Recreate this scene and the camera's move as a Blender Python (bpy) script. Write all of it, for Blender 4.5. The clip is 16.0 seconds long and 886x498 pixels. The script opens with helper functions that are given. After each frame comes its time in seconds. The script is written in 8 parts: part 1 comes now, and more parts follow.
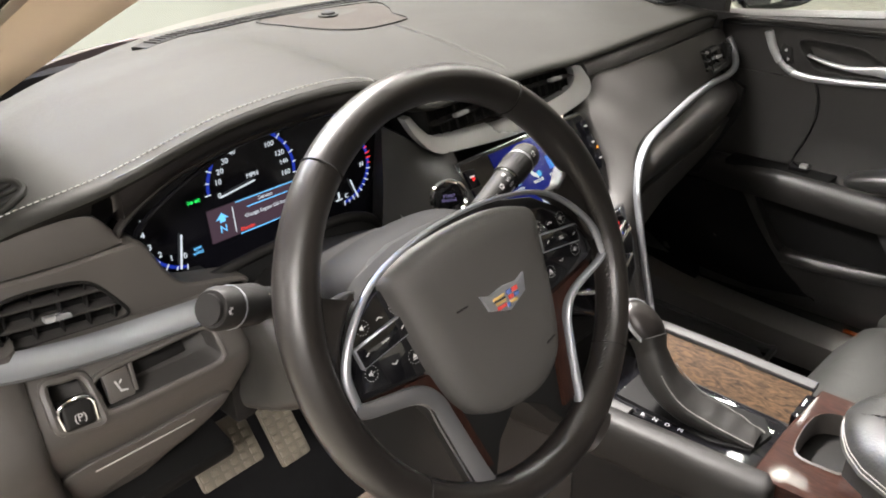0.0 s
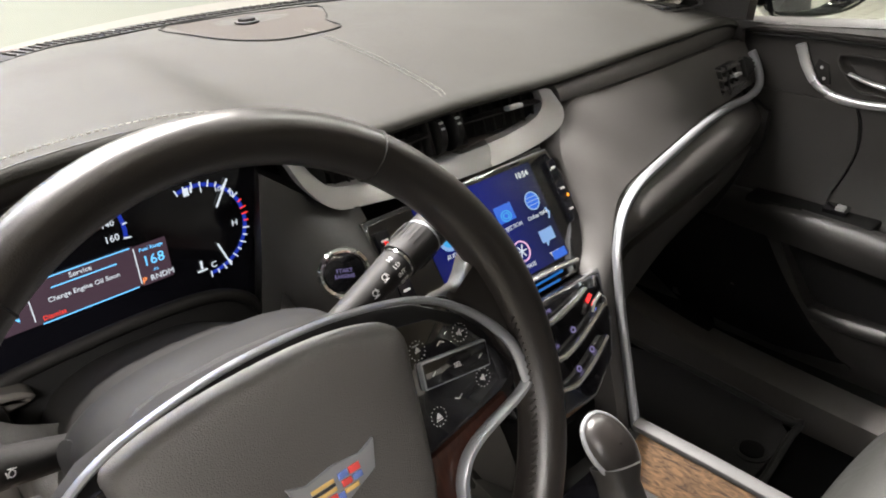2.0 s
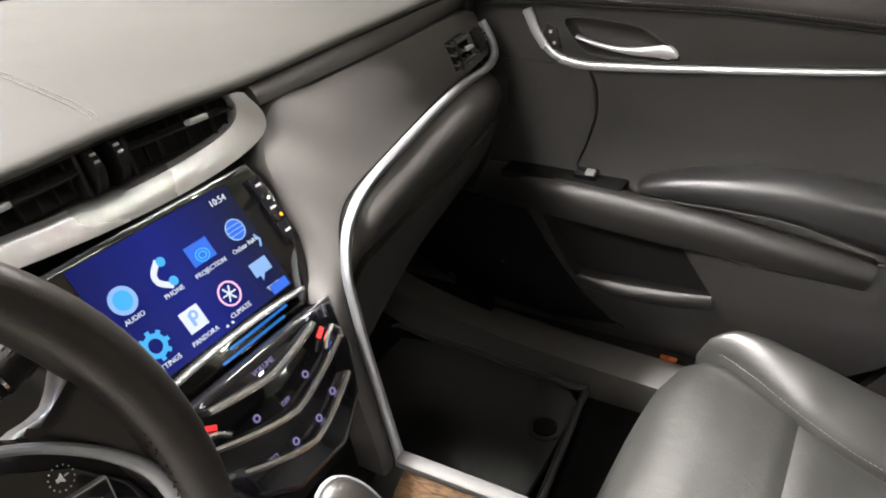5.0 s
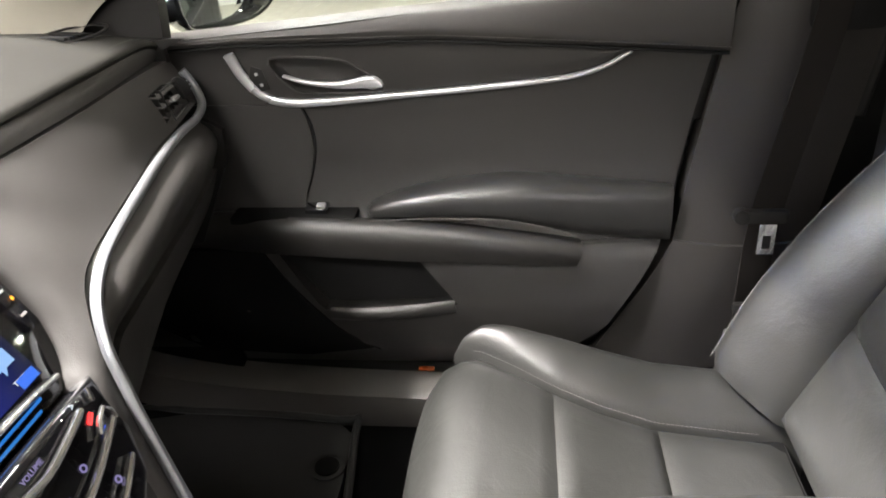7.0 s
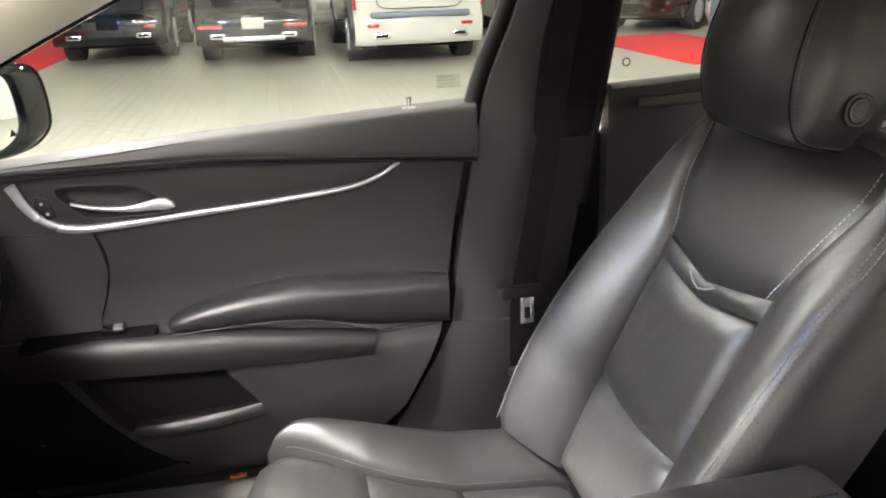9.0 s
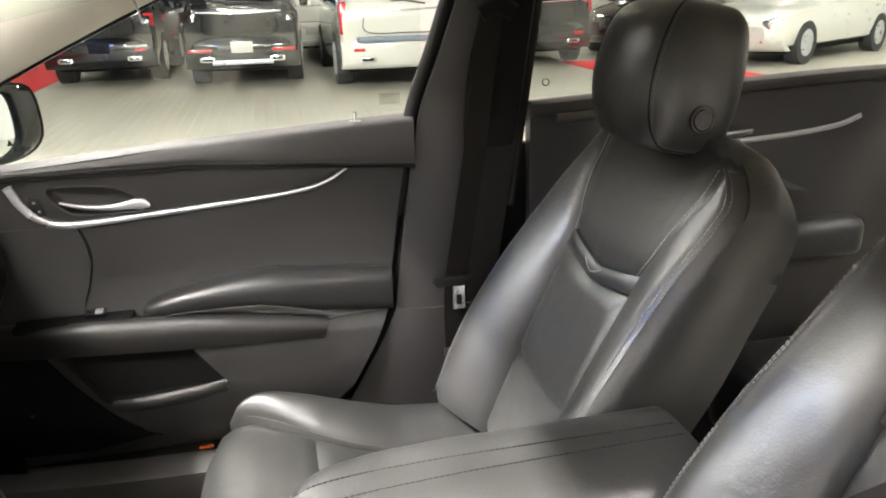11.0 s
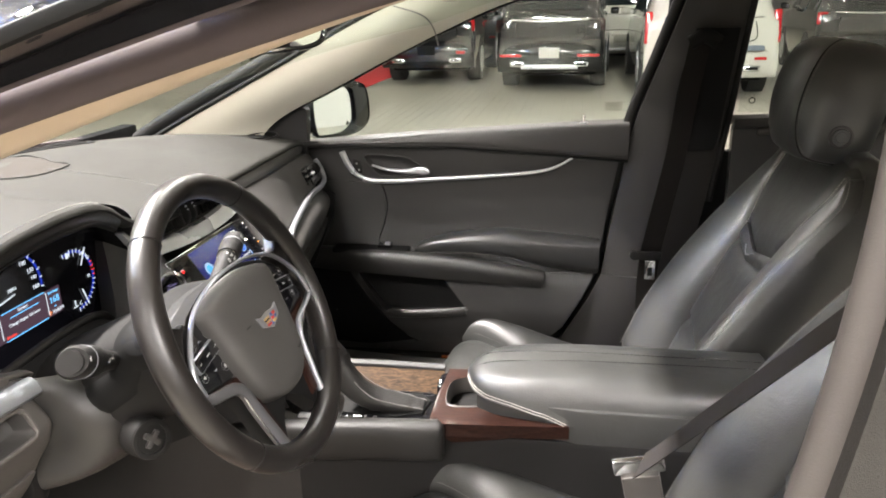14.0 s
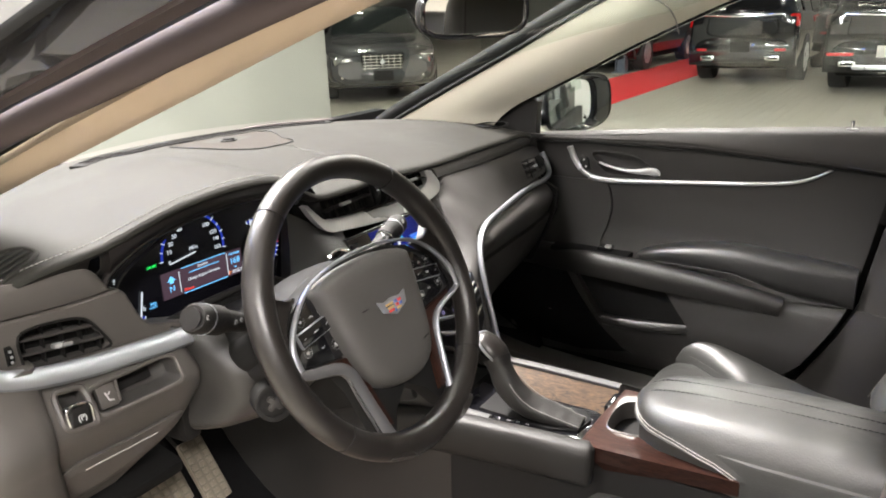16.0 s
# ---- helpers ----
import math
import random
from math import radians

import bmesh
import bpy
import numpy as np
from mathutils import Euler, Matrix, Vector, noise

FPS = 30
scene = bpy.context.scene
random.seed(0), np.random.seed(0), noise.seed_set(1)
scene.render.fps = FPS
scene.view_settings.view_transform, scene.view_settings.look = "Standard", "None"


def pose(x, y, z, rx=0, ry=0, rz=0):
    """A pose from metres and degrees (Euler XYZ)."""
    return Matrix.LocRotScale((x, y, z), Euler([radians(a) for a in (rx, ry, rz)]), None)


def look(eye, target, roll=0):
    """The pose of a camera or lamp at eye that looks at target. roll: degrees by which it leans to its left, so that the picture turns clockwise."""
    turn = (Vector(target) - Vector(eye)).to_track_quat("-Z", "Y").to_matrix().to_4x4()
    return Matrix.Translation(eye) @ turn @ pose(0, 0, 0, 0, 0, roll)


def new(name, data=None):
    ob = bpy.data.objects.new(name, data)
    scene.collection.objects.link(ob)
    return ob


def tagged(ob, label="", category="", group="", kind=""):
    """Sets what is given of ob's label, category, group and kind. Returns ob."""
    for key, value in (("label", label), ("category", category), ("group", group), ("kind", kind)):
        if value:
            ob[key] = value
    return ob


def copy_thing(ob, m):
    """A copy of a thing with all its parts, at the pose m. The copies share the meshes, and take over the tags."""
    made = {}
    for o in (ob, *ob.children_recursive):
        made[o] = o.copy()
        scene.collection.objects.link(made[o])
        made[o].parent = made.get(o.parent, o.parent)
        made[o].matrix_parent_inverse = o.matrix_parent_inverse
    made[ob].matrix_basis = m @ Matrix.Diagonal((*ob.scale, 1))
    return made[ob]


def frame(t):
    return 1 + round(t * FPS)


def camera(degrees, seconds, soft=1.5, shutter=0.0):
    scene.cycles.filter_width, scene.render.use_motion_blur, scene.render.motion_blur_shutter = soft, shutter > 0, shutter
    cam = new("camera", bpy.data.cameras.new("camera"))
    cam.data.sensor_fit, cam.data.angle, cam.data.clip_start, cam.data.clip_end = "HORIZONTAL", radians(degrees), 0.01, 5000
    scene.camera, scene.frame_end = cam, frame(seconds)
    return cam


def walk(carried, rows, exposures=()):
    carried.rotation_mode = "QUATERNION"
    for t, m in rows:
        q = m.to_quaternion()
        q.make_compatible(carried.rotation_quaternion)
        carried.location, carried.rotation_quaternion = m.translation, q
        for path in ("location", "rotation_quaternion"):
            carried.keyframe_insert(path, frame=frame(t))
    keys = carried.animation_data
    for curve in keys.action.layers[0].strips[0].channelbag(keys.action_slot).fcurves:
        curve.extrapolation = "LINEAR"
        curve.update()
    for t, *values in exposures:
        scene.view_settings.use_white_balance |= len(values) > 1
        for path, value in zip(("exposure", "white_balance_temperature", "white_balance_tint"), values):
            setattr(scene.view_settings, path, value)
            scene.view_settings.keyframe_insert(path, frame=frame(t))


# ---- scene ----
cam = camera(61.3, 16.0, 1.9)
PATH = [
    (0, (-0.738, 0.091, 1.361), (0.5, 1.352, 0.424), -2.7),
    (0.5, (-0.668, 0.131, 1.351), (0.555, 1.407, 0.415), -2.7),
    (1, (-0.601, 0.151, 1.342), (0.603, 1.446, 0.407), -2.8),
    (1.5, (-0.542, 0.166, 1.334), (0.645, 1.478, 0.402), -2.7),
    (2, (-0.49, 0.174, 1.32), (0.688, 1.497, 0.39), -2.8),
    (2.5, (-0.459, 0.185, 1.313), (0.724, 1.505, 0.386), -3.0),
    (3, (-0.428, 0.186, 1.311), (0.772, 1.49, 0.385), -3.2),
    (3.2, (-0.416, 0.189, 1.306), (0.799, 1.481, 0.381), -3.2),
    (5.3, (-0.337, 0.181, 1.298), (1.199, 1.011, 0.323), -3.8),
    (5.5, (-0.344, 0.184, 1.273), (1.247, 0.951, 0.335), -3.6),
    (6, (-0.338, 0.204, 1.27), (1.328, 0.788, 0.33), -3.6),
    (6.5, (-0.347, 0.217, 1.277), (1.37, 0.62, 0.334), -3.6),
    (7, (-0.37, 0.227, 1.29), (1.382, 0.44, 0.349), -3.3),
    (7.5, (-0.4, 0.248, 1.311), (1.378, 0.278, 0.396), -3.0),
    (8, (-0.429, 0.253, 1.325), (1.366, 0.139, 0.449), -2.7),
    (8.5, (-0.455, 0.242, 1.325), (1.384, 0.003, 0.575), -2.5),
    (9, (-0.479, 0.251, 1.331), (1.35, -0.128, 0.616), -1.8),
    (9.5, (-0.505, 0.253, 1.338), (1.32, -0.201, 0.657), -1.7),
    (11.8, (-0.846, 0.179, 1.355), (1.024, -0.133, 0.718), -1.3),
    (12, (-0.893, 0.179, 1.362), (0.984, -0.091, 0.724), -1.3),
    (12.5, (-0.988, 0.172, 1.38), (0.903, 0.029, 0.744), -1.3),
    (13, (-1.043, 0.144, 1.389), (0.854, 0.139, 0.757), -1.3),
    (13.5, (-1.085, 0.105, 1.392), (0.806, 0.266, 0.762), -1.4),
    (14, (-1.113, 0.066, 1.397), (0.754, 0.412, 0.77), -1.5),
    (14.5, (-1.132, 0.012, 1.395), (0.688, 0.555, 0.77), -1.6),
    (15, (-1.103, -0.026, 1.374), (0.646, 0.717, 0.753), -1.8),
    (15.5, (-1.035, -0.066, 1.375), (0.633, 0.849, 0.758), -1.9),
    (16, (-0.992, -0.081, 1.375), (0.593, 0.973, 0.761), -2.1),
]
walk(cam, [(t, look(eye, target, roll)) for t, eye, target, roll in PATH], [(0.0, 0.19), (3.0, 0.19), (5.3, 0.59), (7.5, 0.61), (8.6, 0.77), (9.7, 0.77), (11.8, 0.69), (13.2, 0.55), (14.2, 0.47), (16.0, 0.37)])

# ---- light ----
world = bpy.data.worlds.new("garage_air")
scene.world = world
world.use_nodes = True
world.node_tree.nodes["Background"].inputs[0].default_value = (0.75, 0.8, 0.85, 1)
world.node_tree.nodes["Background"].inputs[1].default_value = 0.01


def area(name, eye, target, sx, sy, watts, col=(1, 0.95, 0.86)):
    d = bpy.data.lights.new(name, "AREA")
    d.shape, d.size, d.size_y, d.energy, d.color = "RECTANGLE", sx, sy, watts, col
    ob = new(name, d)
    ob.matrix_world = look(eye, target)
    return ob


COOL = (1, 0.94, 0.895)
# the key lamp fits the shadow edges; the white lamps below are added fills
area("unseen_hall_lamp", (0.3, 2.5, 4.4), (0.3, 0.35, 0.8), 1.8, 0.22, 1270, COOL)
# unseen lamp added at the right to brighten the passenger cushion
area("unseen_hall_lamp", (2.35, 1.0, 4.4), (0.42, 0.2, 0.6), 0.3, 3.2, 200, COOL)
# two unseen lamps added to brighten the seat fronts and the driver's seat
area("unseen_hall_lamp", (-0.5, 5.2, 3.9), (-0.1, -0.2, 0.9), 3.0, 0.4, 480, COOL)
area("unseen_hall_lamp", (-3.4, 1.6, 4.2), (-0.3, 0.0, 0.95), 2.4, 0.25, 270, COOL)
# another added at the right, for the passenger backrest
area("unseen_hall_lamp", (4.6, 1.8, 4.4), (0.4, -0.1, 0.8), 0.3, 3.0, 230, COOL)
# unseen soft fill added at the rear left, for wheel and knee panel
area("unseen_hall_lamp", (-3.4, -2.6, 4.0), (-0.6, 0.5, 1.0), 1.8, 0.5, 370, COOL)
# row of fills added at the left, standing in for bounced light
for k in range(5):
    area("left_fill_lamp", (-6.5, -2.4 + 2.0 * k, 3.0), (0.3, 0.2, 0.8), 1.3, 0.10, 42, COOL)
# added lamp that brightens what the door mirror reflects
area("unseen_hall_lamp", (5.0, -10.0, 4.4), (5.0, -12.5, 0), 8.0, 0.8, 900)
# unseen lamp added to light the saloon past the curtain
area("unseen_hall_lamp", (4.5, 6.2, 4.3), (4.0, 8.5, 0), 5.0, 0.6, 190)
area("blue_ceiling_lamp", (-0.6, 4.5, 4.2), (0.1, 0.1, 0.8), 0.60, 0.35, 95, (0.10, 0.28, 1.0))

# ---- materials ----


def nodes_of(name):
    m = bpy.data.materials.new(name)
    m.use_nodes = True
    return m, m.node_tree.nodes, m.node_tree.links, m.node_tree.nodes["Principled BSDF"]


def mat(name, col, rough=0.5, metal=0.0, bump=0.0, grain=900, var=0.12, coat=0.0, spec=0.5, blotch=9, pebble=False, rvar=0.08, sheen=0.0):
    """A surface with fine relief of the given grain (1/m) and broad unevenness of colour and gloss."""
    m, n, l, p = nodes_of(name)
    p.inputs["Metallic"].default_value, p.inputs["Coat Weight"].default_value = metal, coat
    p.inputs["Specular IOR Level"].default_value, p.inputs["Coat Roughness"].default_value = spec, 0.02
    p.inputs["Sheen Weight"].default_value = sheen
    tc = n.new("ShaderNodeTexCoord")
    big = n.new("ShaderNodeTexNoise")
    big.inputs["Scale"].default_value, big.inputs["Detail"].default_value = blotch, 5
    l.new(tc.outputs["Object"], big.inputs["Vector"])
    ramp = n.new("ShaderNodeMapRange")
    ramp.inputs["To Min"].default_value, ramp.inputs["To Max"].default_value = 1 - var * 2, 1 + var * 2
    l.new(big.outputs["Fac"], ramp.inputs["Value"])
    mul = n.new("ShaderNodeMix")
    mul.data_type, mul.blend_type = "RGBA", "MULTIPLY"
    mul.inputs[0].default_value = 1
    mul.inputs[6].default_value = (*col, 1)
    l.new(ramp.outputs[0], mul.inputs[7])
    l.new(mul.outputs[2], p.inputs["Base Color"])
    rr = n.new("ShaderNodeMapRange")
    rr.inputs["To Min"].default_value, rr.inputs["To Max"].default_value = max(0.02, rough - rvar * 2), rough + rvar * 2
    l.new(big.outputs["Fac"], rr.inputs["Value"])
    l.new(rr.outputs[0], p.inputs["Roughness"])
    if bump:
        fine = n.new("ShaderNodeTexVoronoi" if pebble else "ShaderNodeTexNoise")
        fine.inputs["Scale"].default_value = grain
        l.new(tc.outputs["Object"], fine.inputs["Vector"])
        b = n.new("ShaderNodeBump")
        b.inputs["Strength"].default_value, b.inputs["Distance"].default_value = bump, 0.0006
        l.new(fine.outputs[0], b.inputs["Height"])
        l.new(b.outputs[0], p.inputs["Normal"])
    return m


def wood(name, dark, light, stretch, scale, rough=0.16):
    m, n, l, p = nodes_of(name)
    tc, mp = n.new("ShaderNodeTexCoord"), n.new("ShaderNodeMapping")
    mp.inputs["Scale"].default_value = stretch
    l.new(tc.outputs["Object"], mp.inputs["Vector"])
    w = n.new("ShaderNodeTexNoise")
    w.inputs["Scale"].default_value, w.inputs["Detail"].default_value, w.inputs["Distortion"].default_value = scale, 9, 2.2
    l.new(mp.outputs[0], w.inputs["Vector"])
    r = n.new("ShaderNodeValToRGB")
    r.color_ramp.elements[0].position, r.color_ramp.elements[0].color = 0.33, (*dark, 1)
    r.color_ramp.elements[1].position, r.color_ramp.elements[1].color = 0.68, (*light, 1)
    l.new(w.outputs["Fac"], r.inputs[0])
    l.new(r.outputs[0], p.inputs["Base Color"])
    p.inputs["Specular IOR Level"].default_value = 0.06
    p.inputs["Roughness"].default_value, p.inputs["Coat Weight"].default_value, p.inputs["Coat Roughness"].default_value = 0.5, 0.22, rough * 0.5
    return m


def glow(name, col, strength):
    m, n, l, p = nodes_of(name)
    p.inputs["Base Color"].default_value = (0.01, 0.01, 0.012, 1)
    p.inputs["Emission Color"].default_value, p.inputs["Emission Strength"].default_value = (*col, 1), strength
    p.inputs["Roughness"].default_value = 0.25
    return m


def pane(name, tint, gloss=0.06):
    m, n, l, p = nodes_of(name)
    n.remove(p)
    t, g, mix = n.new("ShaderNodeBsdfTransparent"), n.new("ShaderNodeBsdfGlossy"), n.new("ShaderNodeMixShader")
    t.inputs[0].default_value, g.inputs["Roughness"].default_value = (*tint, 1), 0.01
    mix.inputs[0].default_value = gloss
    l.new(t.outputs[0], mix.inputs[1]), l.new(g.outputs[0], mix.inputs[2])
    l.new(mix.outputs[0], n["Material Output"].inputs[0])
    return m


def crease(m, scale, depth):
    """Adds soft wrinkles under the fine grain."""
    n, l = m.node_tree.nodes, m.node_tree.links
    fine = [k for k in n if k.type == "BUMP"][0]
    w = n.new("ShaderNodeTexNoise")
    w.inputs["Scale"].default_value, w.inputs["Detail"].default_value, w.inputs["Distortion"].default_value = scale, 3, 1.6
    tc = [k for k in n if k.type == "TEX_COORD"][0]
    l.new(tc.outputs["Object"], w.inputs["Vector"])
    b = n.new("ShaderNodeBump")
    b.inputs["Strength"].default_value, b.inputs["Distance"].default_value = 1.0, depth
    l.new(w.outputs["Fac"], b.inputs["Height"])
    l.new(b.outputs[0], fine.inputs["Normal"])
    return m


LEATHER = mat("seat_leather", (0.0178, 0.0182, 0.0170), 0.42, spec=0.72, bump=0.22, grain=420, pebble=True, var=0.10, blotch=14, rvar=0.06)
crease(LEATHER, 9, 0.0012)


def creased(m, scale, strength):
    """Adds broad soft creases to a leather."""
    n, l = m.node_tree.nodes, m.node_tree.links
    p = next(k for k in n if k.type == "BSDF_PRINCIPLED")
    old = next(k for k in n if k.type == "BUMP")
    tc = next(k for k in n if k.type == "TEX_COORD")
    w = n.new("ShaderNodeTexNoise")
    w.inputs["Scale"].default_value, w.inputs["Detail"].default_value, w.inputs["Distortion"].default_value = scale, 4, 1.6
    l.new(tc.outputs["Object"], w.inputs["Vector"])
    b = n.new("ShaderNodeBump")
    b.inputs["Strength"].default_value, b.inputs["Distance"].default_value = strength, 0.006
    l.new(w.outputs["Fac"], b.inputs["Height"])
    l.new(old.outputs[0], b.inputs["Normal"])
    l.new(b.outputs[0], p.inputs["Normal"])
    return m


creased(LEATHER, 13, 0.18)
RIMLEATHER = mat("wheel_leather", (0.0100, 0.0086, 0.0080), 0.34, spec=0.45, bump=0.14, grain=1100, pebble=True, var=0.15, blotch=18)
HUBVINYL = mat("airbag_vinyl", (0.041, 0.0391, 0.037), 0.56, spec=0.4, bump=0.5, grain=1300, pebble=True, var=0.06)
PAD = mat("dash_vinyl", (0.0150, 0.0147, 0.0127), 0.70, spec=0.14, bump=0.35, grain=1100, pebble=True, var=0.06, blotch=6)
PADDARK = mat("dash_lower_vinyl", (0.031, 0.0292, 0.0278), 0.58, spec=0.35, bump=0.35, grain=1100, pebble=True, var=0.08, blotch=6)
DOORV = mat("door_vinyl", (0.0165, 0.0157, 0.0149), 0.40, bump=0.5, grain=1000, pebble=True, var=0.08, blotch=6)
PLASTIC = mat("grained_black_plastic", (0.0085, 0.0081, 0.0079), 0.55, spec=0.18, bump=0.4, grain=1300, var=0.08)
KNEE = mat("grey_brown_plastic", (0.055, 0.0502, 0.0463), 0.48, bump=0.3, grain=1300, var=0.06)
PILLARV = mat("pillar_vinyl", (0.0180, 0.0166, 0.0156), 0.52, spec=0.35, bump=0.45, grain=1000, pebble=True, var=0.08, blotch=6)
KNEEPAD = mat("knee_pad_vinyl", (0.0115, 0.0109, 0.0104), 0.50, spec=0.30, bump=0.4, grain=1100, pebble=True, var=0.08, blotch=8)
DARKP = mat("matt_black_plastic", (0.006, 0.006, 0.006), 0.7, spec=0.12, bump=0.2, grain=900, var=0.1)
PIANO = mat("piano_black", (0.004, 0.004, 0.005), 0.08, coat=1.0, var=0.05, rvar=0.02)
SILVER = mat("satin_silver", (0.42, 0.425, 0.435), 0.30, metal=0.65, bump=0.06, grain=2500, var=0.04, rvar=0.05)
DARKSATIN = mat("dark_satin_silver", (0.13, 0.13, 0.135), 0.46, metal=0.6, bump=0.05, grain=2500, var=0.05)
SATINGREY = mat("satin_grey_plastic", (0.055, 0.055, 0.055), 0.60, metal=0.1, spec=0.2, bump=0.06, grain=2500, var=0.05)
SWEEPSILVER = mat("brushed_silver_trim", (0.27, 0.28, 0.30), 0.38, metal=0.7, bump=0.06, grain=2500, var=0.05)
STRIP = mat("polished_silver_strip", (0.60, 0.60, 0.61), 0.24, metal=1.0, var=0.03, rvar=0.03)
CHROME = mat("chrome", (0.78, 0.78, 0.78), 0.10, metal=1.0, var=0.03, rvar=0.03)
# same cloth as BEIGE; its shade is put into a tan colour
SHADEDCLOTH = mat("shaded_pillar_cloth", (0.42, 0.335, 0.25), 0.85, bump=0.5, grain=1500, var=0.05)
BEIGE = mat("pillar_cloth", (0.44, 0.42, 0.35), 0.8, bump=0.5, grain=1500, var=0.04)
HEADLINER = mat("headliner_cloth", (0.5, 0.45, 0.37), 0.9, bump=0.5, grain=1500, var=0.04)
RUBBER = mat("rubber_seal", (0.058, 0.046, 0.046), 0.85, spec=0.2, bump=0.3, grain=700, var=0.12)
CARPET = mat("black_carpet", (0.0060, 0.0060, 0.0064), 0.95, spec=0.04, bump=1.0, grain=900, var=0.25, blotch=30)
RUBBERMAT = mat("rubber_mat", (0.032, 0.032, 0.032), 0.42, bump=0.5, grain=500, var=0.15, blotch=12)
DOORLEATHER = mat("armrest_leather", (0.017, 0.017, 0.0165), 0.36, spec=0.6, bump=0.2, grain=420, pebble=True, var=0.08, blotch=14)
SILLP = mat("sill_plastic", (0.060, 0.057, 0.054), 0.45, bump=0.3, grain=1300, var=0.06)
PAPER = mat("paper_mat", (0.30, 0.23, 0.19), 0.8, bump=0.3, grain=300, var=0.12)
BLACKPAINT = mat("black_paint", (0.005, 0.005, 0.006), 0.20, coat=1.0, spec=0.05, var=0.04, rvar=0.02)
WOOD = wood("burl_wood", (0.012, 0.0065, 0.0036), (0.060, 0.033, 0.0145), (1, 0.26, 1), 165)
WOODRED = wood("dark_red_wood", (0.012, 0.0050, 0.0038), (0.027, 0.0112, 0.0078), (1, 0.22, 1), 150)
WEBBING = mat("belt_webbing", (0.0165, 0.0150, 0.0143), 0.85, spec=0.04, bump=0.8, grain=900, var=0.06)
SPEAKERCLOTH = mat("speaker_plate_cloth", (0.025, 0.0225, 0.020), 0.8, spec=0.08, bump=0.4, grain=1300, var=0.08)
STITCH = mat("pale_thread", (0.30, 0.29, 0.27), 0.8, var=0.1)
STITCHDARK = mat("grey_thread", (0.13, 0.125, 0.12), 0.8, var=0.1)
WHITEINK = mat("white_print", (0.34, 0.34, 0.34), 0.6, var=0.02)
SCREENBLACK = mat("dark_screen_glass", (0.004, 0.004, 0.006), 0.12, var=0.02, rvar=0.01)
GREYTILE = mat("vinyl_hall_tile", (0.29, 0.273, 0.228), 0.42, bump=0.15, grain=60, var=0.10, blotch=1.3)
GREYTILE2 = mat("vinyl_hall_tile_shaded", (0.25, 0.235, 0.197), 0.42, bump=0.15, grain=60, var=0.10, blotch=1.3)
REDCARPET = mat("red_carpet", (0.50, 0.012, 0.015), 0.85, bump=0.6, grain=300, var=0.1)
WALLP = mat("hall_wall_paint", (0.42, 0.41, 0.39), 0.8, bump=0.2, grain=40, var=0.08, blotch=0.8)
CEIL = mat("hall_ceiling_paint", (0.14, 0.14, 0.14), 0.9, bump=0.2, grain=40, var=0.1, blotch=1)
CURTAIN = mat("white_curtain_cloth", (0.30, 0.30, 0.28), 0.85, bump=0.4, grain=300, var=0.05, blotch=1.5)
POST = mat("blue_grey_steel", (0.10, 0.12, 0.15), 0.45, bump=0.2, grain=80, var=0.1)
GLASS = pane("clear_glass", (0.93, 0.97, 0.95), 0.02)
WSGLASS = pane("windshield_glass", (0.80, 0.86, 0.82), 0.07)
CARGLASS = mat("tinted_car_glass", (0.010, 0.014, 0.014), 0.04, var=0.05, rvar=0.01)
TYRE = mat("tyre_rubber", (0.016, 0.016, 0.016), 0.7, bump=0.6, grain=120, var=0.15)
REDLENS = mat("red_lens", (0.34, 0.006, 0.008), 0.12, coat=1.0, var=0.1)
WHITEPAINT = mat("white_car_paint", (0.40, 0.39, 0.35), 0.2, coat=0.8, var=0.03, rvar=0.01)
SILVERPAINT = mat("silver_car_paint", (0.52, 0.51, 0.47), 0.28, metal=0.3, coat=0.6, var=0.03, rvar=0.01)
MAROON = mat("dark_maroon_paint", (0.028, 0.012, 0.012), 0.12, coat=1.0, var=0.05, rvar=0.01)
GREYPAINT = mat("dark_grey_paint", (0.035, 0.037, 0.04), 0.18, coat=1.0, var=0.05, rvar=0.01)
MIRROR = mat("mirror_glass", (0.85, 0.86, 0.86), 0.02, metal=1.0, var=0.01, rvar=0.0)

# ---- helpers for building ----


def part(name, bm, material, parent=None, label="", smooth=40, kind=""):
    me = bpy.data.meshes.new(name)
    bmesh.ops.recalc_face_normals(bm, faces=bm.faces)
    bm.to_mesh(me)
    bm.free()
    me.materials.append(material)
    me.shade_smooth()
    me.set_sharp_from_angle(angle=radians(smooth))
    ob = new(name, me)
    if parent:
        ob.parent = parent
    return tagged(ob, label, kind=kind)


def thing(name, label, category, at=(0, 0, 0), group="", kind=""):
    ob = new(name)
    ob.empty_display_size = 0.05
    ob.location = at
    bpy.context.view_layer.update()
    return tagged(ob, label, category, group, kind)


def put(ob, parent):
    """Hangs a mesh that was built in world coordinates under a thing that stands elsewhere."""
    ob.parent = parent
    ob.matrix_parent_inverse = Matrix.Translation(-Vector(parent.location))
    return ob


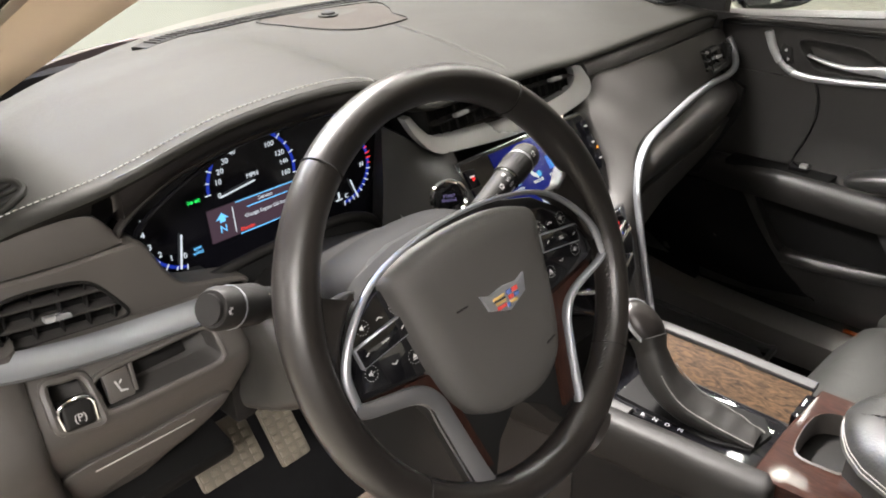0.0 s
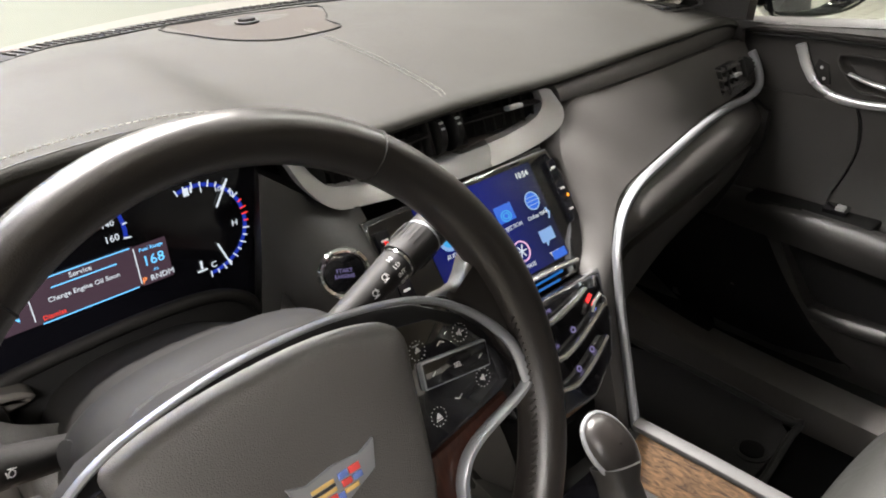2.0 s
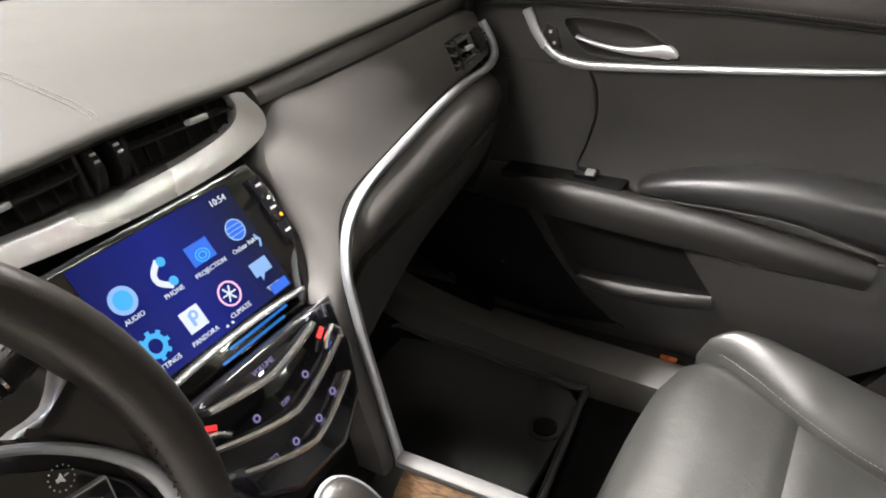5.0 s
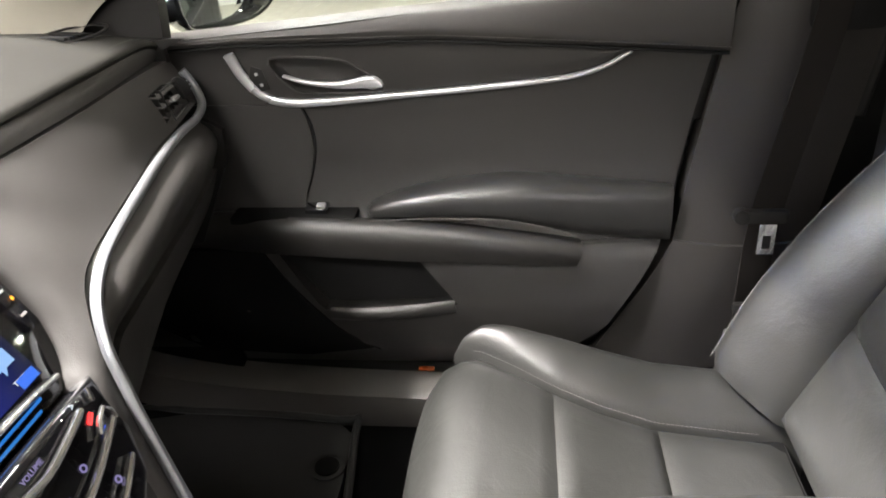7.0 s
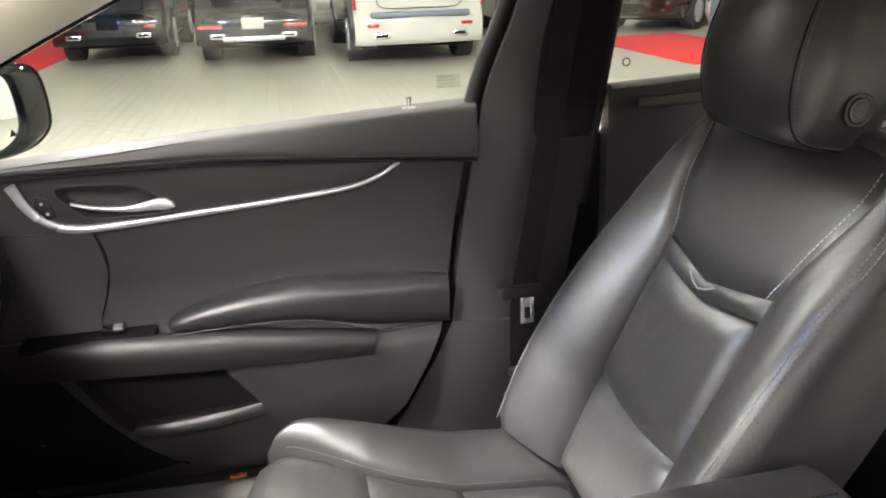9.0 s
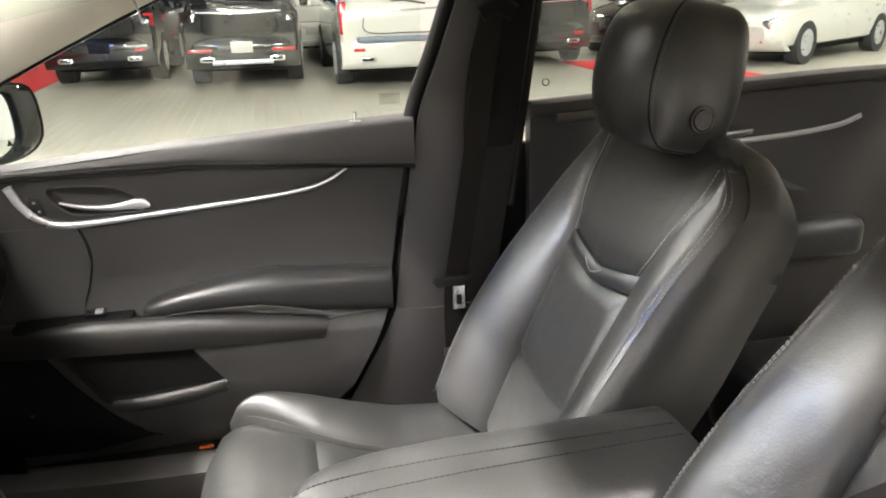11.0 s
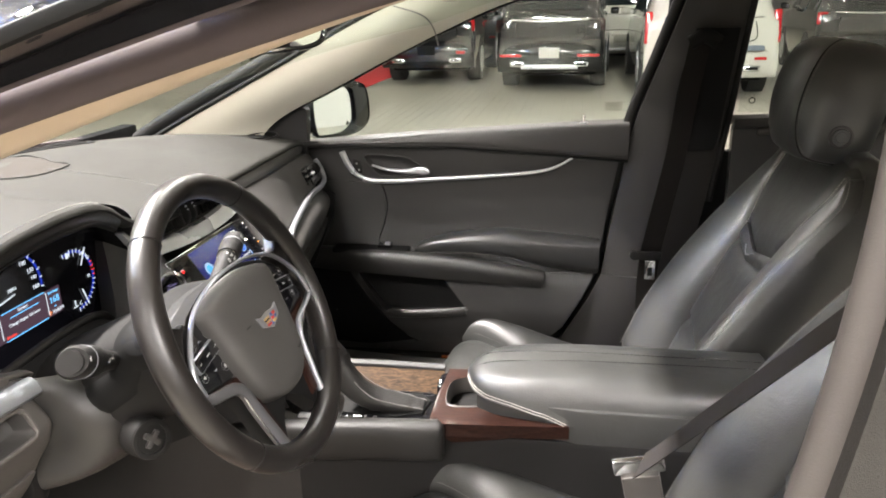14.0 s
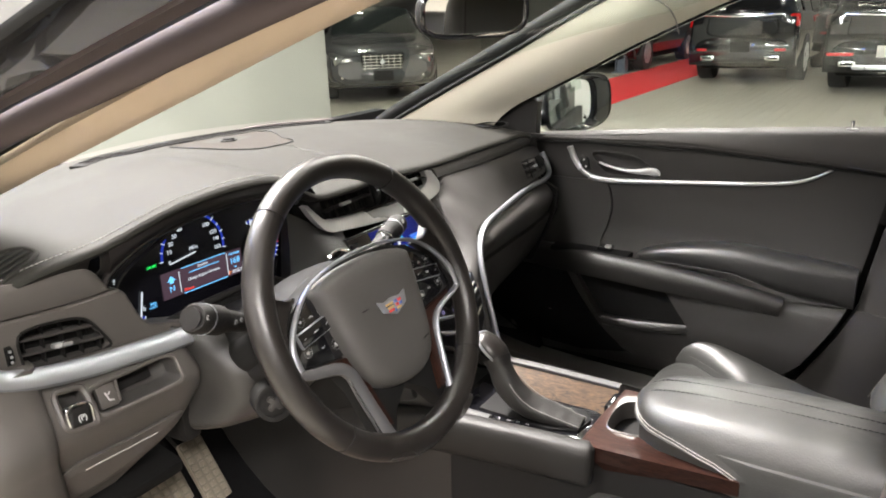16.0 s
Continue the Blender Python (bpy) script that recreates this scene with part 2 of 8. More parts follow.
def spline(pts, n=6, closed=False):
    """A smooth line through the points, n steps to each stretch."""
    p = [Vector(q) for q in pts]
    out, c = [], len(p)
    for i in range(c if closed else c - 1):
        a, b = p[i], p[(i + 1) % c]
        z = p[(i - 1) % c] if closed or i else a * 2 - b
        d = p[(i + 2) % c] if closed or i + 2 < c else b * 2 - a
        for k in range(n):
            t = k / n
            out.append(0.5 * (2 * a + (b - z) * t + (2 * z - 5 * a + 4 * b - d) * t * t + (3 * a - z - 3 * b + d) * t**3))
    if not closed:
        out.append(p[-1])
    return out


def grid(rows, bm=None, closed_u=False, closed_v=False):
    bm = bm or bmesh.new()
    vs = [[bm.verts.new(p) for p in r] for r in rows]
    for i in range(len(vs) if closed_v else len(vs) - 1):
        a, b = vs[i], vs[(i + 1) % len(vs)]
        for j in range(len(a) if closed_u else len(a) - 1):
            k = (j + 1) % len(a)
            bm.faces.new((a[j], a[k], b[k], b[j]))
    return bm


def patch(ctrl, nu=5, nv=5):
    """A smooth surface through a small net of points."""
    rows = [spline(r, nu) for r in ctrl]
    cols = [spline([r[j] for r in rows], nv) for j in range(len(rows[0]))]
    return [[cols[j][i] for j in range(len(cols))] for i in range(len(cols[0]))]


def solid(rows, depth, bm=None):
    """The surface with a back at the given offset and a closed rim."""
    bm = bm or bmesh.new()
    d = Vector(depth)
    back = [[p + d for p in r] for r in rows]
    m, n = len(rows), len(rows[0])
    f = [[bm.verts.new(p) for p in r] for r in rows]
    k = [[bm.verts.new(p) for p in r] for r in back]
    for i in range(m - 1):
        for j in range(n - 1):
            bm.faces.new((f[i][j], f[i][j + 1], f[i + 1][j + 1], f[i + 1][j]))
            bm.faces.new((k[i][j], k[i + 1][j], k[i + 1][j + 1], k[i][j + 1]))
    edge = [(0, j) for j in range(n)] + [(i, n - 1) for i in range(1, m)] + [(m - 1, j) for j in range(n - 2, -1, -1)] + [(i, 0) for i in range(m - 2, 0, -1)]
    for a, b in zip(edge, edge[1:] + edge[:1]):
        bm.faces.new((f[a[0]][a[1]], k[a[0]][a[1]], k[b[0]][b[1]], f[b[0]][b[1]]))
    return bm


def sweep(path, prof, up=(0, 0, 1), closed=False, scale=None, bm=None):
    """Carries a closed outline (side, height) along a line; side lies across the line and up, height along up."""
    bm = bm or bmesh.new()
    n, rings = len(path), []
    for i, p in enumerate(path):
        a = path[(i - 1) % n] if closed or i else p
        b = path[(i + 1) % n] if closed or i + 1 < n else p
        t = (Vector(b) - Vector(a)).normalized()
        u = Vector(up(i / (n - 1)) if callable(up) else up)
        s = t.cross(u).normalized()
        u = s.cross(t).normalized()
        k = scale(i / (n - 1)) if scale else (1, 1)
        rings.append([bm.verts.new(Vector(p) + s * (q[0] * k[0]) + u * (q[1] * k[1])) for q in prof])
    m = len(prof)
    for i in range(n if closed else n - 1):
        r, q = rings[i], rings[(i + 1) % n]
        for j in range(m):
            bm.faces.new((r[j], r[(j + 1) % m], q[(j + 1) % m], q[j]))
    if not closed:
        bm.faces.new(rings[0][::-1]), bm.faces.new(rings[-1])
    return bm


def oval(a, b, n=12, power=1.0):
    out = []
    for k in range(n):
        c, s = math.cos(2 * math.pi * k / n), math.sin(2 * math.pi * k / n)
        out.append((a * math.copysign(abs(c) ** power, c), b * math.copysign(abs(s) ** power, s)))
    return out


def tube(path, r, n=8, up=(0, 0, 1), closed=False, bm=None):
    return sweep(path, oval(r, r, n), up, closed, None, bm)


def block(size, m=Matrix(), bevel=0.002, bm=None, steps=2):
    b = bmesh.new()
    bmesh.ops.create_cube(b, size=1, matrix=Matrix.Diagonal((*size, 1)))
    if bevel:
        bmesh.ops.bevel(b, geom=b.edges[:], offset=min(bevel, min(size) * 0.45), segments=steps, profile=0.6, affect="EDGES")
    b.transform(m)
    return merge(bm, b)


def merge(bm, b):
    if bm is None:
        return b
    me = bpy.data.meshes.new("joining")
    b.to_mesh(me)
    b.free()
    bm.from_mesh(me)
    bpy.data.meshes.remove(me)
    return bm


def prism(outline, depth, m=Matrix(), bevel=0.0, bm=None, steps=2):
    """A flat outline (x, y) from z = 0 to depth, its edges rounded."""
    b = bmesh.new()
    f = b.faces.new([b.verts.new((*p[:2], 0)) for p in outline])
    g = bmesh.ops.extrude_face_region(b, geom=[f])
    bmesh.ops.translate(b, verts=[v for v in g["geom"] if isinstance(v, bmesh.types.BMVert)], vec=(0, 0, depth))
    if bevel:
        top = [e for e in b.edges if all(abs(v.co.z - depth) < 1e-6 for v in e.verts)]
        bmesh.ops.bevel(b, geom=top, offset=bevel, segments=steps, profile=0.6, affect="EDGES")
    bmesh.ops.triangulate(b, faces=[f for f in b.faces if len(f.verts) > 4])
    b.transform(m)
    return merge(bm, b)


def disc(r, depth, m=Matrix(), n=24, bevel=0.0, bm=None):
    return prism(oval(r, r, n), depth, m, bevel, bm)


def ring(r0, r1, depth, m=Matrix(), n=28, bm=None):
    prof = [(r0, 0), (r1, 0), (r1, depth * 0.8), ((r0 + r1) / 2, depth), (r0, depth * 0.8)]
    b = bmesh.new()
    rows = []
    for k in range(n):
        c, s = math.cos(2 * math.pi * k / n), math.sin(2 * math.pi * k / n)
        rows.append([b.verts.new((q[0] * c, q[0] * s, q[1])) for q in prof])
    for i in range(n):
        for j in range(5):
            b.faces.new((rows[i][j], rows[i][(j + 1) % 5], rows[(i + 1) % n][(j + 1) % 5], rows[(i + 1) % n][j]))
    b.transform(m)
    return merge(bm, b)


def words(text, size, m, material, parent, depth=0.0002, name="lettering"):
    """Raised lettering in the built-in font, centred, in the plane of m."""
    c = bpy.data.curves.new("words", "FONT")
    c.body, c.size, c.align_x, c.align_y, c.extrude, c.resolution_u = text, size, "CENTER", "CENTER", depth, 2
    tmp = bpy.data.objects.new("words", c)
    me = bpy.data.meshes.new_from_object(tmp)
    me.transform(m)
    bpy.data.objects.remove(tmp)
    me.materials.clear()
    me.materials.append(material)
    ob = new(name, me)
    if parent:
        ob.parent = parent
    return ob


def frame_of(o, right, up):
    """A pose with x along right, y along up, z towards the viewer."""
    x = Vector(right).normalized()
    z = x.cross(Vector(up)).normalized()
    y = z.cross(x)
    return Matrix(((x.x, y.x, z.x, o[0]), (x.y, y.y, z.y, o[1]), (x.z, y.z, z.z, o[2]), (0, 0, 0, 1)))


def stitches(path, step=0.006, r=0.0006, up=(0, 0, 1), length=0.004):
    """A row of short thread stitches along a line."""
    bm, gone, last = bmesh.new(), 0.0, None
    for a, b in zip(path, path[1:]):
        d = (b - a).length
        while gone < d:
            p, t = a + (b - a) * (gone / max(d, 1e-9)), (b - a).normalized()
            tube([p - t * length / 2, p + t * length / 2], r, 5, up, bm=bm)
            gone += step
        gone -= d
    return bm


def cut(ob, bm):
    """Takes the solid bm out of a mesh object."""
    me = bpy.data.meshes.new("cutter")
    bmesh.ops.holes_fill(bm, edges=bm.edges[:], sides=0)
    bmesh.ops.recalc_face_normals(bm, faces=bm.faces)
    bm.to_mesh(me)
    bm.free()
    c = new("cutter", me)
    c.matrix_world = Matrix()
    m = ob.modifiers.new("cut", "BOOLEAN")
    m.object, m.operation, m.solver = c, "DIFFERENCE", "EXACT"
    bpy.context.view_layer.update()
    got = bpy.data.meshes.new_from_object(ob.evaluated_get(bpy.context.evaluated_depsgraph_get()))
    ob.modifiers.clear()
    ob.data = got
    got.set_sharp_from_angle(angle=radians(35))
    bpy.data.objects.remove(c)
    bpy.data.meshes.remove(me)
    return ob


# ---- the hall ----
def flat(x0, x1, y0, y1, z, thick, name, material, label, category="", kind="structure"):
    return tagged(part(name, block((x1 - x0, y1 - y0, thick), pose((x0 + x1) / 2, (y0 + y1) / 2, z - thick / 2), 0), material), label, category or name, kind=kind)


ground = flat(-16, 40, -30, 26, 0.0, 0.2, "ground", GREYTILE, "pale grey interlocking vinyl tiles of a car hall", "floor")
flat(-16, 40, -30, 26, 4.75, 0.2, "ceiling", CEIL, "dark painted ceiling of the car hall")
# unseen wall, set near the car to bounce light in from the left
flat(-7.2, -7.0, -30, 26, 4.75, 4.75, "wall_west", WALLP, "plain grey painted hall wall")
flat(40, 40.2, -30, 26, 4.75, 4.75, "wall_east", WALLP, "plain grey painted hall wall")
flat(-16, 40, 26, 26.2, 4.75, 4.75, "wall_north", WALLP, "plain grey painted hall wall")
# unseen wall, drawn near so the door mirror has something pale to reflect
flat(-16, 40, -15.7, -15.5, 4.75, 4.75, "wall_south", WALLP, "plain grey painted hall wall")
# the tiles that show: two tones laid in turn, with a small chamfer
for nm, mt, odd in (("tile_field", GREYTILE, 0), ("shaded_tile_field", GREYTILE2, 1)):
    tv, tf = [], []
    for i in range(95):
        for j in range(146):
            if (i + j) % 2 != odd:
                continue
            x, y, n = 1.6 + 0.13 * i, -10.5 + 0.13 * j, len(tv)
            for d, z in ((0.0, 0.0005), (0.004, 0.003)):
                tv += [(x + d, y + d, z), (x + 0.13 - d, y + d, z), (x + 0.13 - d, y + 0.13 - d, z), (x + d, y + 0.13 - d, z)]
            tf += [(n + 4, n + 5, n + 6, n + 7)] + [(n + k, n + (k + 1) % 4, n + 4 + (k + 1) % 4, n + 4 + k) for k in range(4)]
    me = bpy.data.meshes.new(nm)
    me.from_pydata(tv, [], tf)
    me.materials.append(mt)
    tl = new(nm, me)
    tl.parent = ground
    tagged(tl, "", kind="stuff")
for k, (x0, x1, y0, y1) in enumerate([(8.4, 22, 3.75, 5.1), (8.5, 12.5, -6.9, -5.0)]):
    c = tagged(part("red_carpet", block((x1 - x0, y1 - y0, 0.012), pose((x0 + x1) / 2, (y0 + y1) / 2, 0.006), 0.003), REDCARPET), "bright red carpet strip on the hall floor", "carpet", "carpet strips")


def hall_post(x, y):
    t = thing("steel_post", "blue-grey steel post standing on the hall floor", "post", (x, y, 0), "hall posts")
    prof = [(-0.09, -0.10), (0.09, -0.10), (0.09, -0.085), (0.012, -0.085), (0.012, 0.085), (0.09, 0.085), (0.09, 0.10), (-0.09, 0.10), (-0.09, 0.085), (-0.012, 0.085), (-0.012, -0.085), (-0.09, -0.085)]
    part("post", prism(prof, 4.7, pose(0, 0, 0, 0, 0, 0)), POST, t)
    part("base_plate", block((0.3, 0.3, 0.02), pose(0, 0, 0.012), 0.004), POST, t)
    return t


hall_post(9.55, -5.95)
hall_post(13.9, 5.35)

SPOTGLOW = glow("spot_lamp_white", (1.0, 0.93, 0.82), 300)
for i in range(11):
    for j in range(9):
        x, y = -6.0 + 2.9 * i + 0.6 * (j % 2), -12.5 + 2.8 * j
        sl = thing("ceiling_spotlight", "round white ceiling spotlight under the dark hall ceiling", "ceiling light", (x, y, 4.46), "hall spotlights")
        part("housing", ring(0.09, 0.12, 0.09, pose(0, 0, 0)), DARKP, sl)
        part("lens", disc(0.09, 0.006, pose(0, 0, 0.012)), SPOTGLOW, sl, "lit white lens")

# white curtain hung ahead of the car
curt = thing("curtain", "white cloth curtain hanging from a rail ahead of the car", "curtain", (1.0, 5.6, 0))
rows = []
for z in np.linspace(0.03, 3.9, 7):
    rows.append([Vector((-6 + 0.05 * i + 1.0 - 0.65, 0.006 * math.sin(i * 0.31) + 0.02 * math.sin(i * 0.07 + z * 0.4), z)) for i in range(202)])
part("cloth", solid(rows, (0, 0.006, 0)), CURTAIN, curt)
part("rail", tube([Vector((-6, 0, 3.92)), Vector((4.5, 0, 3.92))], 0.02), POST, curt)

# ---- the car's shell ----
def strip_between(a, b, n=8, lift=0.0, up=(0, 0, 1)):
    """A crowned band between two lines, given from the same end."""
    pa, pb = spline(a, n), spline(b, n)
    rows = []
    for p, q in zip(pa, pb):
        rows.append([p.lerp(q, k / 6) + Vector(up) * lift * math.sin(math.pi * k / 6) for k in range(7)])
    return rows


# dark closing panel behind the right doors
tagged(part("door_jamb", block((0.03, 2.4, 0.56), pose(0.745, -0.1, 0.765), 0.004), DARKP), "black jamb behind the door trims", "door jamb", kind="structure")
tagged(part("jamb_pillar", block((0.02, 0.15, 0.36), pose(0.722, -0.20, 1.26, 0, -9, 0), 0.004), DARKP), "black inner pillar panel", "door jamb", kind="structure")
tagged(part("floor_side", block((0.04, 2.4, 0.30), pose(0.72, -0.1, 0.42), 0.004), DARKP), "black lower body side", "body side", kind="structure")
flo = [[(x, y, z) for x in (-0.72, -0.35, 0, 0.35, 0.72)] for y, z in ((-1.3, 0.42), (-0.3, 0.42), (0.35, 0.42), (0.75, 0.42), (0.95, 0.47), (1.12, 0.66), (1.2, 0.95))]
tagged(part("car_floor", solid(patch(flo, 3, 4), (0, 0, -0.05)), CARPET), "black carpeted floor of the car cabin", "floor", kind="structure")

# roof: cloth inside, paint outside
roof_in = [[(x * w, y, z - 0.02 * abs(x) ** 2) for x in (-1, -0.6, 0, 0.6, 1)] for y, z, w in ((-1.3, 1.40, 0.50), (-0.7, 1.45, 0.56), (-0.2, 1.465, 0.57), (0.1, 1.455, 0.56), (0.2, 1.442, 0.555), (0.35, 1.415, 0.55))]
tagged(part("roof_lining", solid(patch(roof_in, 3, 4), (0, 0, 0.01)), HEADLINER), "beige cloth roof lining of the car", "roof lining", kind="structure")
roof_out = [[(p[0] * 1.16, p[1], p[2] + 0.045) for p in r] for r in roof_in]
tagged(part("car_roof", solid(patch(roof_out, 3, 4), (0, 0, -0.01)), BLACKPAINT), "glossy black painted car roof", "car roof", kind="structure")

# left front pillar: cloth trim, rubber seal, black frame
apl = thing("front_pillar", "slanting pillar beside the windshield, beige cloth trim with a rubber seal and black paint", "pillar", (-0.6, 0.5, 1.28), kind="structure")
lin = [(-0.545, 0.0, 1.44), (-0.555, 0.2, 1.397), (-0.56, 0.5, 1.296), (-0.56, 0.83, 1.183), (-0.57, 1.05, 1.10)]
l2 = [(-0.585, 0.0, 1.448), (-0.595, 0.2, 1.41), (-0.60, 0.5, 1.312), (-0.605, 0.732, 1.232), (-0.63, 1.05, 1.11)]
put(part("pillar_trim", solid(strip_between(lin, l2, 8, 0.006, (-0.5, -0.2, -1)), (0.02, 0.05, 0.03)), SHADEDCLOTH, None, "beige cloth pillar trim, painted tan for its shade"), apl)
l3 = [(-0.612, 0.0, 1.452), (-0.622, 0.2, 1.408), (-0.630, 0.5, 1.322), (-0.642, 0.70, 1.258), (-0.67, 1.0, 1.13)]
sealp = spline(l3, 8)
put(part("door_seal", sweep(sealp, oval(0.009, 0.014, 14), (0, 0, 1)), RUBBER, None, "soft dark rubber door seal"), apl)
put(part("seal_lip", sweep(spline([(p[0] + 0.014, p[1], p[2] - 0.003) for p in l3], 8), oval(0.006, 0.008, 12), (0, 0, 1)), mat("black_seal_rubber", (0.016, 0.0145, 0.015), 0.7, bump=0.3, grain=700), None, "thin black sealing lip"), apl)
put(part("seal_backing", solid(strip_between([(p[0] + 0.004, p[1], p[2] + 0.010) for p in l2], [(p[0], p[1], p[2] + 0.012) for p in l3], 8, 0.0, (0, 0, 1)), (0.004, 0.02, 0.02)), DARKP), apl)
l3b = [(p[0] - 0.016, p[1], p[2] + 0.012) for p in l3]
l4 = [(-0.662, 0.0, 1.462), (-0.672, 0.25, 1.402), (-0.685, 0.55, 1.312), (-0.70, 0.72, 1.25), (-0.73, 1.0, 1.13)]
put(part("inner_flange", solid(strip_between(l3b, l4, 8, 0.004, (-0.5, 0, 1)), (0.0, 0.03, 0.03)), RUBBER, None, "grey rubber flange of the door frame"), apl)
l5 = [(-0.70, 0.0, 1.485), (-0.712, 0.25, 1.428), (-0.725, 0.50, 1.348), (-0.745, 0.72, 1.27), (-0.77, 1.0, 1.15)]
l4b = [(p[0] - 0.002, p[1], p[2] + 0.003) for p in l4]
put(part("frame", solid(strip_between(l4b, l5, 8, 0.01, (-0.6, 0, 1)), (0.03, 0.03, 0.03)), BLACKPAINT, None, "glossy black painted frame"), apl)
put(part("drip_moulding", sweep(spline(l5, 8), oval(0.005, 0.006, 8)), DARKP), apl)

# right front pillar
apr = thing("front_pillar", "slanting pillar beside the windshield, trimmed in pale beige cloth", "pillar", (0.6, 0.6, 1.25), kind="structure")
rin = [(0.535, 0.12, 1.455), (0.54, 0.30, 1.452), (0.54, 0.507, 1.379), (0.54, 0.742, 1.263), (0.54, 1.0, 1.135), (0.545, 1.1, 1.08)]
rout = [(0.63, 0.08, 1.435), (0.64, 0.252, 1.385), (0.64, 0.448, 1.302), (0.64, 0.648, 1.205), (0.645, 0.79, 1.135), (0.65, 0.86, 1.075)]
put(part("pillar_trim", solid(strip_between(rin, rout, 8, 0.02, (-0.8, -0.5, 0.1)), (0.02, 0.03, 0.02)), BEIGE, None, "pale beige cloth pillar trim with a joint line"), apr)
jt = [Vector((0.545, 0.475, 1.392)), Vector((0.575, 0.42, 1.372)), Vector((0.605, 0.40, 1.345)), Vector((0.638, 0.395, 1.305))]
put(part("trim_joint", tube([p + Vector((-0.012, -0.008, 0.0)) for p in spline(jt, 4)], 0.0016, 6), STITCHDARK), apr)
put(part("mirror_sail", prism([(0.86, 1.060), (0.85, 1.10), (0.77, 1.150), (0.745, 1.158), (0.732, 1.15), (0.738, 1.06)], 0.03, Matrix(((0, 0, 1, 0.668), (1, 0, 0, 0), (0, 1, 0, 0), (0, 0, 0, 1))), 0.004), PLASTIC, None, "black plastic triangle behind the door mirror"), apr)
put(part("outer_frame", sweep(spline([(p[0] + 0.035, p[1] + 0.015, p[2] + 0.012) for p in rout], 8), oval(0.018, 0.022, 10)), BLACKPAINT, None, "black painted frame"), apr)
# black band round the windshield edge
put(part("outer_cover", sweep(spline([(p[0] + 0.014, p[1] + 0.028, p[2] + 0.016) for p in rin], 8), oval(0.022, 0.019, 12)), DARKP, None, "black outer cover of the pillar"), apr)
put(part("glass_edge", sweep(spline([(p[0] - 0.002, p[1] + 0.012, p[2] + 0.002) for p in rin], 8), oval(0.008, 0.006, 8)), DARKP), apr)

# windshield
ws = []
for k in range(6):
    f = k / 5
    row = []
    for x, yb, zb, yt, zt in ((-0.66, 0.98, 1.10, 0.10, 1.44), (-0.45, 1.17, 1.125, 0.19, 1.462), (0, 1.27, 1.14, 0.24, 1.475), (0.45, 1.17, 1.125, 0.19, 1.462), (0.66, 0.98, 1.10, 0.10, 1.44)):
        row.append((x * (1 - 0.14 * f), yb + (yt - yb) * f, zb + (zt - zb) * f + 0.03 * math.sin(math.pi * f)))
    ws.append(row)
wsob = tagged(part("window_1", grid(patch(ws, 6, 3)), WSGLASS), "clear windshield glass with a faint green tint", "windshield", kind="structure")
wsob.visible_shadow = False

# bonnet and cowl ahead of the glass
bon = [[(x, y, z - 0.05 * abs(x) ** 2) for x in (-0.8, -0.4, 0, 0.4, 0.8)] for y, z in ((1.24, 1.07), (1.5, 1.055), (1.9, 1.0), (2.3, 0.86), (2.36, 0.6))]
tagged(part("bonnet", solid(patch(bon, 4, 4), (0, 0, -0.03)), BLACKPAINT), "glossy black bonnet of the car", "bonnet", kind="structure")
cow = [[(x, y - 0.38 * abs(x) ** 2, z - 0.06 * abs(x) ** 2) for x in (-0.7, -0.35, 0, 0.35, 0.7)] for y, z in ((1.20, 1.115), (1.27, 1.105), (1.34, 1.095))]
tagged(part("cowl", solid(patch(cow, 4, 3), (0, 0, -0.03)), DARKP), "black plastic cowl below the windshield", "cowl", kind="structure")
for x0, x1 in ((-0.58, -0.02), (0.02, 0.46)):
    wp = thing("wiper", "black windshield wiper resting on the glass base", "wiper", ((x0 + x1) / 2, 1.25, 1.15), "windshield wipers")
    arm = spline([(x0, 1.282 - 0.3 * x0 * x0, 1.098), ((x0 + x1) / 2, 1.315, 1.108), (x1, 1.295 - 0.2 * x1 * x1, 1.100)], 6)
    put(part("arm", sweep(arm, oval(0.010, 0.006, 8)), DARKP), wp)
    put(part("blade", sweep([p + Vector((0.03, -0.016, 0.004)) for p in arm], [(-0.003, -0.006), (0.003, -0.006), (0.006, 0.006), (-0.006, 0.006)]), RUBBER), wp)

# left centre pillar beside the driver's seat
bpl = thing("centre_pillar", "centre door pillar with a pale rubber seal on its edge", "pillar", (-0.68, -0.2, 0.9), kind="structure")
fl = [(-0.665, 0.06, 0.62), (-0.665, -0.03, 0.8), (-0.66, -0.085, 1.08), (-0.66, -0.108, 1.25), (-0.645, -0.12, 1.42)]
rl = [(-0.665, -0.10, 0.62), (-0.665, -0.17, 0.8), (-0.66, -0.25, 1.08), (-0.655, -0.29, 1.25), (-0.64, -0.31, 1.42)]
put(part("pillar_trim", solid(strip_between(fl, rl, 6, 0.012, (1, 0, 0)), (-0.05, 0, 0)), DOORV), bpl)
put(part("door_seal", sweep(spline([(p[0] - 0.02, p[1] - 0.0, p[2]) for p in fl], 8), oval(0.014, 0.016, 12), (0, 1, 0)), mat("grey_rubber", (0.060, 0.053, 0.050), 0.6, bump=0.2, grain=600), None, "pale grey rubber seal"), bpl)

# right centre pillar
bpr = thing("centre_pillar", "black trimmed centre pillar carrying the seat belt", "pillar", (0.68, -0.15, 0.9), kind="structure")
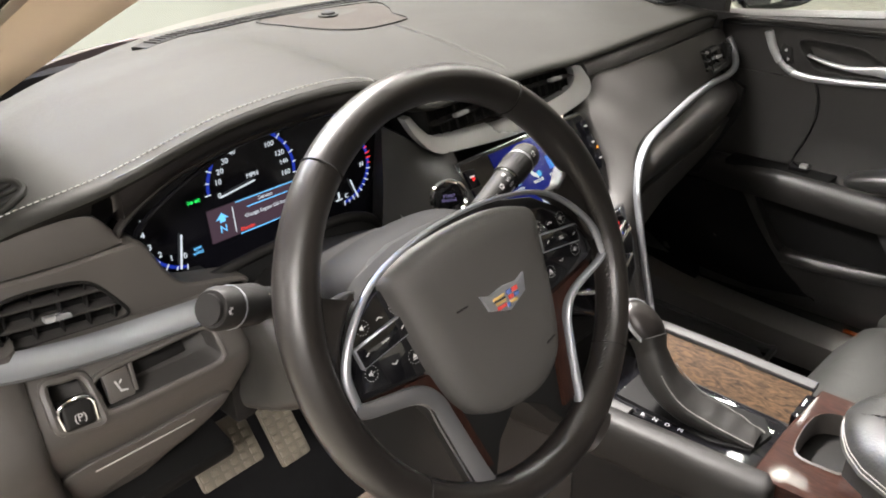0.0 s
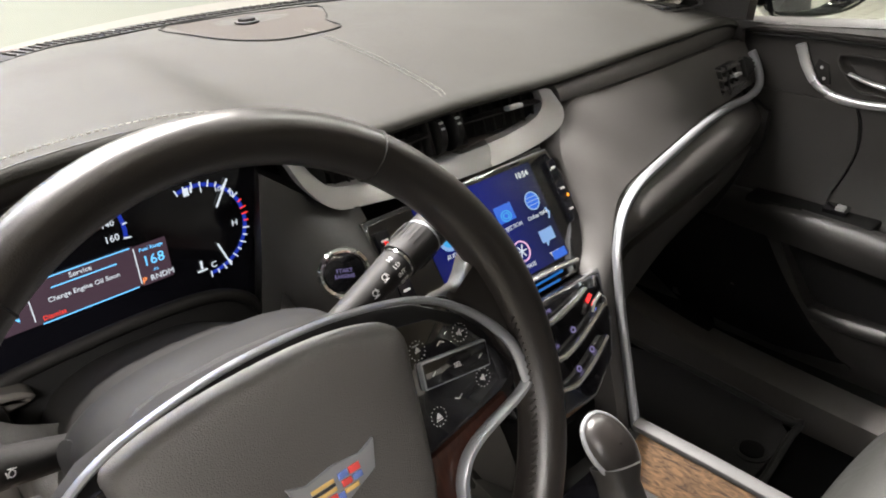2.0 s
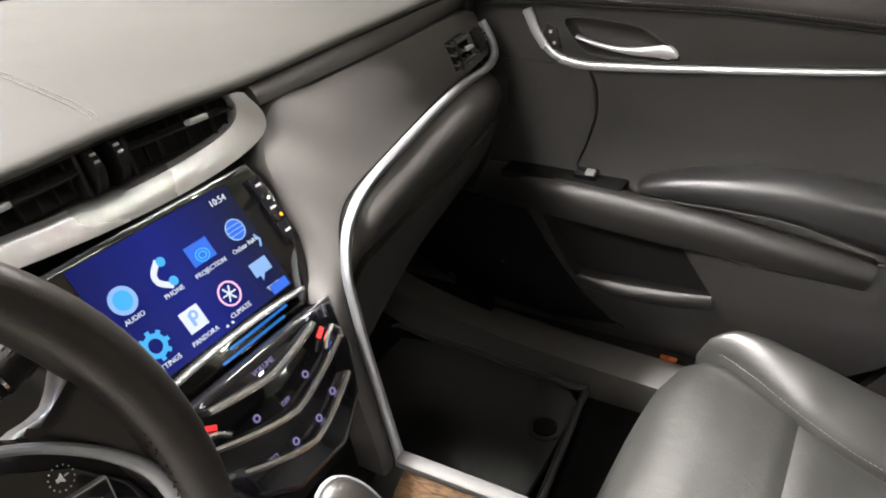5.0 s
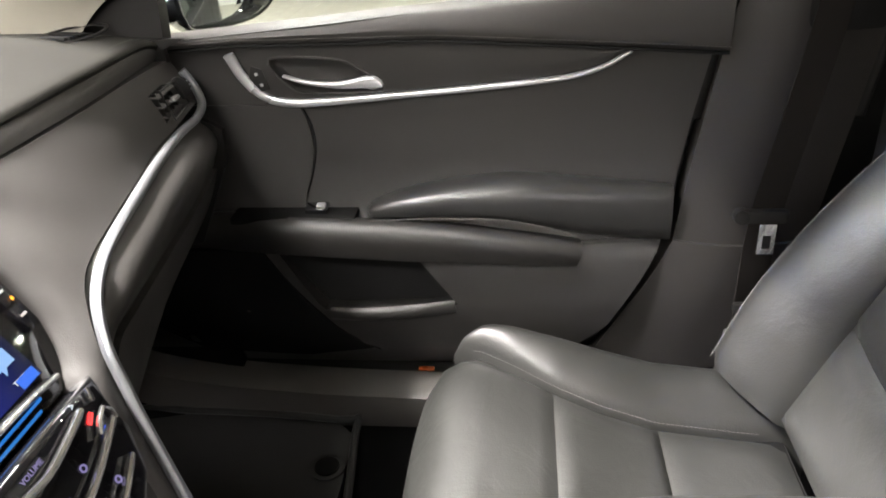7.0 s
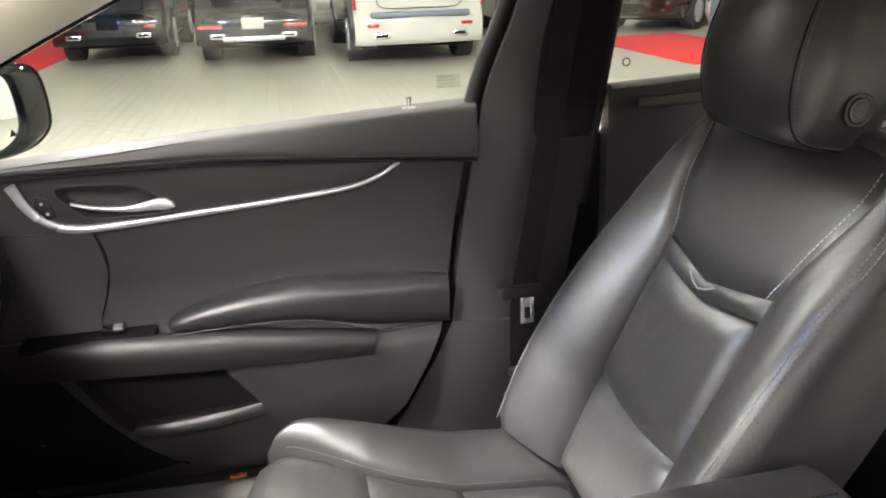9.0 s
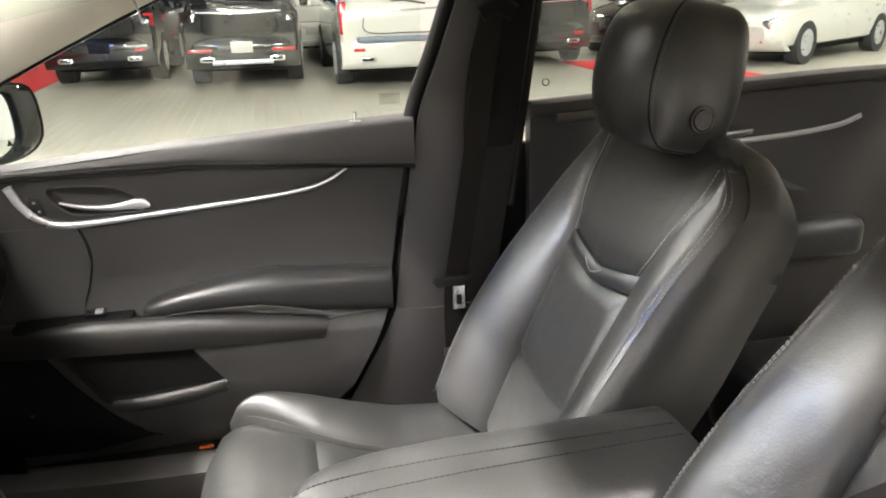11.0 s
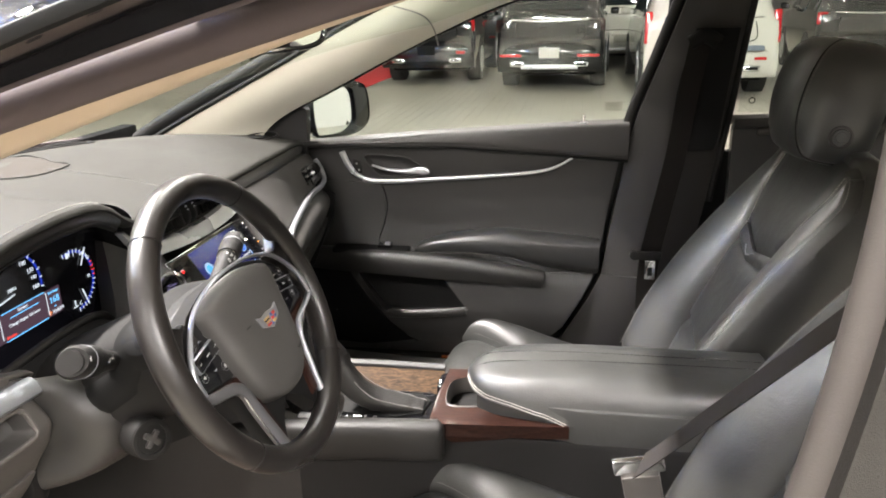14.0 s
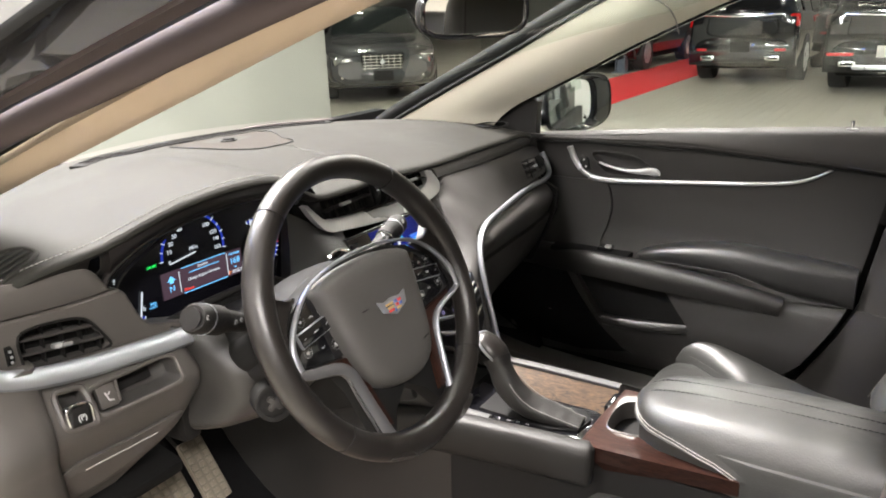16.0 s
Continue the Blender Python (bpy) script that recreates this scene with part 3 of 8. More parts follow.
frt = [(0.68, 0.12, 0.52), (0.678, 0.075, 0.60), (0.672, 0.03, 0.68), (0.672, 0.0, 0.747), (0.69, -0.03, 0.93), (0.69, -0.065, 1.12), (0.675, -0.11, 1.25), (0.655, -0.16, 1.40), (0.64, -0.17, 1.44)]
rer = [(0.68, -0.22, 0.52), (0.678, -0.21, 0.60), (0.675, -0.205, 0.68), (0.675, -0.20, 0.747), (0.69, -0.235, 0.93), (0.69, -0.262, 1.12), (0.675, -0.275, 1.25), (0.655, -0.29, 1.40), (0.64, -0.30, 1.44)]
mid = 3
put(part("upper_trim", solid(strip_between(frt[mid:], rer[mid:], 6, 0.02, (-1, 0, 0)), (0.05, 0, 0)), PILLARV), bpr)
lo_f = [(p[0] - 0.003, p[1], p[2]) for p in frt[: mid + 1]]
lo_r = [(p[0] - 0.003, p[1], p[2]) for p in rer[: mid + 1]]
put(part("lower_trim", solid(strip_between(lo_f, lo_r, 6, 0.024, (-1, 0, 0)), (0.05, 0, 0)), PILLARV), bpr)
put(part("guide_panel", solid(strip_between([(0.668, -0.165, 1.058), (0.671, -0.145, 1.072), (0.662, -0.152, 1.20), (0.645, -0.180, 1.33)], [(0.668, -0.225, 1.058), (0.668, -0.245, 1.072), (0.655, -0.258, 1.20), (0.638, -0.270, 1.33)], 6, 0.008, (-1, 0, 0)), (0.03, 0, 0)), DARKP, None, "slotted belt guide panel"), bpr)
put(part("window_channel", sweep(spline([(p[0] + 0.02, p[1] + 0.012, p[2]) for p in frt[4:]], 6), oval(0.012, 0.014, 10), (0, 1, 0)), PLASTIC), bpr)
put(part("rear_channel", sweep(spline([(p[0] + 0.01, p[1] - 0.01, p[2]) for p in rer[4:]], 6), oval(0.006, 0.008, 10), (0, 1, 0)), PLASTIC, None, "black edge of the rear door frame"), bpr)

# roof rail over the right doors
tagged(part("roof_rail", sweep(spline([(0.645, 0.12, 1.432), (0.645, -0.2, 1.448), (0.63, -0.7, 1.43), (0.58, -1.25, 1.36)], 6), oval(0.03, 0.02, 10)), HEADLINER), "beige trimmed roof rail over the doors", "roof rail", kind="structure")
tagged(part("roof_rail", sweep(spline([(-0.60, 0.02, 1.452), (-0.60, -0.2, 1.462), (-0.60, -0.7, 1.44), (-0.56, -1.25, 1.36)], 6), oval(0.03, 0.016, 10)), HEADLINER), "beige trimmed roof rail over the doors", "roof rail", kind="structure")

# right sill
sill = spline([(0.655, 1.02, 0.62), (0.655, 0.93, 0.53), (0.652, 0.80, 0.492), (0.648, 0.6, 0.475), (0.645, 0.35, 0.468), (0.645, 0.0, 0.465), (0.645, -0.4, 0.465)], 8)
tagged(part("sill_trim", sweep(sill, [(-0.05, -0.06), (0.04, -0.06), (0.04, 0.012), (0.025, 0.02), (-0.03, 0.016), (-0.045, 0.0)]), SILLP), "dark grey plastic sill cover by the door", "sill trim", kind="structure")
tagged(part("kick_panel", solid(patch([[(0.66, 0.72, 0.5), (0.665, 0.85, 0.5), (0.665, 1.08, 0.55)], [(0.67, 0.72, 0.7), (0.67, 0.85, 0.7), (0.67, 1.1, 0.72)], [(0.68, 0.74, 0.95), (0.68, 0.85, 0.95), (0.68, 1.1, 0.95)]], 4, 4), (0.03, 0, 0)), CARPET), "black kick panel in the footwell", "kick panel", kind="structure")
# closing pieces behind and beside the cabin
tagged(part("left_sill", block((0.10, 1.6, 0.14), pose(-0.70, 0.1, 0.42), 0.02), PLASTIC), "black door sill cover", "sill trim", kind="structure")
tagged(part("rear_shelf", block((1.3, 0.4, 0.05), pose(0, -1.45, 1.05), 0.01), PLASTIC), "black shelf behind the rear seat", "shelf", kind="structure")
tagged(part("firewall", block((1.4, 0.04, 0.7), pose(0, 1.24, 0.76), 0.005), CARPET), "black lined bulkhead ahead of the footwell", "bulkhead", kind="structure")

tagged(part("sill_reflector", block((0.010, 0.028, 0.004), pose(0.674, 0.395, 0.492), 0.002), mat("orange_lens", (0.26, 0.055, 0.012), 0.3)), "small orange reflector strip on the door sill", "reflector")

# ---- the dashboard ----
dash = thing("dashboard", "dark grey padded dashboard with satin silver trim and stitched seams", "dashboard", (0, 0.9, 0.9))


def dpart(name, bm, material, label="", smooth=40):
    return put(part(name, bm, material, None, label, smooth), dash)


def strip_of(a, b, n=8, lift=0.0, up=(0, 0, 1)):
    """A crowned band between two lines."""
    return [[p.lerp(q, k / 6) + Vector(up) * lift * math.sin(math.pi * k / 6) ** 0.6 for k in range(7)] for p, q in zip(spline(a, n), spline(b, n))]


# upper pad: from the windshield back to the stitched edge
XS = (-0.68, -0.61, -0.526, -0.42, -0.31, -0.235, -0.17, -0.09, 0.02, 0.16, 0.30, 0.45, 0.60, 0.665)
REAR = ((0.70, 1.11), (0.69, 1.128), (0.69, 1.136), (0.69, 1.157), (0.69, 1.162), (0.693, 1.150), (0.70, 1.112), (0.702, 1.106), (0.703, 1.106), (0.708, 1.098), (0.722, 1.093), (0.731, 1.09), (0.742, 1.085), (0.75, 1.07))
FRONT = ((0.98, 1.07), (1.03, 1.085), (1.10, 1.10), (1.16, 1.115), (1.21, 1.125), (1.235, 1.13), (1.25, 1.13), (1.26, 1.13), (1.26, 1.13), (1.24, 1.128), (1.20, 1.122), (1.13, 1.11), (1.02, 1.09), (0.95, 1.07))
net = []
for f in (0, 0.2, 0.45, 0.7, 0.88, 1.0):
    row = []
    for x, (yr, zr), (yf, zf) in zip(XS, REAR, FRONT):
        crown = 0.022 * math.sin(math.pi * min(1, f * 1.0)) * (1 if x < 0.5 else 0.5)
        row.append((x, yf + (yr - yf) * f, zf + (zr - zf) * f**1.6 + crown))
    net.append(row)
rows = patch(net, 4, 5)
# the rear edge rolls down
last = rows[-1]
for k, (dy, dz) in enumerate(((-0.005, -0.003), (-0.007, -0.008), (-0.004, -0.012))):
    rows.append([p + Vector((0, dy, dz)) for p in last])
dpart("upper_pad", solid(rows, (0, 0.016, -0.004)), PAD, "grey padded top with a fine grain")


def on_pad(x, y):
    """Height of the upper pad at a place in the plan."""
    near = sorted(((p.x - x) ** 2 + (p.y - y) ** 2, p.z) for r in rows for p in r)[:6]
    w = [1 / (d + 1e-5) for d, z in near]
    return sum(k * z for k, (d, z) in zip(w, near)) / sum(w)


edge = [p + Vector((0, 0.010, 0.0016)) for p in last]
hood_e = [p for p in edge if p.x < -0.2]
right_e = [p for p in edge if p.x > 0.16]
dpart("hood_stitching", stitches(hood_e, 0.0055, 0.0006, (0, 0, 1), 0.0036), STITCH, "pale thread along the hood edge")
dpart("edge_stitching", stitches(right_e, 0.0055, 0.0005, (0, 0, 1), 0.0036), STITCHDARK)
mid_seam = spline([(0.009, 0.960, 0), (0.0075, 0.885, 0), (0.008, 0.81, 0), (0.007, 0.745, 0), (0.001, 0.704, 0)], 8)
for dx in (-0.003, 0.003):
    dpart("pad_seam", stitches([Vector((p.x + dx, p.y, on_pad(p.x, p.y) + 0.0011)) for p in mid_seam], 0.0056, 0.0004, (0, 0, 1), 0.0042), KNEE)

# defroster grille and sensor plate
gr = []
for k in range(60):
    f = k / 59
    x, y = -0.30 + 0.60 * f, 1.165 - 0.30 * (f - 0.45) ** 2
    gr.append((x, y))
gbm, sbm = bmesh.new(), bmesh.new()
sweep([Vector((x, y, on_pad(x, y) + 0.001)) for x, y in gr], [(-0.014, -0.003), (0.014, -0.003), (0.014, 0.002), (-0.014, 0.002)], bm=gbm)
dpart("defroster_grille", gbm, DARKP, "long slotted defroster grille")
for k in range(2, 58):
    x, y = gr[k]
    block((0.0022, 0.022, 0.003), pose(x, y, on_pad(x, y) + 0.0035, 0, 0, 20), 0, sbm)
dpart("defroster_grating", sbm, PLASTIC)
plate = [(-0.09, 1.135), (0.10, 1.10), (0.085, 1.03), (0.055, 0.985), (0.047, 0.945), (-0.03, 0.94), (-0.075, 0.97), (-0.10, 1.03)]
pr = [Vector((x, y, on_pad(x, y) + 0.0012)) for x, y in plate]
pb = bmesh.new()
pv = [pb.verts.new(p) for p in pr]
pb.faces.new(pv)
bmesh.ops.triangulate(pb, faces=pb.faces[:])
dpart("sensor_plate", pb, SPEAKERCLOTH, "flush speaker plate")
dpart("plate_gap", tube(spline(pr, 4, True), 0.0011, 5, closed=True), DARKP)
dpart("light_sensor", disc(0.011, 0.006, pose(-0.02, 1.05, on_pad(-0.02, 1.05) + 0.001), 16, 0.002), DARKP, "round light sensor")
dpart("sensor_ring", ring(0.011, 0.015, 0.003, pose(-0.02, 1.05, on_pad(-0.02, 1.05) + 0.001)), PLASTIC)
# tweeter grille at the right end
tw = bmesh.new()
for k in range(7):
    x = 0.535 + 0.017 * k
    block((0.006, 0.05 - 0.003 * abs(k - 3), 0.004), pose(x, 0.815 + 0.004 * k, on_pad(x, 0.815) + 0.002, 0, 0, -18), 0.001, tw)
dpart("tweeter_grating", tw, DARKP)
dpart("tweeter_plate", ring(0.045, 0.051, 0.003, pose(0.59, 0.825, on_pad(0.59, 0.825) + 0.0005) @ Matrix.Diagonal((1.35, 0.8, 1, 1))), PLASTIC)

# passenger side: middle band, front band, silver sweep, glove box
seam2 = [(0.145, 0.690, 1.068), (0.172, 0.692, 1.067), (0.25, 0.699, 1.063), (0.38, 0.709, 1.058), (0.49, 0.723, 1.053), (0.600, 0.739, 1.048)]
stripp = [(0.150, 0.602, 0.988), (0.191, 0.611, 0.986), (0.306, 0.639, 0.981), (0.45, 0.674, 0.977), (0.56, 0.700, 0.972)]
glove = [(0.096, 0.568, 0.912), (0.140, 0.582, 0.930), (0.20, 0.596, 0.925), (0.32, 0.622, 0.912), (0.50, 0.660, 0.895), (0.655, 0.695, 0.885)]
pad_end = [p + Vector((0, -0.002, -0.010)) for p in last if p.x > 0.14]
seam_x = [q.x for q in spline(seam2 + [(0.660, 0.750, 1.043)], 6)]
seam_y = [q.y for q in spline(seam2 + [(0.660, 0.750, 1.043)], 6)]
seam_z = [q.z for q in spline(seam2 + [(0.660, 0.750, 1.043)], 6)]
b2 = []
for k in range(7):
    f = k / 6
    b2.append([p.lerp(Vector((p.x, float(np.interp(p.x, seam_x, seam_y)) + 0.001, float(np.interp(p.x, seam_x, seam_z)) + 0.002)), f) + Vector((0, -0.0022, 0.0014)) * math.sin(math.pi * f) for p in pad_end])
dpart("middle_band", solid(b2, (0, 0.02, -0.004)), PADDARK)
sp = spline([(0.112, 0.602, 0.962), (0.150, 0.608, 0.980)] + stripp[1:] + [(0.655, 0.722, 0.965)], 6)
# the grained panel runs from the end vent to the foot of the stack, between the seam and the silver trim
inner = [(0.668, 0.736, 1.043), (0.600, 0.732, 1.047), (0.49, 0.722, 1.052), (0.38, 0.708, 1.057), (0.25, 0.698, 1.062), (0.180, 0.691, 1.066), (0.152, 0.684, 1.050), (0.126, 0.664, 1.030), (0.116, 0.640, 0.995), (0.108, 0.620, 0.965), (0.092, 0.596, 0.940), (0.073, 0.572, 0.918), (0.060, 0.545, 0.870), (0.052, 0.520, 0.800), (0.048, 0.510, 0.765)]
outer = [(0.656, 0.702, 0.984), (0.56, 0.695, 0.976), (0.50, 0.688, 0.977), (0.42, 0.669, 0.980), (0.34, 0.649, 0.983), (0.26, 0.629, 0.986), (0.205, 0.615, 0.988), (0.160, 0.603, 0.986), (0.132, 0.592, 0.975), (0.112, 0.580, 0.955), (0.101, 0.571, 0.935), (0.093, 0.562, 0.912), (0.085, 0.548, 0.872), (0.074, 0.525, 0.808), (0.067, 0.512, 0.768)]
si, so = spline(inner, 5), spline(outer, 5)
b3 = [[a.lerp(b, k / 9) + Vector((-0.2, -0.9, 0.2)) * 0.004 * math.sin(math.pi * k / 9) for a, b in zip(si, so)] for k in range(10)]
front_band = dpart("front_band", solid(b3, (0, 0.03, 0)), PADDARK, "grained dark panel ahead of the passenger")
# silver sweep that turns down beside the centre stack: a flat band
sweep_path = spline([(0.661, 0.716, 1.029), (0.666, 0.704, 1.003), (0.654, 0.693, 0.980), (0.615, 0.689, 0.971), (0.55, 0.685, 0.972), (0.45, 0.665, 0.977), (0.306, 0.631, 0.982), (0.200, 0.604, 0.985), (0.138, 0.584, 0.976), (0.106, 0.568, 0.948), (0.094, 0.554, 0.912), (0.086, 0.540, 0.870), (0.068, 0.503, 0.769)], 8)
flatp = [(-1, -0.6), (1, -0.6), (1, 0.25), (0.75, 0.55), (0, 0.75), (-0.75, 0.55), (-1, 0.25)]
dpart("silver_sweep", sweep(sweep_path, [(a * 0.0050, b * 0.007) for a, b in flatp], lambda f: (-0.75 if f < 0.2 else -0.45, -0.85, 0.40 - 0.35 * max(0, f - 0.6)), False, lambda f: (1.1 - 0.25 * min(1, max(0, f - 0.45) / 0.25), 1)), SWEEPSILVER, "satin silver trim sweeping down to the console")
# rounded lower band below the strip, then the glove box lid
g2 = spline(glove, 6)
b4 = []
for k in range(8):
    f = k / 7
    b4.append([sp[int(i * (len(sp) - 1) / 29)].lerp(g2[int(i * (len(g2) - 1) / 29)], f) + Vector((0, -0.026, 0.004)) * math.sin(math.pi * min(1, f * 1.05)) * min(1, 0.15 + i / 9) for i in range(30)])
dpart("lower_band", solid(b4, (0, 0.02, 0)), PADDARK)
gl_top = [p + Vector((0, -0.004, -0.006)) for p in g2]
gl_bot = spline([(0.080, 0.548, 0.80), (0.13, 0.60, 0.80), (0.25, 0.66, 0.76), (0.42, 0.72, 0.745), (0.655, 0.76, 0.75)], 8)
b5 = []
for k in range(8):
    f = k / 7
    b5.append([gl_top[int(i * (len(gl_top) - 1) / 29)].lerp(gl_bot[int(i * (len(gl_bot) - 1) / 29)], f) + Vector((0, -0.008, 0)) * math.sin(math.pi * f) for i in range(30)])
dpart("glove_box", solid(b5, (0, 0.02, 0)), PADDARK, "dark glove box lid")
dpart("end_cap", prism([(0.70, 1.075), (0.735, 1.06), (0.728, 0.97), (0.672, 0.94), (0.675, 0.89), (0.74, 0.75), (1.0, 0.72), (0.95, 1.07)], 0.014, Matrix(((0, 0, 1, 0.656), (1, 0, 0, 0), (0, 1, 0, 0), (0, 0, 0, 1))), 0.003), PLASTIC)
dpart("underside", block((0.60, 0.34, 0.02), pose(0.36, 0.93, 0.77, 6), 0.006), DARKP)

# passenger end vent
vent_m = frame_of((0.577, 0.697, 1.011), (0.995, 0.08, 0), (0.0, 0.30, 0.95))
vent_o = [(-0.034, 0.020), (0.024, 0.021), (0.032, -0.016), (-0.032, -0.021)]
cut(front_band, prism(vent_o, 0.08, vent_m @ pose(0, 0, -0.045)))


def vent(name, m, w, h, slats, uprights, depth=0.03, knob=(0, 0), skew=0.0):
    """An air outlet in the plane of m: dark box, slats across, uprights behind, a chrome-tipped knob."""
    v = put(part(name, block((w, h, depth), m @ pose(0, 0, -depth / 2 - 0.004), 0.003), DARKP), dash)
    for k in range(slats):
        y = (k + 0.5 - slats / 2) * h / slats
        part("slat", block((w * 0.97, 0.0022, 0.014), m @ pose(skew * y, y, 0.002, 18), 0.0008), PADDARK if slats > 1 else PLASTIC, v)
    for k in range(uprights):
        x = (k + 0.5 - uprights / 2) * w / uprights
        part("upright", block((0.0018, h * 0.92, 0.010), m @ pose(x, 0, -0.001 - 0.004 * (slats == 1)), 0.0005), PLASTIC, v)
    if knob == (0.0, 0.0) and slats == 4 and uprights == 0:
        return v
    part("knob", block((0.021, 0.0050, 0.010), m @ pose(knob[0], knob[1], 0.012), 0.002), SILVER, v, "chrome slider tab")
    return v


vent("passenger_vent", vent_m @ pose(0, 0, -0.012), 0.066, 0.042, 3, 4, 0.02, (0.004, 0.0))
dpart("vent_bezel", tube([vent_m @ Vector((x, y, 0.004)) for x, y in vent_o], 0.0016, 6, vent_m.col[2].xyz, True), PLASTIC)
dpart("vent_wheel", disc(0.016, 0.006, vent_m @ pose(0.046, 0.004, -0.006, 0, 90, 0), 20, 0.001), DARKP)
for k in range(3):
    dpart("wheel_dot", block((0.004, 0.002, 0.002), vent_m @ pose(0.049, 0.010 - 0.006 * k, 0.0095 - 0.001 * abs(k - 1)), 0.0005), SILVER)

# centre outlets with the silver V below them
cm = frame_of((-0.010, 0.704, 1.076), (1, 0, 0), (0, 0.29, 0.96))
cbm = prism([(-0.165, 0.024), (-0.155, -0.018), (-0.12, -0.026), (0.0, -0.026), (0.12, -0.024), (0.155, -0.012), (0.165, 0.024)], 0.01, cm @ pose(0, 0, -0.034), 0.002)
dpart("outlet_box", cbm, DARKP)
dpart("outlet_end", block((0.040, 0.012, 0.042), pose(0.178, 0.717, 1.074, 0, 0, 12), 0.004), PADDARK)
dpart("outlet_backing", block((0.42, 0.010, 0.105), pose(0.02, 0.768, 1.052), 0.002), DARKP)
for sx in (-1, 1):
    vm = cm @ pose(sx * 0.082, 0.002, -0.002, 0, 0, -sx * 2)
    v = vent("centre_vent", vm, 0.122, 0.040, 1, 8, 0.03, (sx * 0.012, 0.001))
    wh = disc(0.021, 0.008, cm @ pose(sx * 0.011 - 0.004, 0.0, -0.006, 0, 90, 0), 22, 0.001)
    dpart("vent_wheel", wh, DARKP, "ribbed vent thumb wheel")
    dots = bmesh.new()
    for k in range(4):
        block((0.005, 0.0022, 0.0022), cm @ pose(sx * 0.011, 0.011 - 0.006 * k, 0.0135 - 0.0015 * (k - 1) ** 2 * 0.5), 0.0006, dots)
    dpart("wheel_dot", dots, SILVER)
    dpart("wheel_cheek", block((0.004, 0.040, 0.024), cm @ pose(sx * 0.022, 0.001, -0.006), 0.001), PLASTIC)
vlow = [(-0.190, 0.702, 1.094), (-0.181, 0.690, 1.071), (-0.160, 0.682, 1.050), (-0.122, 0.679, 1.044), (-0.05, 0.677, 1.037), (0.02, 0.677, 1.034), (0.09, 0.678, 1.036), (0.143, 0.681, 1.045), (0.157, 0.686, 1.062), (0.146, 0.696, 1.086)]
vtop = [(-0.174, 0.710, 1.092), (-0.168, 0.700, 1.079), (-0.154, 0.694, 1.066), (-0.122, 0.693, 1.060), (-0.05, 0.692, 1.054), (0.02, 0.692, 1.052), (0.085, 0.693, 1.055), (0.124, 0.696, 1.062), (0.137, 0.700, 1.074), (0.135, 0.705, 1.087)]
dpart("silver_vent_trim", solid(strip_of(vlow, vtop, 7, 0.0012, (0, -0.9, 0.3)), (0, 0.012, 0)), SILVER, "satin silver trim under the centre vents")
dpart("vent_shelf", solid([[Vector((x, 0.724, 1.056)) for x in np.linspace(-0.16, 0.14, 8)], [Vector((x, 0.696, 1.050 + 0.05 * abs(x + 0.01) ** 2)) for x in np.linspace(-0.15, 0.13, 8)]], (0, 0, -0.006)), KNEE)

# instrument hood and cluster surround
hood_out = spline([(-0.540, 0.694, 1.072), (-0.534, 0.695, 1.084), (-0.520, 0.696, 1.097), (-0.481, 0.697, 1.115), (-0.431, 0.697, 1.127), (-0.366, 0.697, 1.133), (-0.30, 0.697, 1.133), (-0.25, 0.698, 1.127), (-0.205, 0.703, 1.106)], 6)
dpart("hood_lip", sweep(hood_out, oval(0.004, 0.005, 10), (0, -0.9, 0.3)), RIMLEATHER)
pe = [p for p in last if -0.545 < p.x < -0.195]
hx, hy, hz = [q.x for q in hood_out], [q.y for q in hood_out], [q.z for q in hood_out]
dpart("hood_band", solid([[p.lerp(Vector((p.x, float(np.interp(p.x, hx, hy)), float(np.interp(p.x, hx, hz)))), k / 4) + Vector((0, -0.006, -0.002)) * (0.3 + math.sin(math.pi * k / 4)) for p in pe] for k in range(5)], (0, 0.02, 0)), RIMLEATHER, "dark leather band under the hood edge")
inn = spline([(-0.545, 0.740, 1.045), (-0.515, 0.742, 1.083), (-0.44, 0.744, 1.115), (-0.35, 0.745, 1.131), (-0.25, 0.745, 1.131), (-0.19, 0.742, 1.10), (-0.175, 0.74, 1.04), (-0.19, 0.74, 0.975), (-0.28, 0.742, 0.962), (-0.40, 0.742, 0.962), (-0.48, 0.741, 0.975), (-0.535, 0.740, 1.002)], 5, True)
outn = [p + Vector(((p.x + 0.35) * 0.10, -0.044, 0.020 if p.z > 1.05 else -0.012)) for p in inn]
dpart("cluster_surround", grid([inn, outn], None, True), DARKP, "black tunnel round the instruments")
dpart("surround_edge", tube(spline([(-0.535, 0.692, 1.052), (-0.505, 0.70, 1.086), (-0.43, 0.70, 1.120), (-0.40, 0.70, 1.128)], 6), 0.003, 8), PIANO)

lip_line = spline([(-0.535, 0.704, 0.982), (-0.50, 0.702, 0.999), (-0.44, 0.70, 1.008), (-0.352, 0.70, 1.012), (-0.285, 0.70, 1.008), (-0.250, 0.702, 0.992), (-0.236, 0.708, 0.966)], 6)
dpart("cluster_lip", tube(lip_line, 0.0055, 10, (0, -1, 0)), PLASTIC, "rounded black lip below the instruments")
dpart("lip_apron", solid([lip_line, [p + Vector((0, -0.012, -0.045)) for p in lip_line], [p + Vector((0, -0.004, -0.090)) for p in lip_line]], (0, 0.006, 0)), DARKP)

# left end: outlet, silver strip, panel above, knee panel
kx = spline([(-0.455, 0.658, 1.000), (-0.523, 0.660, 1.006), (-0.592, 0.661, 1.014), (-0.655, 0.664, 1.027), (-0.685, 0.668, 1.040), (-0.705, 0.674, 1.062)], 6)
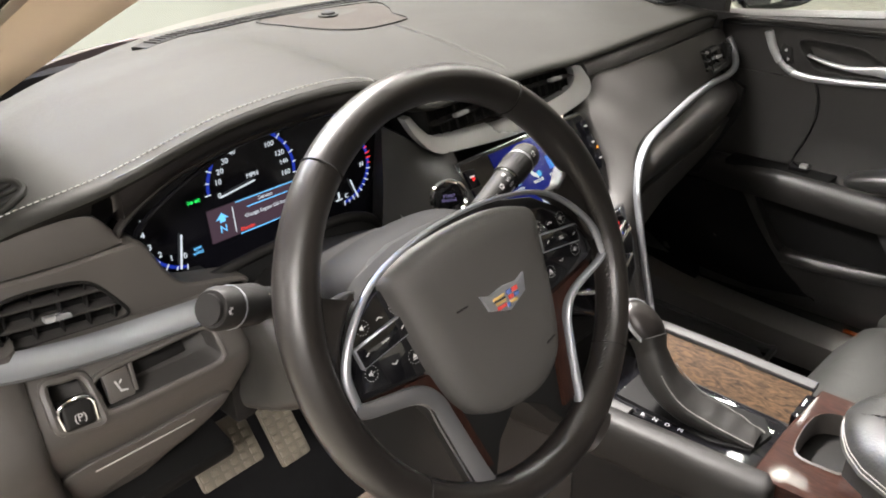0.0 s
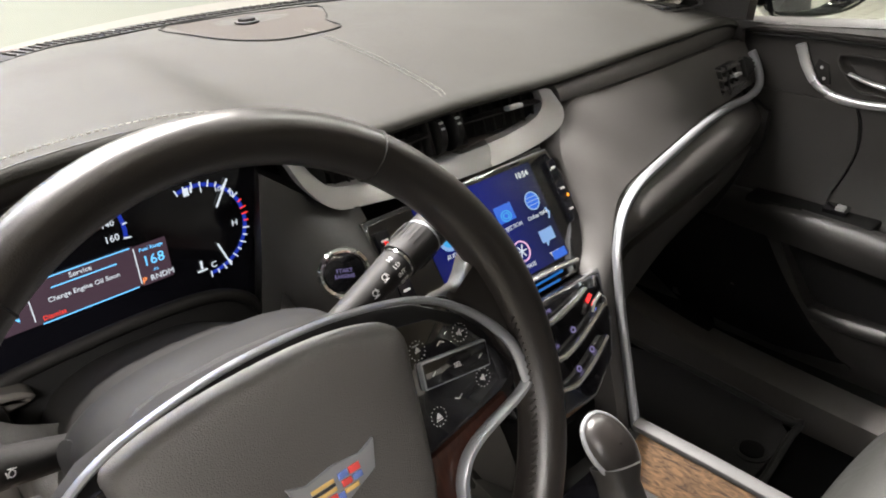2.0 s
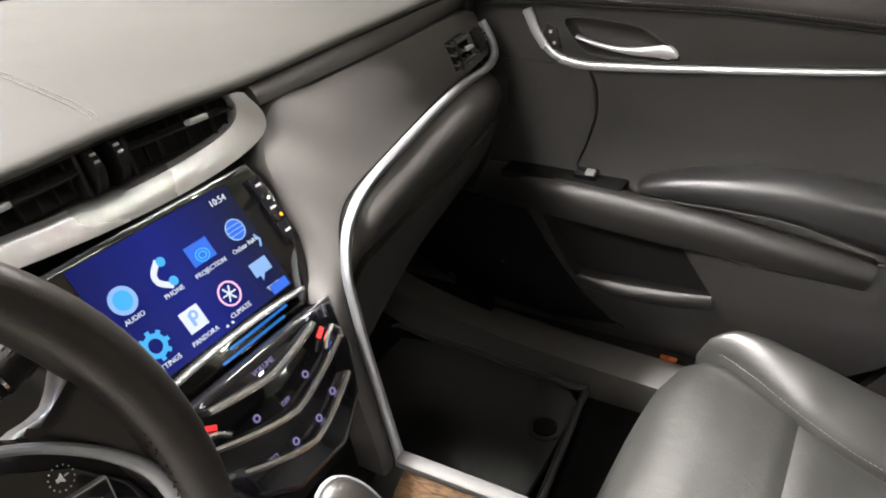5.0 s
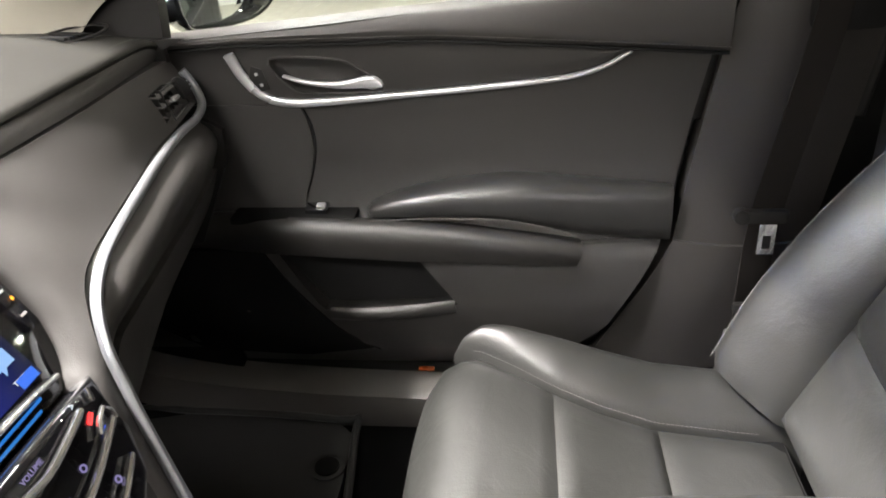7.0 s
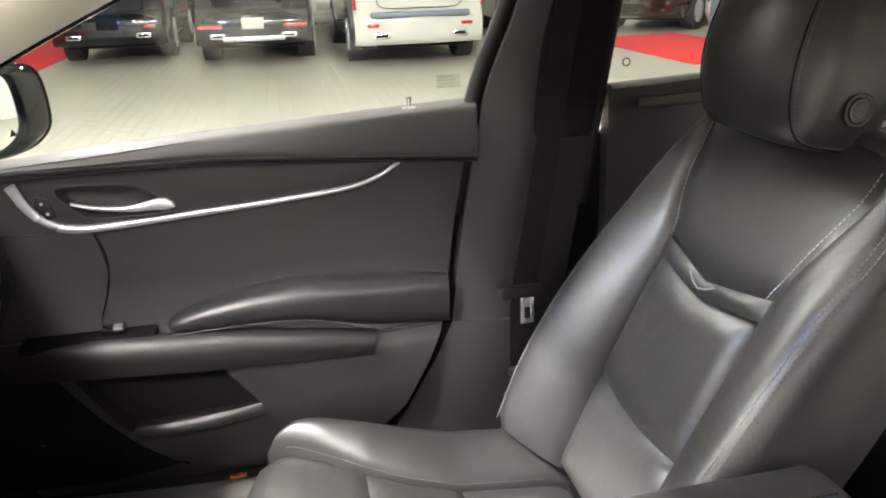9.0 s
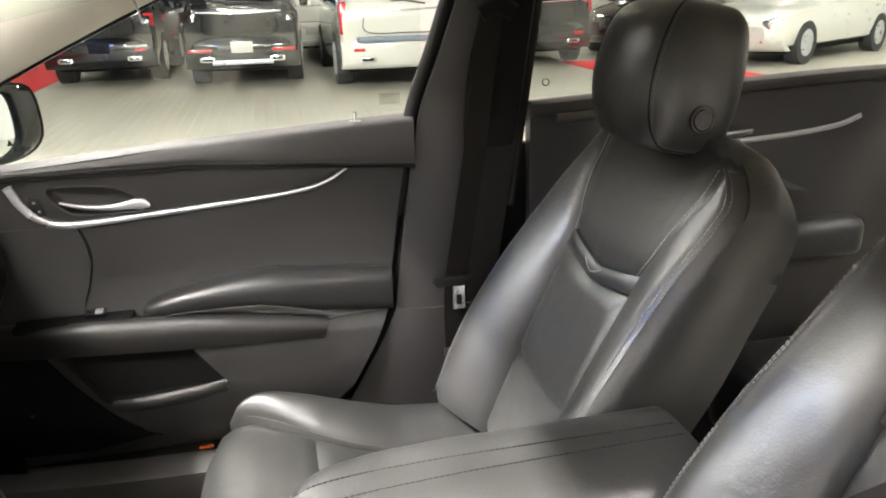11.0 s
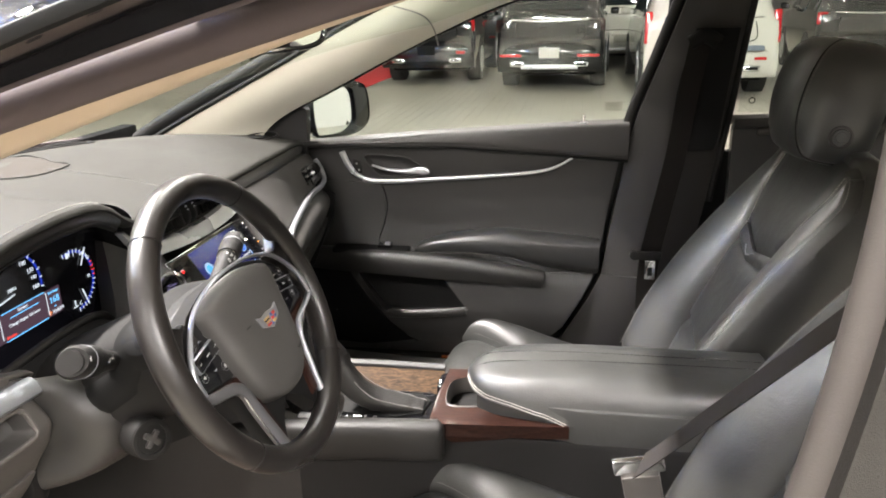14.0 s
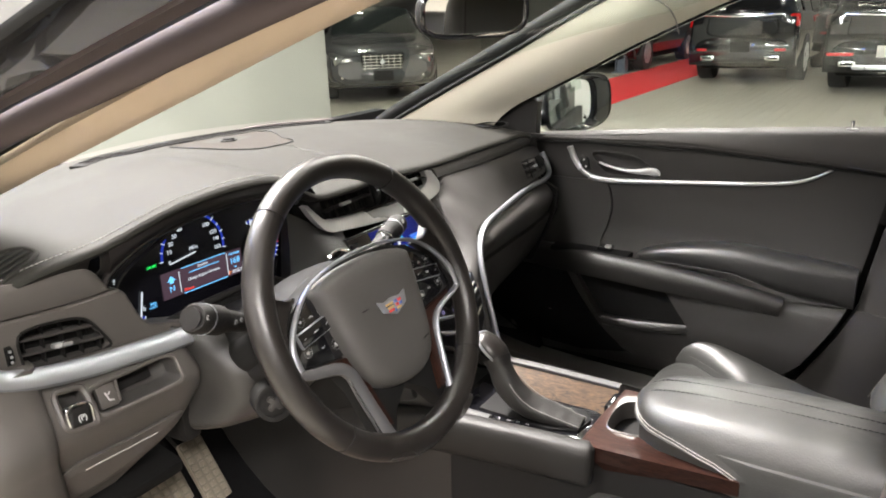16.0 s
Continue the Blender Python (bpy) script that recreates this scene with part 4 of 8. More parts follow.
dpart("silver_strip", sweep(kx, [(a * 0.012, b * 0.007) for a, b in flatp], (0, -0.62, 0.78)), SWEEPSILVER, "satin silver trim below the driver's vent")
lm = frame_of((-0.604, 0.695, 1.045), (0.985, -0.0, -0.15), (0.15, 0.16, 0.98))
vent("driver_vent", lm, 0.128, 0.062, 4, 6, 0.02, (0.004, -0.006))
fo = spline([(-0.720, 1.094, 0), (-0.654, 1.0865, 0), (-0.595, 1.081, 0), (-0.540, 1.079, 0), (-0.520, 1.076, 0), (-0.511, 1.060, 0), (-0.502, 1.038, 0), (-0.488, 1.022, 0), (-0.460, 1.013, 0), (-0.432, 1.004, 0), (-0.428, 0.994, 0), (-0.470, 0.992, 0), (-0.530, 0.999, 0), (-0.60, 1.006, 0), (-0.66, 1.018, 0), (-0.72, 1.036, 0)], 4, True)
fascia = dpart("left_fascia", prism([(p.x, p.y) for p in fo], 0.030, Matrix(((1, 0, 0, 0), (0, 0, -1, 0.712), (0, 1, 0, 0), (0, 0, 0, 1))), 0.006, steps=3), KNEE, "grey panel round the driver's vent", 60)
vo = [(p.x, p.y) for p in spline([(-0.644, 1.066, 0), (-0.625, 1.0705, 0), (-0.601, 1.068, 0), (-0.578, 1.063, 0), (-0.565, 1.054, 0), (-0.551, 1.032, 0), (-0.545, 1.018, 0), (-0.560, 1.0155, 0), (-0.600, 1.020, 0), (-0.638, 1.027, 0), (-0.645, 1.040, 0)], 3, True)]
cut(fascia, prism(vo, 0.06, Matrix(((1, 0, 0, 0), (0, 0, -1, 0.72), (0, 1, 0, 0), (0, 0, 0, 1)))))
dpart("vent_bezel", tube([Vector((x, 0.6825, z)) for x, z in vo], 0.0018, 6, (0, -1, 0), True), PLASTIC)
dpart("vent_wheel", disc(0.014, 0.007, pose(-0.660, 0.691, 1.050, 0, 90, 0), 20, 0.001), DARKP)
wdots = bmesh.new()
for k in range(3):
    block((0.003, 0.002, 0.003), pose(-0.6565, 0.6765 + 0.001 * (k - 1) ** 2, 1.050 + 0.006 * (1 - k)), 0.0008, wdots)
dpart("wheel_dot", wdots, SILVER)
ua = [(-0.715, 0.690, 1.126), (-0.650, 0.689, 1.1215), (-0.611, 0.689, 1.1195), (-0.581, 0.689, 1.1165), (-0.556, 0.690, 1.1115), (-0.546, 0.691, 1.105), (-0.538, 0.692, 1.094), (-0.534, 0.693, 1.084)]
ub = [(-0.715, 0.685, 1.0955), (-0.654, 0.684, 1.0885), (-0.625, 0.684, 1.0855), (-0.595, 0.684, 1.083), (-0.572, 0.684, 1.0815), (-0.560, 0.684, 1.081), (-0.547, 0.685, 1.0805), (-0.5345, 0.686, 1.0805)]
dpart("upper_fascia", solid(strip_of(ua, ub, 6, 0.004, (0, -1, 0.2)), (0, 0.03, 0)), KNEE, "grey panel beside the instruments")
dpart("left_backing", block((0.17, 0.02, 0.16), pose(-0.625, 0.722, 1.045), 0.003), DARKP)
dpart("pad_return", solid([[p + Vector((0, -0.004, -0.011)) for p in last if p.x < -0.53], [p + Vector((0, 0.012, -0.034)) for p in last if p.x < -0.53]], (0, 0.006, 0)), PLASTIC)
# side window outlet lying flush in the pad
so = [(-0.628 + x, 0.735 + y + 0.25 * x) for x, y in oval(0.048, 0.034, 28, 0.8)]
sfl = bmesh.new()
sfl.faces.new([sfl.verts.new((x, y, on_pad(x, y) + 0.0014)) for x, y in so])
bmesh.ops.triangulate(sfl, faces=sfl.faces[:])
wvt = dpart("window_vent", sfl, DARKP, "small slotted side window outlet")
part("rim", tube([Vector((x, y, on_pad(x, y) + 0.002)) for x, y in so], 0.0030, 8, closed=True), PAD, wvt)
for k in range(4):
    yy = 0.735 - 0.021 + 0.014 * k
    hw = 0.046 * math.sqrt(max(0.05, 1 - ((yy - 0.735) / 0.034) ** 2)) - 0.003
    part("slat", tube([Vector((-0.628 + x, yy + 0.25 * x, on_pad(-0.628 + x, yy + 0.25 * x) + 0.0025)) for x in np.linspace(-hw, hw, 8)], 0.0017, 6), PAD, wvt)

# knee panel with switches and a tray
def knee_y(z):
    """The face of the knee panel: it leans out down to a ridge, then draws back to the lid."""
    return float(np.interp(z, (0.80, 0.842, 0.87, 0.895, 0.915, 0.93, 0.945, 0.957, 0.975, 0.990, 1.003, 1.04), (0.715, 0.690, 0.676, 0.665, 0.657, 0.649, 0.642, 0.6385, 0.646, 0.655, 0.662, 0.676)))


def knee_right(z):
    return float(np.interp(z, (0.842, 0.858, 0.896, 0.93, 0.965, 1.0), (-0.560, -0.526, -0.467, -0.450, -0.454, -0.462)))


def kp(x, z, d=0.0):
    return Vector((x, knee_y(z) + d, z))


krows = []
for f in np.linspace(0, 1, 29):
    row = []
    for g, back_ in ((0, 0), (0.1, 0), (0.2, 0), (0.3, 0), (0.4, 0), (0.5, 0), (0.6, 0), (0.7, 0), (0.8, 0), (0.88, 0), (0.93, 0.001), (0.97, 0.005), (0.99, 0.012), (1.0, 0.024)):
        z = 0.842 + 0.165 * f
        x = -0.652 + (knee_right(z) + 0.652) * g
        z += f * 0.020 * max(0, min(1, (-0.46 - x) / 0.19))
        row.append(kp(x, z, back_))
    krows.append(row)
knee = dpart("knee_panel", solid(krows, (0, 0.012, 0)), KNEE, "grey-brown knee panel under the wheel")
tray_o = [(-0.592, 0.9885), (-0.54, 0.9890), (-0.495, 0.9875), (-0.4885, 0.973), (-0.493, 0.957), (-0.54, 0.958), (-0.592, 0.961), (-0.5965, 0.975)]
brake_o = [(-0.631, 0.9985), (-0.617, 0.9975), (-0.603, 0.9940), (-0.601, 0.976), (-0.602, 0.959), (-0.618, 0.961), (-0.634, 0.966), (-0.634, 0.984)]
XZ = Matrix(((1, 0, 0, 0), (0, 0, -1, 0.70), (0, 1, 0, 0), (0, 0, 0, 1)))
for nm, o_, deep in (("coin_tray", tray_o, 0.030), ("brake_recess", brake_o, 0.026)):
    line = [(p.x, p.y) for p in spline([(a, b, 0) for a, b in o_], 3, True)]
    cut(knee, prism(line, 0.09, XZ))
    mx, mz = sum(p[0] for p in line) / len(line), sum(p[1] for p in line) / len(line)
    loops = [[kp(mx + (x - mx) * k, mz + (z - mz) * k, 0) + Vector((0, d, 0)) for x, z in line] for k, d in ((1.02, -0.001), (0.99, 0.002), (0.95, deep * 0.9), (0.88, deep), (0.4, deep), (0.02, deep))]
    fl_ = dpart(nm, grid(loops, None, True), PADDARK, "dark recess in the knee panel")
    part("rim", tube([kp(mx + (x - mx) * 1.03, mz + (z - mz) * 1.06, 0.001) for x, z in line], 0.0030 if deep > 0.028 else 0.0042, 8, (0, -1, 0), True), KNEE, fl_)
dpart("tray_divider", block((0.004, 0.022, 0.029), pose(-0.567, 0.660, 0.975, -24, 8, 0), 0.0015), KNEE)
dpart("tray_mat", block((0.050, 0.003, 0.016), pose(-0.535, 0.673, 0.971, -24), 0.001), PLASTIC)
dpart("parking_brake_switch", block((0.026, 0.022, 0.024), pose(-0.618, 0.650, 0.970, -22, 6, 0), 0.005, None, 3), PLASTIC, "chrome-edged parking brake switch")
dpart("switch_edge", tube(spline([(-0.631, 0.640, 0.964), (-0.631, 0.643, 0.982), (-0.618, 0.6445, 0.986), (-0.605, 0.643, 0.981), (-0.605, 0.640, 0.962)], 5), 0.0016, 8, (0, -1, 0)), CHROME)
put(words("(P)", 0.009, frame_of((-0.618, 0.6375, 0.972), (0.99, 0, -0.1), (0.1, 0.40, 0.91)), WHITEINK, None), dash)
dpart("hood_release", block((0.022, 0.007, 0.026), pose(-0.580, 0.652, 0.975, -24, 4, 0), 0.002), KNEE, "small release lever")
dpart("lever_mark", block((0.0016, 0.001, 0.011), pose(-0.581, 0.6478, 0.976, -24, -14, 0), 0.0003), WHITEINK)
dpart("lever_mark", block((0.006, 0.001, 0.0016), pose(-0.577, 0.6465, 0.971, -24, 20, 0), 0.0003), WHITEINK)
dpart("lever_mark", block((0.004, 0.001, 0.0014), pose(-0.578, 0.6490, 0.979, -24, -50, 0), 0.0003), WHITEINK)
lid_o = [(p.x, p.y) for p in spline([(-0.642, 0.909, 0), (-0.565, 0.909, 0), (-0.489, 0.9085, 0), (-0.484, 0.897, 0), (-0.500, 0.882, 0), (-0.535, 0.866, 0), (-0.60, 0.856, 0), (-0.642, 0.856, 0)], 3, True)]
dpart("fuse_lid", grid([[kp(-0.57 + (x + 0.57) * k, 0.885 + (z - 0.885) * k, d) for x, z in lid_o] for k, d in ((1.0, 0.002), (0.985, -0.0035), (0.94, -0.005), (0.6, -0.005), (0.02, -0.005))], None, True), KNEE, "lid below the switches")
# highlight along the lid's groove, painted as a thin pale tube
dpart("groove_highlight", tube([kp(-0.616, 0.898, -0.0052), kp(-0.57, 0.8962, -0.0052), kp(-0.521, 0.8945, -0.0052)], 0.0009, 6), STITCH)
# bulging end of the dashboard by the door
cap_rows = []
for z in np.linspace(0.78, 1.035, 16):
    e = -0.640 - 0.006 * math.cos((z - 0.95) * 26)
    cap_rows.append([Vector((x, knee_y(max(z, 0.93) if z > 0.93 else 0.93 + (z - 0.93) * 0.25) + d, z)) for x, d in ((-0.745, 0.050), (-0.738, 0.012), (-0.72, -0.006), (-0.69, -0.012), (-0.665, -0.012), (e - 0.010, -0.010), (e - 0.003, -0.004), (e, 0.010))])
dpart("end_panel", solid(cap_rows, (0, 0.02, 0)), KNEE, "rounded grey end of the dashboard")
dpart("knee_return", block((0.03, 0.20, 0.16), pose(-0.462, 0.775, 0.925, 0, 0, 2), 0.010), PLASTIC)
dpart("lower_shroud", block((0.24, 0.25, 0.02), pose(-0.60, 0.80, 0.845, 12), 0.006), DARKP)

# ---- instruments ----
CY = 0.738
ci = thing("instrument_cluster", "dark glass instrument cluster with lit blue and white gauges", "instrument panel", (-0.35, CY, 1.05))
G_WHITE, G_BLUE = glow("gauge_white", (0.85, 0.92, 1.0), 0.8), glow("gauge_blue", (0.02, 0.06, 0.7), 0.5)
G_RED, G_GREEN = glow("gauge_red", (0.9, 0.05, 0.03), 1.2), glow("gauge_green", (0.02, 0.8, 0.12), 1.2)
G_PANEL, G_ORANGE, G_CYAN = glow("display_panel", (0.16, 0.09, 0.13), 0.35), glow("gauge_orange", (1.0, 0.3, 0.08), 1.3), glow("display_cyan", (0.15, 0.55, 1.0), 1.3)


def cpart(name, bm, material, label="", smooth=40):
    return put(part(name, bm, material, None, label, smooth), ci)


def cface(x, z, d=0.0):
    """A pose on the cluster's face, looking back at the driver."""
    return frame_of((x, CY - 0.001 - d, z), (1, 0, 0), (0, 0, 1))


cpart("face", prism([(p.x, p.z) for p in inn[::2]], 0.004, Matrix(((1, 0, 0, 0), (0, 0, -1, CY + 0.0035), (0, 1, 0, 0), (0, 0, 0, 1)))), SCREENBLACK, "black instrument glass")


def cwords(text, x, z, size, material=None):
    return put(words(text, size, cface(x, z, 0.001), material or G_WHITE, None), ci)


def gauge(name, cx, cz, r, a0, a1, n, red=()):
    """A lit arc of ticks with a blue band inside it."""
    tk, bl, rd = bmesh.new(), bmesh.new(), bmesh.new()
    for k in range(n):
        a = radians(a0 + (a1 - a0) * k / (n - 1))
        m = cface(cx + r * math.cos(a), cz + r * math.sin(a), 0.001) @ pose(0, 0, 0, 0, 0, math.degrees(a))
        block((0.006 if k % 2 == 0 else 0.004, 0.0011, 0.0004), m, 0, rd if k in red else tk)
    arc = [Vector((cx + (r - 0.001) * math.cos(radians(a)), CY - 0.0015, cz + (r - 0.001) * math.sin(radians(a)))) for a in np.linspace(a0, a1, 30)]
    sweep(arc, [(-0.0016, -0.0002), (0.0016, -0.0002), (0.0016, 0.0002), (-0.0016, 0.0002)], (0, -1, 0), bm=bl)
    o = cpart(name, tk, G_WHITE, "lit gauge ticks")
    part("band", bl, G_BLUE, o)
    if red:
        part("red_scale", rd, G_RED, o)
    return o


gauge("speed_scale", -0.373, 1.072, 0.052, 180, -8, 15)
for text, a in (("0", 186), ("10", 166), ("20", 150), ("30", 134), ("40", 117), ("100", 52), ("120", 28), ("140", 12), ("160", -6)):
    cwords(text, -0.373 + 0.040 * math.cos(radians(a)), 1.072 + 0.040 * math.sin(radians(a)), 0.0080 if len(text) < 3 or text in ("100", "120", "160") else 0.007)
cwords("MPH", -0.373, 1.078, 0.007)
cpart("speed_needle", block((0.042, 0.0016, 0.001), cface(-0.392, 1.069, 0.002) @ pose(0, 0, 0, 0, 0, 8), 0.0004), G_WHITE, "white speed needle")
gauge("rev_scale", -0.455, 1.050, 0.043, 204, 262, 5)
for text, x, z in (("5", -0.495, 1.068), ("4", -0.497, 1.056), ("3", -0.493, 1.042), ("2", -0.485, 1.031), ("1", -0.475, 1.023), ("0", -0.461, 1.020)):
    cwords(text, x, z, 0.0085)
cpart("rev_needle", block((0.0020, 0.036, 0.001), cface(-0.4645, 1.026, 0.002) @ pose(0, 0, 0, 0, 0, -12), 0.0004), G_WHITE, "white rev needle")
cwords("RPM\nx1000", -0.447, 1.020, 0.0045, G_CYAN)
gauge("fuel_scale", -0.262, 1.048, 0.042, 110, 12, 11, (9, 10))
gauge("heat_scale", -0.262, 1.048, 0.042, 4, -88, 11, (0, 1))
for text, x, z in (("1", -0.255, 1.084), ("1/2", -0.240, 1.080), ("0", -0.229, 1.072), ("H", -0.231, 1.045), ("C", -0.257, 1.014)):
    cwords(text, x, z, 0.008 if len(text) < 3 else 0.0055)
cpart("fuel_needle", block((0.0016, 0.026, 0.001), cface(-0.238, 1.076, 0.002) @ pose(0, 0, 0, 0, 0, -32), 0.0004), G_WHITE)
cpart("heat_needle", block((0.0016, 0.026, 0.001), cface(-0.246, 1.020, 0.002) @ pose(0, 0, 0, 0, 0, 20), 0.0004), G_WHITE)
fuel = block((0.005, 0.007, 0.0006), cface(-0.268, 1.086, 0.001), 0.0005)
block((0.0015, 0.005, 0.0006), cface(-0.2635, 1.0865, 0.001), 0, fuel)
cpart("fuel_mark", fuel, G_WHITE)
heat = block((0.002, 0.008, 0.0006), cface(-0.268, 1.018, 0.001), 0.0005)
block((0.009, 0.0014, 0.0006), cface(-0.268, 1.0125, 0.001), 0, heat)
cpart("heat_mark", heat, G_WHITE)
lampb = bmesh.new()
for sx in (-1, 1):
    disc(0.0016, 0.0005, cface(-0.441 + sx * 0.0024, 1.071, 0.001), 12, 0, lampb)
    for k in (-1, 0, 1):
        block((0.0026, 0.0005, 0.0005), cface(-0.441 + sx * 0.0056, 1.071 + k * 0.0014, 0.001) @ pose(0, 0, 0, 0, 0, sx * k * 18), 0, lampb)
cpart("parking_light_mark", lampb, G_GREEN, "green lamp symbol")
cpart("message_display", block((0.110, 0.036, 0.0006), cface(-0.375, 1.038, 0.0004), 0), G_PANEL, "lit message display")
cpart("fuel_display", block((0.026, 0.036, 0.0006), cface(-0.306, 1.037, 0.0004), 0), G_PANEL)
for z, w in ((1.0555, 0.075), (1.0200, 0.075), (1.0465, 0.05)):
    cpart("display_line", block((w, 0.0009, 0.0004), cface(-0.360, z, 0.0012), 0), G_CYAN)
cpart("display_line", block((0.0009, 0.028, 0.0004), cface(-0.402, 1.038, 0.0012), 0), G_WHITE)
cpart("display_line", block((0.0009, 0.032, 0.0004), cface(-0.320, 1.038, 0.0012), 0), G_WHITE)
cwords("Service", -0.362, 1.051, 0.006)
cwords("Change Engine Oil Soon", -0.362, 1.037, 0.0056)
cwords("Dismiss", -0.388, 1.024, 0.0055, G_RED)
cwords("N", -0.415, 1.032, 0.011, G_CYAN)
cpart("compass_arrow", prism([(-0.007, 0), (0, 0.007), (0.007, 0), (0.003, 0.001), (0.003, -0.003), (-0.003, -0.003), (-0.003, 0.001)], 0.0005, cface(-0.415, 1.043, 0.0012)), G_CYAN)
cwords("Fuel Range", -0.306, 1.0505, 0.0045, G_CYAN)
cwords("168", -0.306, 1.0395, 0.0125, G_CYAN)
cwords("mi", -0.306, 1.0305, 0.004, G_CYAN)
cwords("P", -0.317, 1.0235, 0.0075, G_ORANGE)
cwords("RNDM", -0.302, 1.0235, 0.007, G_WHITE)

# ---- steering column ----
N = Vector((0, -0.912, 0.410))
WV = Vector((0, 0.410, 0.912))
WC = Vector((-0.350, 0.434, 1.046))
col = thing("steering_column", "dark plastic steering column with two stalks and a tilt lever", "steering column", (-0.35, 0.6, 1.0))


def colpart(name, bm, material, label="", smooth=40):
    return put(part(name, bm, material, None, label, smooth), col)


path = [WC - N * d for d in (0.045, 0.07, 0.11, 0.16, 0.22, 0.29)]
colpart("shroud", sweep(path, oval(0.092, 0.062, 24, 0.7), tuple(WV), False, lambda f: (1 - 0.1 * f, 1 + 0.05 * f)), PLASTIC, "grained black column shroud")
colpart("shroud_top", sweep([WC - N * d + WV * h for d, h in ((0.040, 0.008), (0.060, 0.018), (0.085, 0.027), (0.104, 0.031), (0.114, 0.029), (0.122, 0.020), (0.132, 0.008), (0.17, 0.002), (0.22, -0.004), (0.28, -0.012))], oval(0.092, 0.040, 32, 0.80), tuple(WV), False, lambda f: (0.90 + 0.10 * min(1, f * 4), 1)), DARKP, "dark grained top of the column")
slot_m = frame_of(WC - N * 0.095 + Vector((-0.088, 0, 0)) + WV * 0.040, (0.55, 0, 0.83), (0, 1, 0.2))
colpart("tilt_slot", disc(0.011, 0.003, slot_m @ pose(0, 0, -0.001) @ Matrix.Diagonal((0.8, 1.4, 1, 1)), 18, 0.001), DARKP)
colpart("shroud_joint", tube([WC - N * 0.09 + Vector((0.093 * math.cos(a), 0, 0)) + WV * (0.063 * math.sin(a)) for a in np.linspace(0, 6.28, 40)], 0.0015, 6, tuple(N)), DARKP)


def stalk(root, tip, r0, r1, name, prints):
    knurl = bmesh.new()
    d = (tip - root).normalized()
    st = colpart(name, sweep([root, root.lerp(tip, 0.35), root.lerp(tip, 0.62)], oval(1, 0.85, 16), tuple(WV), False, lambda f: (r0 + (r1 - r0) * f,) * 2), PLASTIC, "black control stalk")
    part("ring", sweep([root.lerp(tip, 0.62), root.lerp(tip, 0.635)], oval(r1 * 1.04, r1 * 0.92, 18), tuple(WV)), CHROME, st, "thin chrome ring")
    part("grip", sweep([root.lerp(tip, 0.64), root.lerp(tip, 0.70), root.lerp(tip, 0.96), tip], oval(1, 0.9, 18), tuple(WV), False, lambda f: (r1 * (1.12 if f < 0.9 else 0.95),) * 2), PLASTIC, st)
    cap = frame_of(tip, d.cross(N), N.cross(d.cross(N)))
    part("end_button", sweep([tip - d * 0.001, tip + d * 0.003], oval(r1 * 0.7, r1 * 0.7, 18), tuple(WV)), PLASTIC, st, "black end button")
    # knurled band, bright second ring and printed wiper steps
    for k in range(26):
        a = 2 * math.pi * k / 26
        u = N * math.cos(a) + d.cross(N) * math.sin(a) * -1
        tube([root.lerp(tip, 0.72) + u * r1 * 1.10, root.lerp(tip, 0.84) + u * r1 * 1.10], 0.0003, 5, tuple(u), bm=knurl)
    part("knurled_band", knurl, PLASTIC, st, "finely ribbed grip band")
    part("ring", sweep([root.lerp(tip, 0.855), root.lerp(tip, 0.865)], oval(r1 * 1.15, r1 * 1.04, 18), tuple(WV)), SWEEPSILVER, st, "thin chrome ring")
    across = d.cross(N) * -1

    def on_skin(f, deg, lift):
        n_ = N * math.cos(radians(deg)) + across * math.sin(radians(deg))
        return frame_of(root.lerp(tip, f) + n_ * r1 * lift, d, across * math.cos(radians(deg)) - N * math.sin(radians(deg)))

    if prints:
        for k, w in enumerate(prints):
            words(w, 0.0044, on_skin(0.56, 42 - 26 * k, 1.0), WHITEINK, st)
    mk = bmesh.new()
    for f, deg, lift in ((0.36, 5, 0.97), (0.46, 18, 0.99), (0.915, 10, 1.14)):
        fm = on_skin(f, deg, lift)
        ring(0.0016, 0.0022, 0.0003, fm, 14, mk)
        block((0.0050, 0.0006, 0.0003), fm @ pose(0, -0.0026, 0), 0, mk)
        block((0.0006, 0.0036, 0.0003), fm @ pose(0.0026, 0.0006, 0, 0, 0, 25), 0, mk)
    part("stalk_print", mk, WHITEINK, st, "small white printed marks")
    return st


stalk(Vector((-0.425, 0.575, 1.020)), Vector((-0.5356, 0.540, 1.0755)), 0.011, 0.0165, "light_stalk", ())
stalk(Vector((-0.29, 0.520, 1.052)), Vector((-0.168, 0.541, 1.086)), 0.010, 0.0140, "wiper_stalk", ("HI", "LO", "INT", "OFF"))
tm = frame_of((-0.437, 0.545, 0.931), (0.85, -0.5, 0), (0, 0.2, 1))
colpart("tilt_switch", disc(0.024, 0.03, tm @ pose(0, 0, -0.015), 24, 0.002), PLASTIC, "round four-way tilt switch")
colpart("switch_rim", ring(0.017, 0.023, 0.003, tm @ pose(0, 0, 0.015)), PLASTIC)
cross = block((0.022, 0.007, 0.006), tm @ pose(0, 0, 0.016, 0, 0, 45), 0.002)
colpart("switch_cross", block((0.022, 0.007, 0.006), tm @ pose(0, 0, 0.016, 0, 0, -45), 0.002, cross), PADDARK)
